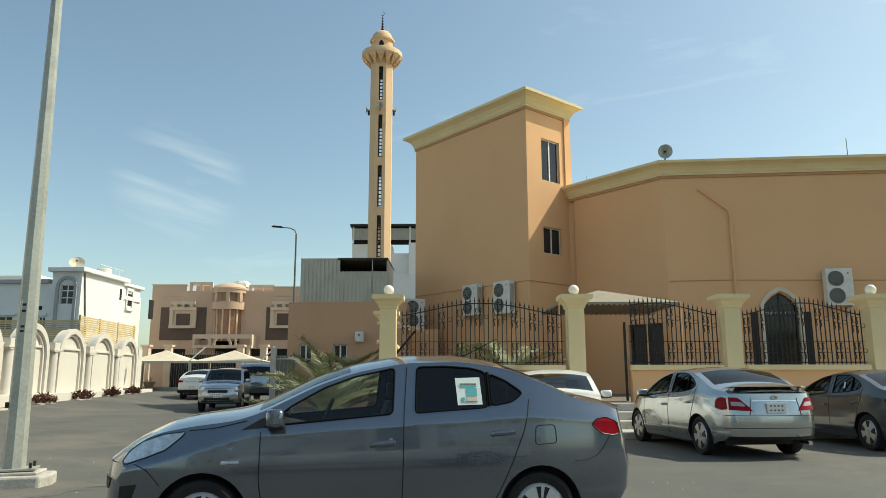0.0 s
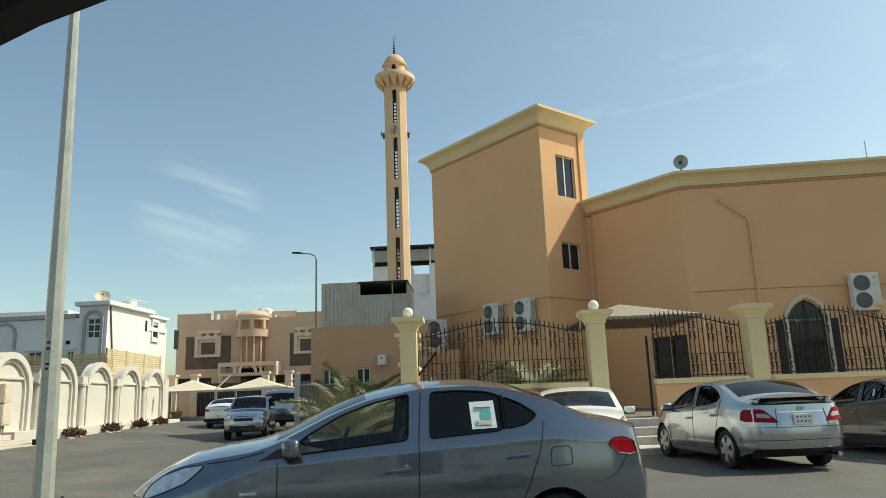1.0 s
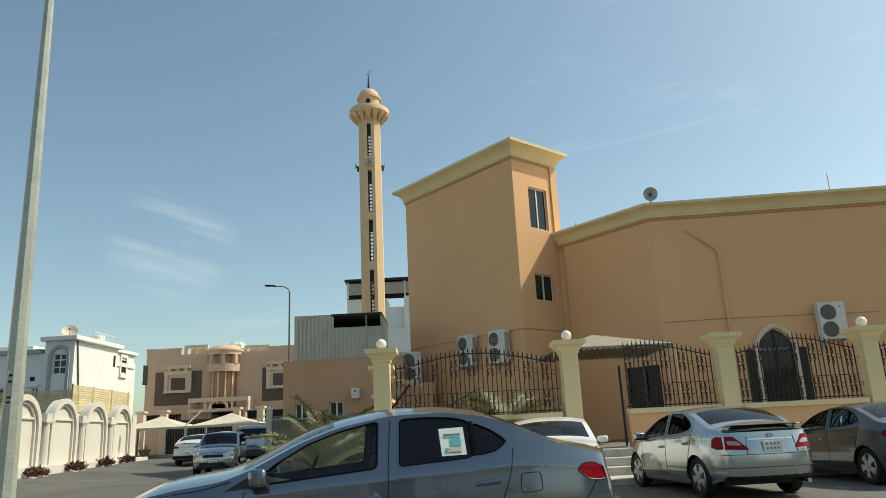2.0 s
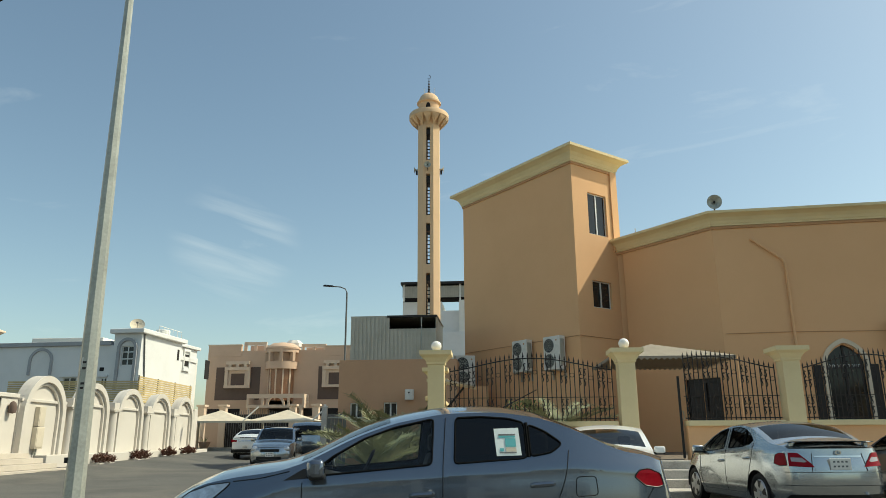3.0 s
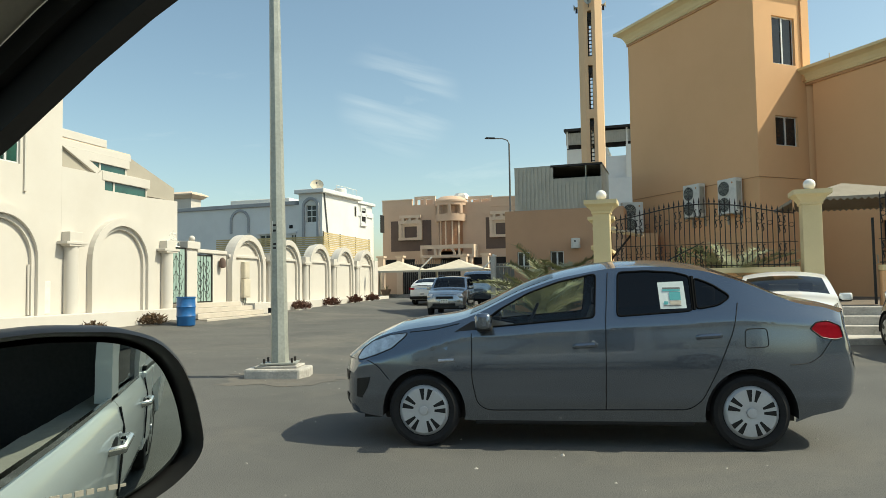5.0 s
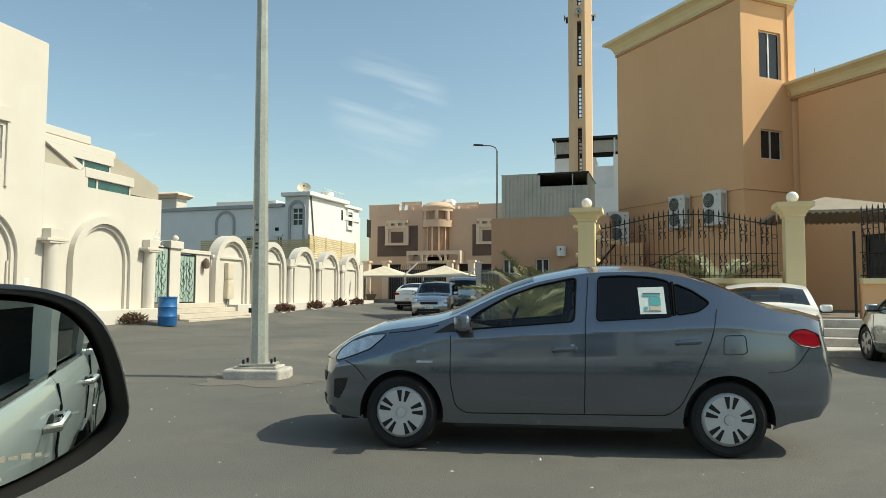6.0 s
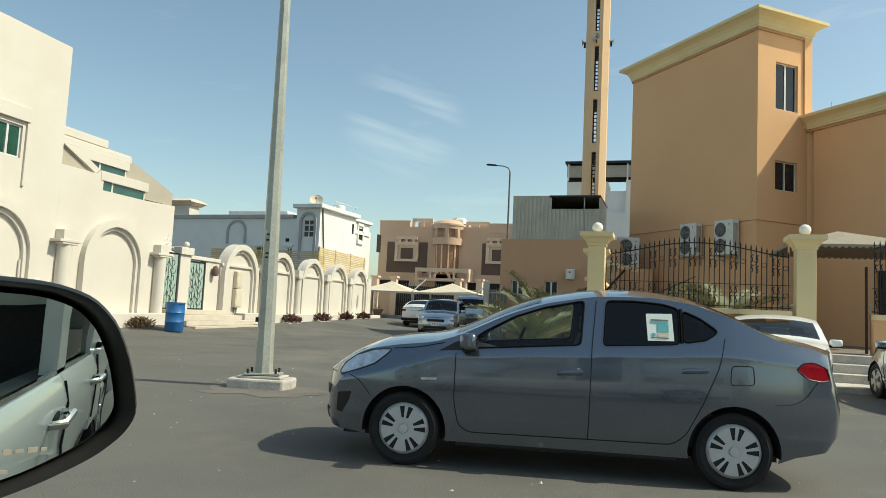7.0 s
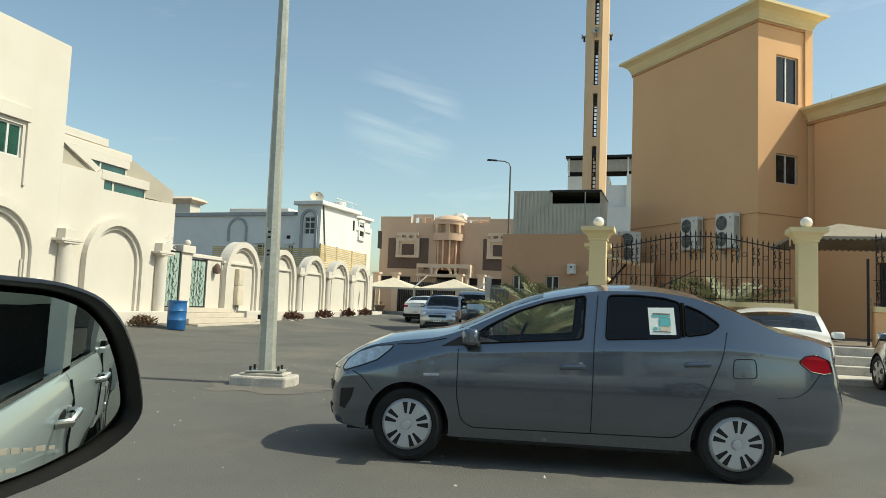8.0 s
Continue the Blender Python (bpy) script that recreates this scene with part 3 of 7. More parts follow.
def fence_panel(x0, x1, a0, a1, skip=0.0, wall=True):
    """One bay: dwarf wall with coping, and iron railings whose top rises in a low arch from a0 to a1."""
    if wall:
        w = thing("dwarf_wall", FENCE @ pose(x0, 0, 0), "tan stucco dwarf wall with a cream coping", "wall", "bays of the fence wall")
        part("body", B().box(0, x1 - x0, -0.14, 0.14, 0, 1.5), STUCCO, w)
        part("coping", B().box(0, x1 - x0, -0.22, 0.22, 1.503, 1.64), CREAM, w, bevel=0.02)
    r = thing("railing", FENCE @ pose(x0, 0, 1.64), "black wrought-iron railing with spear tips and scrolls", "railing", "railings of the fence")
    n = int((x1 - x0) / 0.118)
    orn, rail = B(), []
    for i in range(n):
        x = (i + 0.5) * (x1 - x0) / n
        u = (x0 + x - a0) / (a1 - a0)
        h = 1.44 + 0.36 * max(math.sin(math.pi * u), 0) ** 1.4
        ob = new("bar", BARMESH)
        ob.parent = r
        ob.scale = (1, 1, h)
        ob.location = (x, 0, 0)
        rail.append((x, 0, h * 0.9))
        if i % 4 in (0, 1):
            for z, s in ((h * 0.78, 1), (h * 0.62, 1), (0.48, 1), (0.24, 1)):
                orn = B()
                scroll(orn, x + 0.03, z, s)
                part("scroll", orn, IRON, r)
        if i % 4 == 2 or i % 4 == 0:
            for z in (h * 0.7, 0.36):
                c = [(x + 0.06 + 0.055 * math.cos(k * 0.785), 0, z + 0.055 * math.sin(k * 0.785)) for k in range(9)]
                part("ring", B().tube(c, 0.007, 4), IRON, r)
    part("rail", B().tube(rail, 0.016, 5), IRON, r)
    part("rail", B().box(0, x1 - x0, -0.018, 0.018, 0.05, 0.075), IRON, r)
    part("rail", B().box(0, x1 - x0, -0.012, 0.012, 0.6, 0.615), IRON, r)


fence_panel(0.3, 4.62, 0.3, 4.62)
fence_panel(6.34, 8.72, 5.22, 8.72)
fence_panel(9.32, 12.55, 9.32, 12.55)
fence_panel(13.15, 16.4, 13.15, 16.4)
fence_panel(17.0, 20.2, 17.0, 20.2)
# side wall that runs back from the corner pillar
sidew = thing("side_wall", pose(-1.42, 18.8, 0), "tan stucco side wall with a cream coping", "wall")
part("body", B().box(-0.14, 0.14, 0.32, 4.28, 0, 2.2), STUCCO, sidew)
part("coping", B().box(-0.22, 0.22, 0.32, 4.28, 2.203, 2.32), CREAM, sidew, bevel=0.02)
# open iron gate leaf, seen edge on
gate = thing("iron_gate", FENCE @ pose(6.24, 0.05, 0.7, 0, 0, 76), "black iron gate leaf standing open beside the dwarf wall", "gate")
part("stile", B().box(0, 0.06, -0.03, 0.03, 0.02, 2.06), IRON, gate)
part("stile", B().box(1.0, 1.06, -0.03, 0.03, 0.02, 2.06), IRON, gate)
part("sheet", B().box(0.06, 1.0, -0.01, 0.01, 0.08, 2.0), DARKM, gate)
part("rail", B().box(0.06, 1.0, -0.03, 0.03, 0.02, 0.08), IRON, gate)
part("rail", B().box(0.06, 1.0, -0.03, 0.03, 2.0, 2.06), IRON, gate)
part("handle", B().tube([(0.95, -0.03, 1.0), (0.95, -0.08, 1.0), (0.95, -0.08, 1.2), (0.95, -0.03, 1.2)], 0.012), GALV, gate)
steps = thing("entrance_steps", FENCE @ pose(3.2, 0, 0), "worn concrete steps up to the open gate", "steps")
for i in range(3):
    part("step", B().box(0, 3.4, -1.75 + i * 0.45, -1.3 + i * 0.45 if i < 2 else 0.1, 0.1, 0.31 + 0.19 * i), CONC, steps, bevel=0.015)


# ---------------------------------------------------------------- minaret
def build_minaret():
    e = thing("minaret", pose(-4.0, 50.0, 0, 0, 0, 0), "tall cream minaret with pierced slots, balcony and small dome", "minaret")
    h, c = 0.8, 0.39
    octo = [(-h, -c), (-c, -h), (c, -h), (h, -c), (h, c), (c, h), (-c, h), (-h, c)]
    slots = [(9.7, 12.75), (13.38, 16.5), (17.1, 20.35), (21.45, 24.2)]
    g = 0.15
    left = [(-h, -c), (-c, -h), (-g, -h), (-g, h), (-c, h), (-h, c)]
    right = [(g, -h), (c, -h), (h, -c), (h, c), (c, h), (g, h)]
    z = 0.0
    b = B()
    for z0, z1 in slots:
        b.slab(octo, z, z0)
        b.slab(left, z0, z1)
        b.slab(right, z0, z1)
        z = z1
    b.slab(octo, z, 24.5)
    part("shaft", b, CREAMT, e, weld=True)
    for z0, z1 in slots:
        b = B()
        k = int((z1 - z0) / 0.27)
        for i in range(k):
            zz = z0 + (i + 0.5) * (z1 - z0) / k
            b.box(-g, g, -0.5, -0.42, zz - 0.03, zz + 0.03)
        b.box(-g, -g + 0.07, -0.5, -0.42, z0, z1).box(g - 0.05, g, -0.5, -0.42, z0, z1).box(-g, g, -0.6, 0.6, z1 - 0.55, z1 - 0.12)
        part("lattice", b, IRON, e, "black iron lattice in the slot")
    part("corbel", B().lathe([(0.78, 24.1), (0.84, 24.35), (0.88, 24.6), (1.0, 24.86), (1.36, 25.02)], 40), CREAMT, e, smooth=True)
    part("balcony", B().lathe([(1.3, 25.0), (1.46, 25.02), (1.52, 25.08), (1.52, 25.4), (1.47, 25.46), (1.4, 25.42), (1.4, 25.2), (0.8, 25.2)], 48), CREAMT, e, smooth=True)
    for i in range(14):
        fin = B().add([(-0.33, -1.5, 25.05), (0.33, -1.5, 25.05), (0.0, -0.88, 24.3), (-0.2, -0.95, 25.05), (0.2, -0.95, 25.05), (0.0, -1.36, 24.78)], [(0, 1, 5), (0, 5, 2, 3), (1, 4, 2, 5), (0, 3, 4, 1), (3, 2, 4)])
        part("tooth", fin, CREAMT, e).matrix_local = Matrix.Rotation(2 * math.pi * i / 14, 4, "Z")
    part("lantern", B().lathe([(0.001, 25.2), (0.8, 25.2), (0.8, 26.3), (0.93, 26.36), (0.93, 26.48), (0.83, 26.5), (0.8, 26.68), (0.68, 26.95), (0.48, 27.16), (0.24, 27.27), (0.001, 27.3)], 36), CREAMT, e, smooth=True)
    part("opening", B().prism([(-0.17, 25.5), (0.17, 25.5), (0.17, 25.95), (0.1, 26.12), (0, 26.2), (-0.1, 26.12), (-0.17, 25.95)], -0.83, -0.74), VOID, e)
    f = B().cyl((0, 0, 27.2), (0, 0, 28.6), 0.03, 0.02, 8)
    for i, r in enumerate((0.12, 0.1, 0.09, 0.08, 0.06)):
        f.ball((0, 0, 27.45 + i * 0.23), r, 10, 6)
    f.tube([(0.12 * math.cos(a), 0, 28.76 + 0.16 * math.sin(a)) for a in [x * 0.35 - 2.6 for x in range(13)]], 0.02, 5)
    part("finial", f, IRON, e, "dark finial of beads and a crescent", smooth=True)
    for x in (-0.35, 0.45):
        part("aerial", B().cyl((x, 0, 26.3), (x, 0, 27.8), 0.015, n=5), WHITEP, e)
    for x, y, a in ((-0.02, -1.0, 0), (-1.0, 0, -90), (1.0, 0, 90)):
        horn_speaker(pose(-4.0 + x, 50 + y, 20.95, 0, 0, a), 0.72, "grey horn loudspeaker on the minaret shaft", "loudspeakers on the minaret")


CREAMT = mat("pale_tan_stucco", (0.71, 0.49, 0.3), 0.88, vary=0.05, scale=0.5, stain=(0.65, 0.44, 0.265))
build_minaret()


# ---------------------------------------------------------------- shed beyond the fence
def build_shed():
    e = thing("roof_shed", along(-6.47, 31.16, -91.5, 0.05), "brown rendered outbuilding with a corrugated steel room on top", "outbuilding")
    part("wall", B().holed(0, 5.2, 0, 4.5, 0, 0.25, [(0.52, 1.08, 1.9, 2.72), (2.0, 2.6, 1.9, 2.72)]), STUCCO2, e)
    part("wall", B().box(0, 0.25, 0.252, 5, 0, 4.5), STUCCO2, e)
    part("wall", B().box(4.95, 5.2, 0.252, 5, 0, 4.5), STUCCO2, e)
    part("wall", B().box(0.252, 4.948, 4.75, 5, 0, 4.5), STUCCO2, e)
    part("roof", B().box(0.0, 5.2, 0.0, 5.0, 4.503, 4.56), STUCCO2, e)
    for x0 in (0.52, 2.0):
        window(e, x0, x0 + (0.56 if x0 < 1 else 0.6), 1.9, 2.72, 0.18)
    # ribbed sheet with an opening under the eave
    b = B()
    n = 22
    for i in range(n):
        x0, x1 = 0.45 + i * 3.85 / n, 0.45 + (i + 1) * 3.85 / n
        top = 6.5 if x0 < 2.1 else 5.93
        xm = x0 + (x1 - x0) * 0.55
        part("sheet_panel", B().prism([(x0, 4.56), (xm, 4.56), (xm, top), (x0, top)], 0.1, 0.13).box(xm, x1, 0.065, 0.13, 4.56, top), CORR, e, weld=True)
    part("sheet_wall", B().box(0.45, 0.48, 0.14, 3.5, 4.56, 6.5), CORR, e)
    part("sheet_wall", B().box(4.27, 4.3, 0.14, 3.5, 4.56, 6.5), CORR, e)
    part("back_wall", B().box(0.49, 4.26, 3.4, 3.45, 4.56, 6.5), VOID, e)
    part("eave", B().box(2.1, 4.34, 0.02, 0.16, 6.44, 6.53), IRON, e)
    part("roof_sheet", B().box(0.42, 4.34, 0.17, 3.6, 6.5, 6.54), CORR, e)
    part("post", B().box(3.62, 3.66, 0.06, 0.1, 4.56, 6.5), GALV, e)
    w = thing("water_heater", along(-6.47, 31.16, -91.5, 0.05) @ pose(2.94, -0.02, 2.8), "small grey wall-mounted tank", "water heater")
    part("tank", B().cyl((0.22, -0.2, 0.0), (0.22, -0.2, 0.44), 0.2, n=20), ACW, w, bevel=0.02, smooth=True)
    part("bracket", B().box(0.1, 0.34, -0.03, 0.015, 0.1, 0.34), GALV, w)
    part("outlet", B().cyl((0.22, -0.41, 0.3), (0.22, -0.38, 0.3), 0.04, n=10), IRON, w)


STUCCO2 = mat("brown_stucco", (0.56, 0.33, 0.195), 0.9, vary=0.05, scale=0.5)
build_shed()


def street_lamp_far():
    e = thing("street_lamp", pose(-8.4, 42.0, rise(42) + 0.42), "slim dark street lamp with one curved arm", "street lamp")
    part("pole", B().cyl((0, 0, -0.42), (0, 0, 9.2), 0.075, 0.05, 12), GALVD, e, smooth=True)
    part("arm", B().tube([(0, 0, 9.2), (-0.1, 0, 9.42), (-0.4, 0, 9.55), (-0.9, 0, 9.6)], 0.035, 8), GALVD, e, smooth=True)
    part("head", B().prism([(-1.5, 9.62), (-0.85, 9.57), (-0.85, 9.64), (-1.4, 9.7)], -0.12, 0.12), IRON, e, bevel=0.01)


GALVD = mat("dull_grey_steel", (0.16, 0.16, 0.15), 0.55, 0.3, vary=0.12)
street_lamp_far()


def lamp_post():
    """The octagonal steel lamp post on its concrete block."""
    x, y = -5.35, 9.35
    c = thing("concrete_footing", pose(x, y, 0, 0, 0, 12) @ Matrix.Diagonal((1.06, 0.95, 0.95, 1)), "rough whitewashed concrete footing on the asphalt", "footing")
    part("block", B().slab([(-0.42, -0.3), (-0.1, -0.34), (0.36, -0.32), (0.43, -0.05), (0.4, 0.3), (0.05, 0.34), (-0.4, 0.3), (-0.44, 0.02)], -0.05, 0.15), CONC, c, bevel=0.03)
    part("plinth", B().slab([(-0.3, -0.24), (0.3, -0.22), (0.3, 0.24), (-0.28, 0.24)], 0.15, 0.19), CONC, c, bevel=0.015)
    e = thing("lamp_post", pose(x, y, 0.19, -0.3, -0.9, 0) @ pose(0, 0, 0, 0, 0, 20), "tall octagonal galvanised lamp post with torn stickers", "lamp post")
    part("base_plate", B().box(-0.26, 0.26, -0.2, 0.2, 0, 0.025), GALV, e, bevel=0.004)
    for u in (-0.2, 0.2):
        for v in (-0.15, 0.15):
            part("bolt", B().cyl((u, v, 0.02), (u, v, 0.09), 0.018, n=6), IRON, e)
    part("shaft", B().cyl((0, 0, 0.02), (0, 0, 9.4), 0.132, 0.045, 8), GALV, e)
    part("arm", B().cyl((0, 0, 9.35), (-1.8, 0.3, 9.8), 0.05, 0.04, 8), GALV, e)
    part("head", B().box(-2.4, -1.7, 0.18, 0.42, 9.74, 9.86), GALVD, e, bevel=0.03)
    st = B()
    for z0, z1, a in ((1.92, 2.12, -1.85), (1.66, 1.86, -1.85), (1.5, 1.6, -1.75)):
        p = [(0.105 * math.cos(a + s), 0.105 * math.sin(a + s)) for s in (-0.4, 0.4)]
        q = [(u * 1.05, v * 1.05) for u, v in p]
        st.add([(*q[0], z0), (*q[1], z0), (*q[1], z1), (*q[0], z1)], [(0, 1, 2, 3)])
    part("sticker", st, WHITEP, e, "torn white paper stickers")
    for z0 in (1.7, 1.76, 1.96, 2.04):
        a = -1.85
        p = [(0.1125 * math.cos(a + s), 0.1125 * math.sin(a + s)) for s in (-0.25, 0.2)]
        part("print_bar", B().add([(*p[0], z0), (*p[1], z0), (*p[1], z0 + 0.03), (*p[0], z0 + 0.03)], [(0, 1, 2, 3)]), IRON, e)
    part("clamp", B().lathe([(0.115, 0.785), (0.119, 0.785), (0.119, 0.797), (0.115, 0.797)], 8), IRON, e)
    part("clamp", B().box(-0.16, -0.1, -0.02, 0.02, 0.76, 0.83), IRON, e)


lamp_post()


# ---------------------------------------------------------------- white building behind
def build_far_block():
    e = thing("far_apartment_block", along(-10.6, 90, -91), "distant pale block with a ribbed roof shelter", "apartment block")
    part("wall", B().box(0, 5.1, 0, 14, 0, 18.4), WHITEP, e)
    part("wall", B().box(5.1, 11.5, -1.2, 14, 0, 17.0), GREYW, e)
    part("wall", B().box(7.4, 11.5, -1.6, -1.21, 0, 18.3), WHITEP, e)
    part("parapet", B().box(3.6, 11.6, -1.9, -1.62, 0, 14.2), GREYW, e)
    b = B()
    for i in range(40):
        b.box(0.1 + i * 0.29, 0.1 + i * 0.29 + 0.16, -0.5, -0.4, 18.9, 20.4)
    part("ribbed_screen", b, CORR, e)
    part("screen", B().box(0.0, 11.6, -0.38, -0.34, 18.9, 20.4), CORR, e)
    part("void", B().box(0.0, 11.6, 0.2, 0.4, 18.4, 20.7), VOID, e)
    part("roof", B().box(-0.2, 11.8, -0.9, 6, 20.6, 20.9), IRON, e)
    for x in (0.1, 3.8, 7.4, 11.3):
        part("post", B().box(x, x + 0.2, -0.6, -0.52, 18.4, 20.6), WHITEP, e)


build_far_block()


# ---------------------------------------------------------------- villa at the street's end
def build_villa():
    e = thing("villa", along(-20.75, 62.0, -90.5, -0.1), "two-storey brown villa with a round glazed bay and balcony", "villa")
    g = 0.3
    part("wall", B().holed(-4.0, 14.0, g, 9.0, 0, 0.3, [(-1.75, -0.6, 6.1, 6.95), (7.0, 8.2, 6.05, 6.95), (1.72, 3.78, 0.3, 9.0)]), VILLA, e)
    part("wall", B().box(-4.0, -3.7, 0.302, 13, g, 9.2), VILLA, e)
    part("wall", B().box(13.7, 14.0, 0.302, 13, g, 9.2), VILLA, e)
    part("wall", B().box(-3.7, 13.7, 12.7, 13, g, 9.2), VILLA, e)
    part("roof", B().box(-3.7, 13.7, 0.31, 12.7, 8.6, 8.8), VILLA, e)
    part("parapet", B().box(-4.0, -1.0, -0.04, 0.26, 8.5, 9.5), VILLA, e)
    part("parapet", B().box(6.6, 14.0, -0.04, 0.26, 8.5, 9.3), VILLA, e)
    part("coping", B().box(-4.05, -0.95, -0.08, 0.3, 9.5, 9.58).box(6.55, 14.05, -0.08, 0.3, 9.3, 9.38), VILLAL, e)
    # open-framed upper storey pieces either side of the bay
    for x0, x1, zt in ((-0.95, 1.1, 9.85), (4.3, 6.55, 9.6)):
        b = B().box(x0, x1, 0.5, 0.7, zt - 0.28, zt).box(x0, x0 + 0.25, 0.5, 0.7, 7.6, zt - 0.28).box(x1 - 0.25, x1, 0.5, 0.7, 7.6, zt - 0.28).box((x0 + x1) / 2 - 0.12, (x0 + x1) / 2 + 0.12, 0.5, 0.7, 7.6, zt - 0.28).box(x0, x1, 0.45, 0.75, 8.35, 8.55)
        part("pergola_frame", b, VILLAL, e)
        part("back_wall", B().box(x0, x1, 2.2, 2.4, 7.4, zt - 0.1), VILLA, e)
    # round bay
    cx, cy, r = 2.75, 0.2, 1.42
    def drum(r0, z0, z1, m, nm, lab="", r1=None):
        return part(nm, B().lathe([(r0 - 0.25, z0), (r0, z0), (r1 or r0, z1), ((r1 or r0) - 0.25, z1), (r0 - 0.25, z0)], 36, (cx, cy, 0)), m, e, lab, smooth=True)
    drum(1.15, 4.6, 7.5, CURTAIN, "bay_glazing", "brown reflective curved glazing")
    for a in range(-160, -10, 30):
        part("mullion", B().box(-0.06, 0.06, -0.06, 0.06, 4.6, 7.5), VILLAL, e).matrix_local = pose(cx + 1.17 * math.cos(radians(a)), cy + 1.17 * math.sin(radians(a)), 0, 0, 0, a)
    drum(1.47, 7.3, 7.95, VILLA, "drum_band")
    drum(1.47, 8.75, 9.05, VILLA, "drum_band")
    drum(1.53, 9.05, 9.2, VILLA, "drum_rim")
    drum(0.85, 7.95, 9.0, VILLA, "drum_core")
    for a in range(0, 360, 45):
        part("pier", B().box(-0.14, 0.14, -0.2, 0.2, 7.95, 8.75), VILLA, e).matrix_local = pose(cx + 1.32 * math.cos(radians(a + 10)), cy + 1.32 * math.sin(radians(a + 10)), 0, 0, 0, a + 100)
    part("dome", B().lathe([(1.45, 9.2), (1.28, 9.4), (0.98, 9.58), (0.4, 9.68), (0.001, 9.7)], 32, (cx, cy, 0)), VILLA, e, smooth=True)
    part("sheeting", B().lathe([(0.9, 9.5), (0.8, 9.85), (0.5, 10.1), (0.001, 10.15)], 7, (cx + 0.5, cy + 1.6, 0), 0.6), WHITEP, e, "crumpled white sheeting on the roof")
    # balcony
    b = B().box(0.3, 5.3, -1.6, 0.0, 3.95, 4.2)
    part("balcony_slab", b, VILLAL, e)
    b = B().box(0.3, 5.3, -1.6, -1.45, 4.75, 5.1).box(0.3, 0.45, -1.45, 0, 4.2, 5.1).box(5.15, 5.3, -1.45, 0, 4.2, 5.1)
    for x in (0.3, 1.6, 3.85, 5.15):
        b.box(x, x + 0.18, -1.6, -1.45, 4.2, 4.75)
    b.arch(2.8, 4.2, 4.2, 0.62, 0.8, -1.62, -1.43)
    part("balustrade", b, VILLAL, e)
    for x in (0.5, 5.0):
        part("column", B().cyl((x, -1.4, 0.4), (x, -1.4, 3.95), 0.16, n=14), VILLAL, e, smooth=True)
    # framed windows on dark panels
    for x0, x1 in ((-3.15, 0.85), (6.05, 9.6)):
        xm = (x0 + x1) / 2 if x0 < 0 else 7.6
        part("dark_panel", B().box(x0, x1, -0.03, -0.003, 4.7, 7.55), VILLAD, e)
        w = part("window", B().box(xm - 0.62, xm + 0.62, 0.12, 0.2, 6.0, 7.0), CURTAIN, e)
        fr = B().box(xm - 1.15, xm + 1.15, -0.32, -0.035, 7.25, 7.55).box(xm - 1.15, xm + 1.15, -0.32, -0.035, 5.72, 5.95).box(xm - 1.15, xm - 0.85, -0.25, -0.035, 5.95, 7.25).box(xm + 0.85, xm + 1.15, -0.25, -0.035, 5.95, 7.25)
        fr.box(xm - 0.85, xm - 0.62, -0.12, 0.1, 5.95, 7.25).box(xm + 0.62, xm + 0.85, -0.12, 0.1, 5.95, 7.25).box(xm - 0.62, xm + 0.62, -0.12, 0.1, 7.0, 7.25).box(xm - 0.04, xm + 0.04, 0.05, 0.1, 6.0, 7.0)
        part("window_frame", fr, VILLAL, w)
        tr = B().box(xm - 1.05, xm + 1.05, -0.3, -0.04, 7.78, 8.05)
        for dx in (-0.7, 0.0, 0.7):
            tr.box(xm + dx - 0.13, xm + dx + 0.13, -0.3, -0.04, 7.55, 7.78)
        part("bracket_shelf", tr, VILLAL, w)
    for x0, x1 in ((-4.0, -0.8), (4.6, 8.0)):
        part("ground_window", B().box(x0 + 0.3, x1, -0.02, -0.003, 3.3, 3.95), VOID, e)
    part("glazed_entrance", B().box(1.5, 4.2, 0.2, 0.25, 0.4, 4.0), VOID, e)


build_villa()


def boundary_walls():
    b = thing("villa_boundary_wall", pose(0, 55.0, rise(55)), "brown boundary wall with dark railings before the villa", "wall")
    part("body", B().box(-30, -22.4, 0, 0.25, 0, 2.2), VILLA, b)
    part("body", B().box(-13.0, -9.0, 0, 0.25, 0, 2.2), VILLA, b)
    part("gate", B().box(-20.2, -15.4, 0.1, 0.16, 0.1, 2.6), IRON, b, "dark iron gate with scrolls")
    b2 = B()
    rnd = random.Random(3)
    for i in range(26):
        x = -20.1 + i * 0.185
        b2.cyl((x, 0.08, 0.2), (x, 0.08, 2.6 + 0.4 * math.sin(math.pi * i / 25)), 0.02, n=5)
    for i in range(24):
        x, z = -20.0 + rnd.random() * 4.5, 0.5 + rnd.random() * 2.2
        b2.tube([(x + 0.18 * math.cos(k), 0.06, z + 0.18 * math.sin(k)) for k in range(7)], 0.018, 4)
    part("gate_bars", b2, GALVD, b)
    for x in (-22.4, -20.7, -15.2, -13.4):
        part("pier", B().box(x, x + 0.5, -0.1, 0.4, 0, 3.2), VILLAL, b, bevel=0.02)
        part("pier_cap", B().box(x - 0.1, x + 0.6, -0.2, 0.5, 3.2, 3.35), VILLAL, b)


boundary_walls()
kerb = tagged(part("kerb", B().box(-26, -10, 50.4, 50.7, 0.2, 0.72), CONC, bevel=0.02), "concrete kerb across the street's end", "kerb", kind="structure")


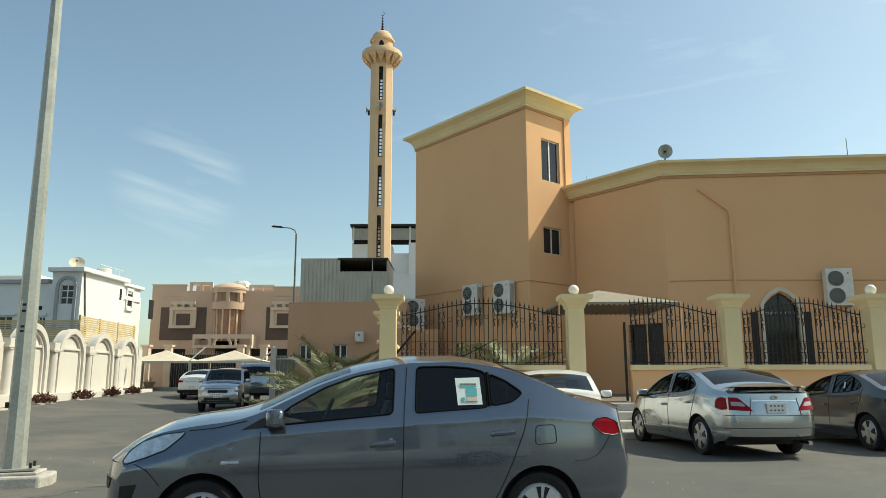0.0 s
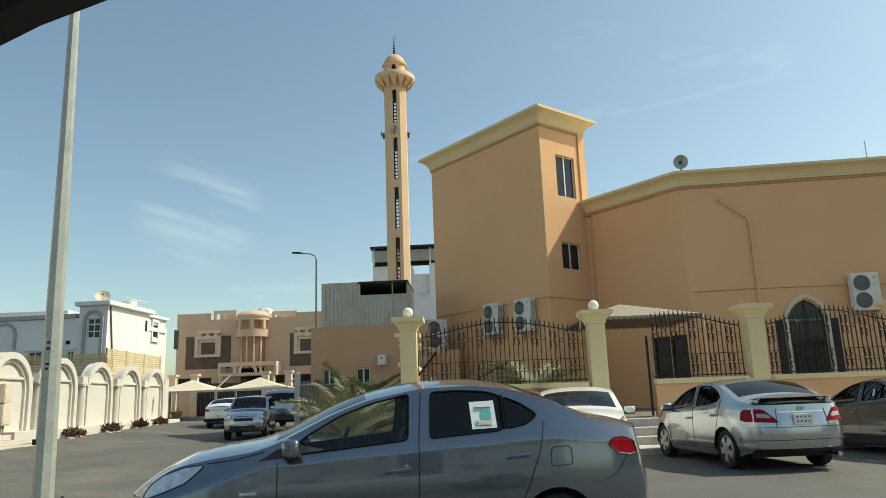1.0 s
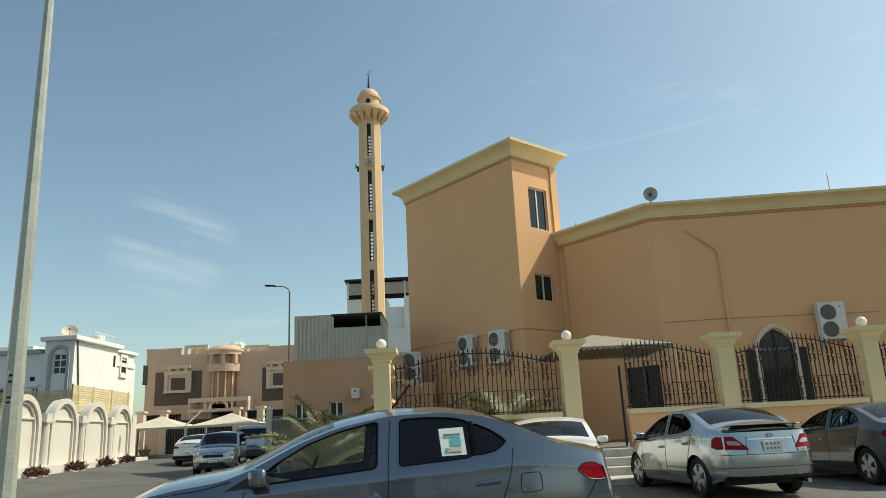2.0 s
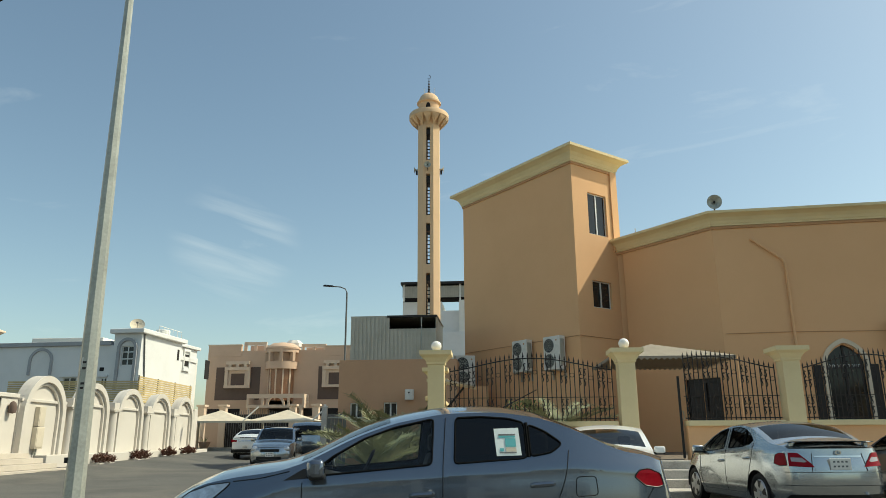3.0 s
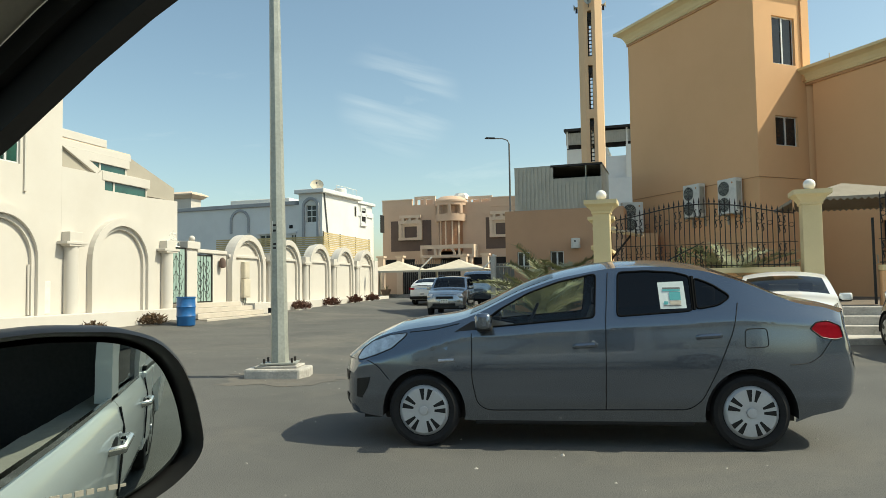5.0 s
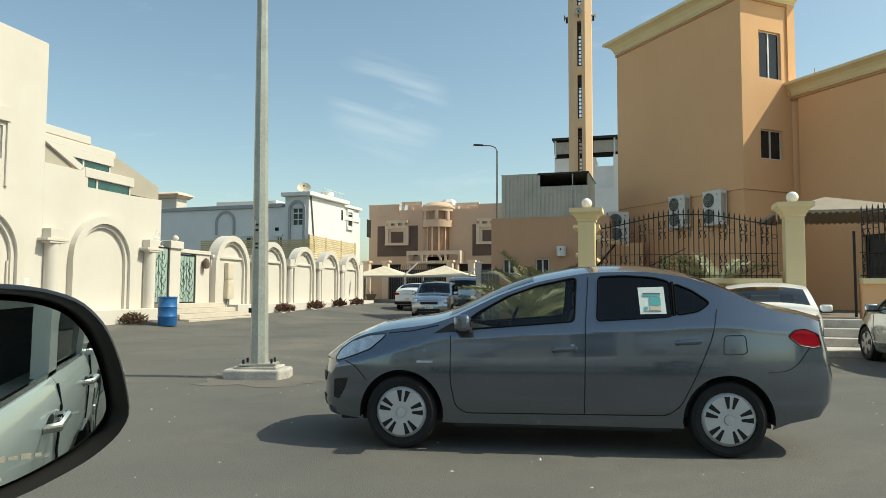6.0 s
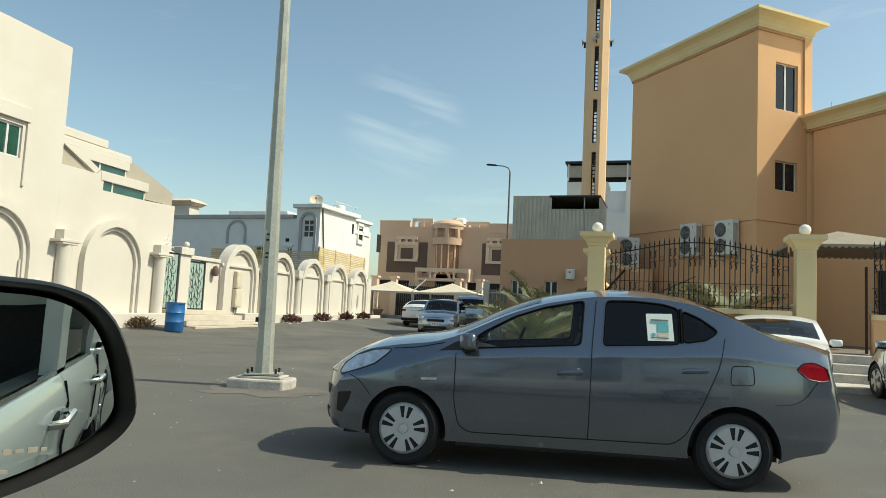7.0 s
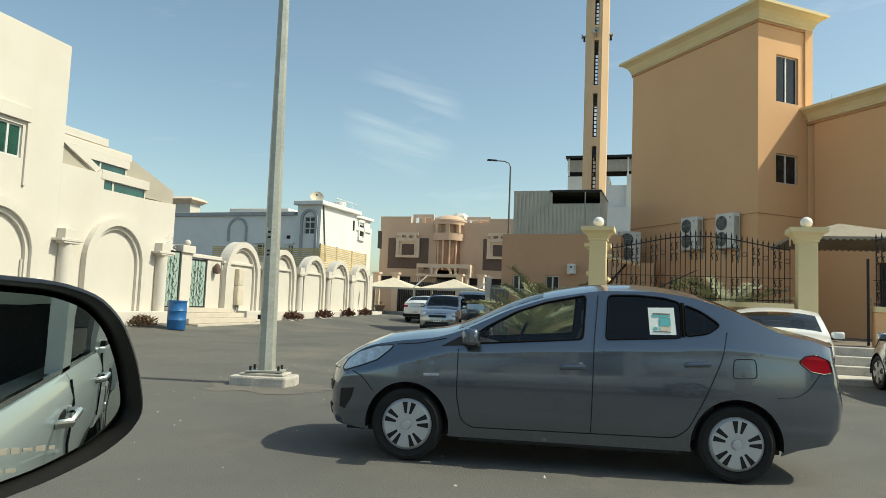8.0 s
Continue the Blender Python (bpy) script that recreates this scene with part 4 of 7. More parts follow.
def carport(x0, x1, y, z0, label):
    e = thing("carport", pose(x0, y, z0), label, "carport", "tent carports along the villa")
    w, d, h = x1 - x0, 4.2, 2.05
    cx, cy, hz = w / 2, d / 2, h + 0.8
    b = B()
    ring = [(0, 0), (w, 0), (w, d), (0, d)]
    n = 6
    for i in range(4):
        a, c = Vector((*ring[i], h)), Vector((*ring[(i + 1) % 4], h))
        top = Vector((cx, cy, hz))
        for j in range(n):
            u0, u1 = j / n, (j + 1) / n
            s0, s1 = u0 * u0 * 0.35 + u0 * 0.65, u1 * u1 * 0.35 + u1 * 0.65
            p = [a.lerp(top, u0), c.lerp(top, u0), c.lerp(top, u1), a.lerp(top, u1)]
            for q, s in ((p[0], s0), (p[1], s0), (p[2], s1), (p[3], s1)):
                q.z = h + (hz - h) * s
            b.add(p, [(0, 1, 2, 3)])
    b.box(0, w, -0.02, 0.0, h - 0.14, h)
    part("canvas", b, TENT, e, "dusty beige canvas")
    for p in ring:
        part("post", B().cyl((*p, 0), (*p, h), 0.045), TENT, e)
    part("strut", B().cyl((w, 0, h), (w + 0.9, 0.4, h + 0.95), 0.05), WHITEP, e)


carport(-26.2, -21.4, 48.6, rise(50), "beige canvas tent carport on white posts")
carport(-21.3, -16.6, 48.6, rise(50), "beige canvas tent carport on white posts")
carport(-16.5, -11.8, 48.6, rise(50), "beige canvas tent carport on white posts")


def flower_pot(x, y):
    e = thing("flower_pot", pose(x, y, rise(y) + 0.0), "terracotta urn with a small dry plant", "flower pot", "pots before the villa")
    part("urn", B().lathe([(0.001, 0), (0.22, 0), (0.25, 0.05), (0.2, 0.12), (0.32, 0.45), (0.4, 0.62), (0.4, 0.68), (0.34, 0.68), (0.3, 0.5), (0.001, 0.5)], 20), TERRA, e, smooth=True)
    rnd = random.Random(int(x * 10))
    b = B()
    for i in range(16):
        a, r = rnd.random() * 6.28, 0.1 + rnd.random() * 0.25
        b.cyl((0, 0, 0.5), (r * math.cos(a), r * math.sin(a), 0.75 + rnd.random() * 0.35), 0.012, 0.004, 4)
    part("plant", b, LEAFG, e)


for p in ((-22.9, 49.9), (-19.7, 49.9)):
    flower_pot(*p)


# ---------------------------------------------------------------- ivory house and arcade wall
LW = along(-16.26, 18.4, 2.8, 0.1)


MARBLE = mat("cream_marble_step", (0.56, 0.5, 0.42), 0.6, vary=0.1, scale=1.5, fine=30, bump=0.1)
BEIGEP = mat("beige_render", (0.4, 0.36, 0.295), 0.9, vary=0.05, scale=0.6, fine=70)


def build_ivory_house():
    e = thing("ivory_house", LW, "ivory rendered house with stepped terraces and arched niches", "house")
    part("wall", B().holed(-16, -2.45, 0, 8.2, 0, 0.3, [(-4.75, -3.9, 4.62, 5.5), (-9.5, -8.3, 4.62, 5.5)]), WHITE, e)
    part("wall", B().box(-2.75, -2.45, 0.302, 12, 0, 8.2), WHITE, e)
    part("wall", B().box(-16, -2.752, 11.7, 12, 0, 8.2), WHITE, e)
    part("wall", B().box(-16, -15.7, 0.302, 11.698, 0, 8.2), WHITE, e)
    part("roof", B().box(-15.7, -2.75, 0.3, 11.7, 7.8, 8.0), WHITE, e)
    for x0, x1 in ((-4.75, -3.9), (-9.5, -8.3)):
        window(e, x0, x1, 4.62, 5.5, 0.12, glass=GLASSG)
    part("window_hood", B().box(-5.0, -3.72, -0.09, -0.002, 5.62, 6.0).box(-5.0, -4.88, -0.06, -0.002, 3.9, 5.62).box(-3.8, -3.72, -0.06, -0.002, 3.9, 5.62), WHITE, e, bevel=0.01)
    # lower front block with stepped ledges and window strips
    part("wall", B().prism([(-2.448, 0), (2.96, 0), (2.96, 4.4), (1.32, 4.34), (-0.72, 4.33), (-0.72, 4.64), (-0.86, 4.93), (-1.0, 4.8), (-2.448, 4.79)], 0, 0.3), WHITE, e)
    part("wall", B().box(2.66, 2.96, 0.302, 9, 0, 4.42), WHITE, e)
    part("terrace", B().box(-2.448, 2.65, 0.302, 9, 4.0, 4.2), WHITE, e)
    part("sloped_wall", B().prism([(0.3, 4.41), (2.95, 4.41), (2.95, 4.86), (0.6, 5.56), (0.3, 5.56)], 0.13, 0.3), BEIGEP, e)
    part("raking_wall", B().prism([(-2.447, 4.7), (-1.0, 4.7), (-1.0, 4.81), (-2.447, 5.41)], 0.12, 0.3), BEIGEP, e)
    part("ledge", B().box(-0.85, 1.42, -0.02, 0.58, 4.63, 4.93), WHITE, e, bevel=0.015)
    part("fascia", B().prism([(-2.44, 5.415), (-1.04, 4.8), (-0.88, 4.94), (-1.35, 5.16), (0.44, 5.16), (0.44, 5.415)], 0.03, 0.5), WHITE, e)
    for x0, x1, z0, z1, y0 in ((-0.71, 1.27, 4.335, 4.627, 0.07), (-1.3, 0.3, 4.935, 5.157, 0.1)):
        part("window_strip", B().box(x0, x1, y0, 0.28, z0, z1), GLASSG, e, "green glazed clerestory strip")
        part("window_post", B().box(x0 + 0.42, x0 + 0.49, y0 - 0.02, y0 - 0.002, z0, z1), WHITE, e)
        part("window_post", B().box(x1 + 0.002, x1 + 0.06, y0 - 0.02, y0 + 0.18, z0, z1), WHITE, e)
    part("ledge", B().box(-2.44, 0.56, 0.06, 1.6, 5.42, 5.63), WHITE, e, bevel=0.015)
    part("ledge", B().box(-2.44, 0.56, 0.1, 1.6, 5.633, 5.67), VILLAL, e)
    part("ledge", B().box(-2.44, -0.55, 0.08, 1.6, 5.673, 5.92), WHITE, e, bevel=0.015)
    for cx in (-9.2, -4.62, -0.05):
        niche(e, cx)
    for cx in (-6.9, -2.2, 2.2):
        engaged_column(e, cx)
    part("plinth", B().box(-16, 2.55, -0.55, -0.002, -0.3, 0.58), WHITE, e, bevel=0.02)
    for x0, z0, z1, w in ((-3.2, 0.62, 1.5, 0.22),):
        part("meter_box", B().box(x0, x0 + w, -0.16, -0.003, z0, z1), ACW, e, "grey meter cabinet", bevel=0.008)
    part("pipe", B().cyl((-3.62, -0.04, 0.6), (-3.62, -0.04, 1.95), 0.03, n=8), WHITE, e)


def niche(e, cx, r=1.4):
    part("arch_band", B().arch(cx, 0.58, 3.5 - r, r - 0.24, r, -0.2, -0.002), WHITE, e)
    part("arch_band", B().arch(cx, 0.58, 3.5 - r, r - 0.36, r - 0.242, -0.1, -0.002), WHITE, e)


def engaged_column(e, cx, top=2.5):
    part("column", B().cyl((cx, -0.12, 0.58), (cx, -0.12, top), 0.2, n=20), WHITE, e, smooth=True)
    part("capital", B().box(cx - 0.42, cx + 0.42, -0.36, -0.003, top + 0.06, top + 0.14).box(cx - 0.3, cx + 0.3, -0.34, -0.003, top + 0.0, top + 0.06).box(cx - 0.24, cx + 0.24, -0.3, -0.003, top + 0.14, top + 0.42), WHITE, e, bevel=0.01)


build_ivory_house()


def build_arcade():
    e = thing("arcade_wall", LW, "ivory garden wall with a row of blind arches", "wall")
    cs = [7.72, 11.4, 15.0, 18.5, 21.95]
    part("wall", B().box(6.3, 23.5, 0, 0.25, 0, 2.5), WHITE, e)
    part("coping", B().box(6.3, 23.5, -0.08, 0.33, 2.503, 2.62), WHITE, e, bevel=0.02)
    for c in cs:
        r = 1.4 if c < 9 else 1.35
        pts = [(c - r, 2.1)] + [(c + r * math.cos(math.pi * (1 - i / 20)), 2.1 + r * math.sin(math.pi * (1 - i / 20))) for i in range(21)] + [(c + r, 2.1)]
        part("arch_panel", B().prism([(x, z) for x, z in pts[1:-1]], 0.004, 0.246), WHITE, e)
        niche(e, c, r)
    for c in (9.6, 13.2, 16.75, 20.2):
        engaged_column(e, c, 2.35)
    part("plinth", B().box(7.6, 25.2, -0.5, -0.002, -0.3, 0.62), WHITE, e, bevel=0.02)
    part("pier", B().box(23.6, 24.2, -0.1, 0.35, 0.622, 2.9), WHITE, e, bevel=0.02)
    for x0, z0, z1, w in ((7.32, 1.65, 2.35, 0.42), (7.3, 0.85, 1.62, 0.5)):
        m = thing("meter_box", LW @ pose(x0, -0.003, z0), "beige wall meter box on the arch", "meter box", "meter boxes")
        part("box", B().box(0, w, -0.18, 0, 0, z1 - z0), TENT, m, bevel=0.012)
        part("lid", B().box(0.04, w - 0.04, -0.192, -0.182, 0.05, z1 - z0 - 0.05), TENT, m)
    part("pipe", B().cyl((7.5, -0.05, 0.62), (7.5, -0.05, 0.85), 0.035, n=8).cyl((7.62, -0.05, 0.62), (7.62, -0.05, 0.85), 0.03, n=8), GALV, e)


build_arcade()


def scroll_gate(name, x0, x1, y, z0, z1, label, turn=0.0):
    """An iron gate leaf backed with green glass and dressed with scrolls."""
    e = thing(name, LW @ pose(x0, y, z0, 0, 0, turn), label, "gate", "garden gate leaves")
    w, h = x1 - x0, z1 - z0
    part("panel", B().box(0.05, w - 0.05, -0.01, 0.01, 0.05, h - 0.05), GATEG, e)
    fr = [B().box(0, 0.05, -0.03, 0.03, 0, h), B().box(w - 0.05, w, -0.03, 0.03, 0, h), B().box(0.05, w - 0.05, -0.03, 0.03, 0, 0.05), B().box(0.05, w - 0.05, -0.03, 0.03, h - 0.05, h)]
    for b in fr:
        part("frame", b, IRON, e)
    rnd = random.Random(int(x0 * 7))
    orn = B()
    for row in range(6):
        for col in range(2):
            cx, cz = w * (0.3 + 0.4 * col), 0.2 + (h - 0.4) * (row + 0.5) / 6
            s = 1 if (row + col) % 2 else -1
            pts = [(cx + s * (0.02 + 0.024 * k) * math.cos(k * 0.8), -0.025, cz + (0.02 + 0.024 * k) * math.sin(k * 0.8)) for k in range(9)]
            orn.tube(pts, 0.009, 4)
    for x in (0.33, 0.5, 0.67):
        orn.cyl((w * x, -0.022, 0.05), (w * x, -0.022, h - 0.05), 0.008, n=4)
    part("scrollwork", orn, IRON, e)
    part("handle", B().tube([(w * 0.12, -0.03, h * 0.45), (w * 0.12, -0.09, h * 0.45), (w * 0.12, -0.09, h * 0.58), (w * 0.12, -0.03, h * 0.58)], 0.014), GALV, e)
    return e


scroll_gate("garden_gate", 2.3, 3.44, 0.0, 0.72, 2.75, "tall green glass and black iron gate leaf")
scroll_gate("garden_gate", 4.18, 5.3, 0.1, 0.72, 2.55, "green glass and black iron gate leaf with scrolls")
crest = thing("gate_crest", LW @ pose(2.72, 0.0, 2.75), "white iron scroll crest on the gate", "gate crest")
cb = B()
for s in (-1, 1):
    for cx, cz, r in ((0.14, 0.15, 0.12), (0.3, 0.1, 0.09), (0.1, 0.38, 0.1)):
        cb.tube([(s * (cx + r * math.cos(k * 0.6)), 0, cz + r * math.sin(k * 0.6)) for k in range(10)], 0.016, 5)
cb.tube([(0, 0, 0), (0, 0, 0.6)], 0.016, 5).tube([(-0.42, 0, 0.0), (0.42, 0, 0.0)], 0.02, 5)
part("scrolls", cb, WHITEP, crest)
gp = thing("gate_pier", LW @ pose(3.85, 0, 0), "white square gate pier with a moulded cap", "pier")
part("shaft", B().box(-0.34, 0.3, -0.04, 0.2, 0, 2.72), WHITE, gp, bevel=0.015)
part("cap", B().box(-0.42, 0.38, -0.12, 0.3, 2.723, 3.0), WHITE, gp, bevel=0.02)
part("knob", B().ball((0, 0, 3.1), 0.12, 14, 8), WHITE, gp, smooth=True)
gw = thing("recess_wall", LW @ pose(5.32, 0.05, 0), "ivory recessed wall beside the garden gate", "wall")
part("body", B().box(0, 0.95, 0, 0.25, 0, 2.6), WHITE, gw)
part("coping", B().box(-1.15, 0.95, -0.06, 0.3, 2.603, 2.75), WHITE, gw, bevel=0.02)
part("wall_lamp", B().lathe([(0.02, 0.0), (0.12, 0.03), (0.14, 0.2), (0.1, 0.36), (0.02, 0.42)], 14, (0.45, -0.15, 2.05)), VILLAD, gw, "dark oval wall lamp", smooth=True)
st = thing("garden_steps", LW @ pose(2.6, 0, 0), "cream marble steps up to the garden gate", "steps")
for i in range(4):
    part("step", B().box(0.0, 5.0 - 0.3 * i, -1.45 + 0.36 * i, -1.09 + 0.36 * i if i < 3 else 0.6, -0.3 if i == 0 else 0.18 * i + 0.002, 0.18 * (i + 1)), MARBLE, st, bevel=0.012)


def build_barrel():
    e = thing("plastic_drum", pose(-14.55, 19.4, bank(-14.55, 19.4)), "blue plastic drum standing on the street", "drum")
    part("drum", B().lathe([(0.001, 0), (0.27, 0), (0.285, 0.03), (0.29, 0.28), (0.305, 0.3), (0.29, 0.32), (0.29, 0.58), (0.305, 0.6), (0.29, 0.62), (0.285, 0.87), (0.29, 0.9), (0.27, 0.9), (0.262, 0.3), (0.001, 0.3)], 32), BLUE, e, smooth=True)
    part("rim", B().lathe([(0.27, 0.88), (0.3, 0.88), (0.3, 0.925), (0.27, 0.925), (0.27, 0.88)], 32), BLUE, e, smooth=True)


build_barrel()


def dry_shrub(x, y, r, label, leaf, seed, h=0.35):
    """A low tuft of many thin blades round a short stalk."""
    rnd = random.Random(seed)
    e = thing("shrub", pose(x, y, 0.01 + rise(y) + bank(x, y)), label, "shrub", "shrubs along the wall")
    b = B()
    for i in range(420):
        a, q = rnd.random() * 6.283, rnd.random() ** 0.6
        px, py, pz = q * r * math.cos(a), q * r * 0.7 * math.sin(a), h * (0.05 + 0.85 * rnd.random()) * (1.1 - 0.5 * q)
        dx, dy, dz = rnd.uniform(-1, 1), rnd.uniform(-1, 1), rnd.uniform(0.1, 1)
        s = 0.1 + rnd.random() * 0.1
        wv = 0.032
        b.add([(px, py, pz), (px + dx * s * 0.5 + wv, py + dy * s * 0.5, pz + dz * s * 0.5), (px + dx * s, py + dy * s, pz + dz * s), (px + dx * s * 0.5 - wv, py + dy * s * 0.5, pz + dz * s * 0.5)], [(0, 1, 2, 3)])
    part("leaves", b, leaf, e)
    s = B()
    for i in range(14):
        a = rnd.random() * 6.283
        s.cyl((0, 0, 0), (r * 0.8 * math.cos(a), r * 0.6 * math.sin(a), h * (0.3 + rnd.random() * 0.5)), 0.012, 0.005, 4)
    part("stems", s, BARK, e)


dry_shrub(-15.05, 16.0, 0.35, "dry brown shrub at the wall's foot", BARK, 1, 0.4)
dry_shrub(-15.5, 18.9, 0.55, "heap of dry cut twigs at the wall's foot", BARK, 2, 0.34)
for i, s in enumerate((11.2, 14.8, 18.2, 21.0)):
    q = LW @ Vector((s, -0.85, 0))
    dry_shrub(q.x, q.y, 0.5 if i < 2 else 0.4, "red-brown low shrub at the wall's foot", LEAFR, 5 + i, 0.42)
planter = tagged(part("planter_kerb", B().box(10.6, 11.9, -1.3, -1.15, 0, 0.12).box(14.2, 15.5, -1.3, -1.15, 0.05, 0.18), CONC, bevel=0.01), "low concrete planter edging", "kerb", kind="structure")
planter.matrix_world = LW @ pose(0, 0.25, 0.12)


# ---------------------------------------------------------------- white house beyond the arcade
def build_white_house():
    e = thing("white_house", along(-23.4, 46.9, -94, 0.2), "white two-storey house with grey arched window surrounds", "house")
    L = 16.0
    part("wall", B().holed(-L, -2.0, -0.3, 7.35, 0, 0.3, [(-5.5, -4.55, 4.3, 5.2), (-2.75, -2.3, 4.3, 5.15)]), GREYW, e)
    part("wall", B().holed(-1.998, 0, -0.3, 8.1, -0.12, 0.3, [(-1.37, -0.51, 5.95, 7.25)]), GREYW, e)
    part("cornice", B().box(-L, -2.25, -0.15, 0.45, 7.353, 7.65), GREYD, e, bevel=0.03)
    part("wall", B().box(-0.3, 0, 0.302, 5.5, 0, 8.1), GREYW, e)
    part("wall", B().box(-0.8, -0.5, 5.502, 9.0, 0, 8.0), GREYW, e)
    part("wall", B().box(-4.5, -4.2, 9.6, 15.0, 0, 9.2), GREYW, e)
    part("wall", B().box(-4.198, -1.2, 9.7, 10.0, 0, 8.2), GREYW, e)
    part("cornice", B().box(-2.2, 0.3, -0.45, 5.8, 8.103, 8.42), GREYW, e, bevel=0.05)
    part("cornice", B().box(-2.2, -0.3, 5.802, 9.3, 8.003, 8.25), GREYW, e, bevel=0.04)
    part("roof", B().box(-L, -0.4, 0.31, 9, 7.0, 7.3), GREYW, e)
    part("arch_surround", B().arch(-0.94, 4.3, 7.1, 0.52, 0.72, -0.26, -0.122), GREYD, e, "grey moulded arch surround")
    part("arch_surround", B().arch(-7.35, 5.4, 6.35, 0.72, 0.9, -0.1, -0.002), GREYD, e, "grey moulded arch surround")
    for x0, x1, z0, z1, y in ((-1.37, -0.51, 5.95, 7.25, 0.05), (-5.5, -4.55, 4.3, 5.2, 0.1), (-2.75, -2.3, 4.3, 5.15, 0.1)):
        window(e, x0, x1, z0, z1, y)
    part("shutter_bars", B().box(-1.37, -0.51, -0.06, -0.03, 6.35, 6.42).box(-1.37, -0.51, -0.06, -0.03, 6.82, 6.89), ALU, e)
    part("window_hood", B().box(-5.8, -4.3, -0.16, -0.002, 5.24, 5.42), GREYW, e)
    part("window_hood", B().box(-3.0, -2.22, -0.16, -0.002, 5.2, 5.36), GREYW, e)
    part("small_vent", B().box(-2.9, -2.6, -0.03, -0.002, 5.6, 5.85), VOID, e)
    part("down_pipe", B().cyl((0.06, 0.1, 8.1), (0.06, 0.75, 4.0), 0.05, n=8), GALVD, e)
    for y0, w in ((6.9, 0.6),):
        part("arch_window", B().box(-0.497, -0.47, y0, y0 + 0.75, 6.6, 7.5), VOID, e)
        part("arch_trim", B().box(-0.497, -0.4, y0 - 0.15, y0, 6.4, 7.7).box(-0.497, -0.4, y0 + 0.75, y0 + 0.9, 6.4, 7.7).box(-0.497, -0.4, y0 - 0.15, y0 + 0.9, 7.7, 7.95).box(-0.497, -0.35, y0 - 0.15, y0 + 0.9, 6.2, 6.45), GREYW, e)
    part("slit_window", B().box(0.002, 0.03, 4.9, 5.15, 6.8, 7.6), VOID, e)
    part("arch_window", B().box(-1.2, -1.17, 12.0, 12.8, 6.0, 7.6), VOID, e)
    d = thing("satellite_dish", along(-23.4, 46.9, -94, 0.2) @ pose(-1.3, 1.6, 8.42), "weathered satellite dish on the roof", "satellite dish")
    part("dish", B().lathe([(0.001, 0), (0.25, 0.04), (0.42, 0.13), (0.5, 0.2), (0.5, 0.22), (0.25, 0.06), (0.001, 0.02)], 24), TENT, d, smooth=True).matrix_local = pose(-0.1, -0.1, 0.45, 60, 0, 30)
    part("stand", B().cyl((-0.1, 0.05, 0), (-0.1, 0.0, 0.5), 0.03), GALVD, d)
    part("receiver_arm", B().cyl((-0.1, -0.1, 0.2), (0.2, -0.6, 0.6), 0.015).box(0.14, 0.26, -0.68, -0.56, 0.56, 0.68), GALVD, d)
    t = thing("roof_tank", along(-23.4, 46.9, -94, 0.2) @ pose(-0.9, 4.2, 8.42), "white roof water tank", "water tank")
    part("tank", B().cyl((0, 0, 0.1), (0, 0, 0.55), 0.5, n=20), WHITEP, t, bevel=0.04, smooth=True)
    part("frame", B().box(-0.5, 0.5, -0.5, 0.5, 0, 0.1), GALVD, t)
    rl = thing("roof_rail", along(-23.4, 46.9, -94, 0.2) @ pose(-0.1, 2.2, 8.42), "thin white roof railing", "railing")
    part("rail", B().tube([(0, 0, 0), (0, 0, 0.55), (0, 3.3, 0.55), (0, 3.3, 0)], 0.02, 5), WHITEP, rl)
    for i in range(1, 5):
        part("post", B().cyl((0, i * 0.66, 0), (0, i * 0.66, 0.55), 0.015, n=5), WHITEP, rl)


GREYD = mat("grey_moulding", (0.36, 0.37, 0.38), 0.85, vary=0.06)
build_white_house()


def slat_fence():
    e = thing("slat_fence", along(-18.5, 38.0, 3.0), "yellow horizontal slat screen above a garden wall", "fence")
    part("wall", B().box(-0.9, 7.0, 0.06, 0.3, 0, 3.2), WHITE, e)
    for i in range(12):
        z = 3.2 + i * 0.115
        part("slat", B().box(-0.9, 7.0, 0.0, 0.03, z, z + 0.085), SLAT, e)
        part("slat", B().box(-0.93, -0.9, 0.03, 7.0, z - 0.25, z - 0.165), SLAT, e)
    for x in (-0.86, 1.7, 4.3, 6.9):
        part("post", B().box(x, x + 0.06, 0.035, 0.1, 3.2, 4.6), GALVD, e)
    part("wall", B().box(-0.95, -0.92, 0.3, 14, 0, 3.0), WHITE, e)


slat_fence()
cream = thing("cream_house", pose(-50.7, 60.0, 0), "cream house with a flared eave behind the white house", "house")
part("wall", B().box(0, 6.15, 0, 1.6, 0, 10.55), WHITE, cream)
part("eave", B().cornice([(0, 0), (6.15, 0), (6.15, 1.6), (0, 1.6)], [(0.0, 10.5), (0.18, 10.55), (0.45, 10.8), (0.54, 10.83), (0.54, 10.95), (0.0, 11.2)]), VILLAL, cream)
part("roof", B().box(0.0, 6.15, 0.0, 1.6, 11.0, 11.18), VILLAL, cream)
strip = tagged(part("far_house", B().box(-40, -33.5, 60, 72, 0, 10.0).box(-33.4, -29.8, 58, 72, 0, 9.4), WHITEP, bevel=0.05), "plain white house further down the street", "house")


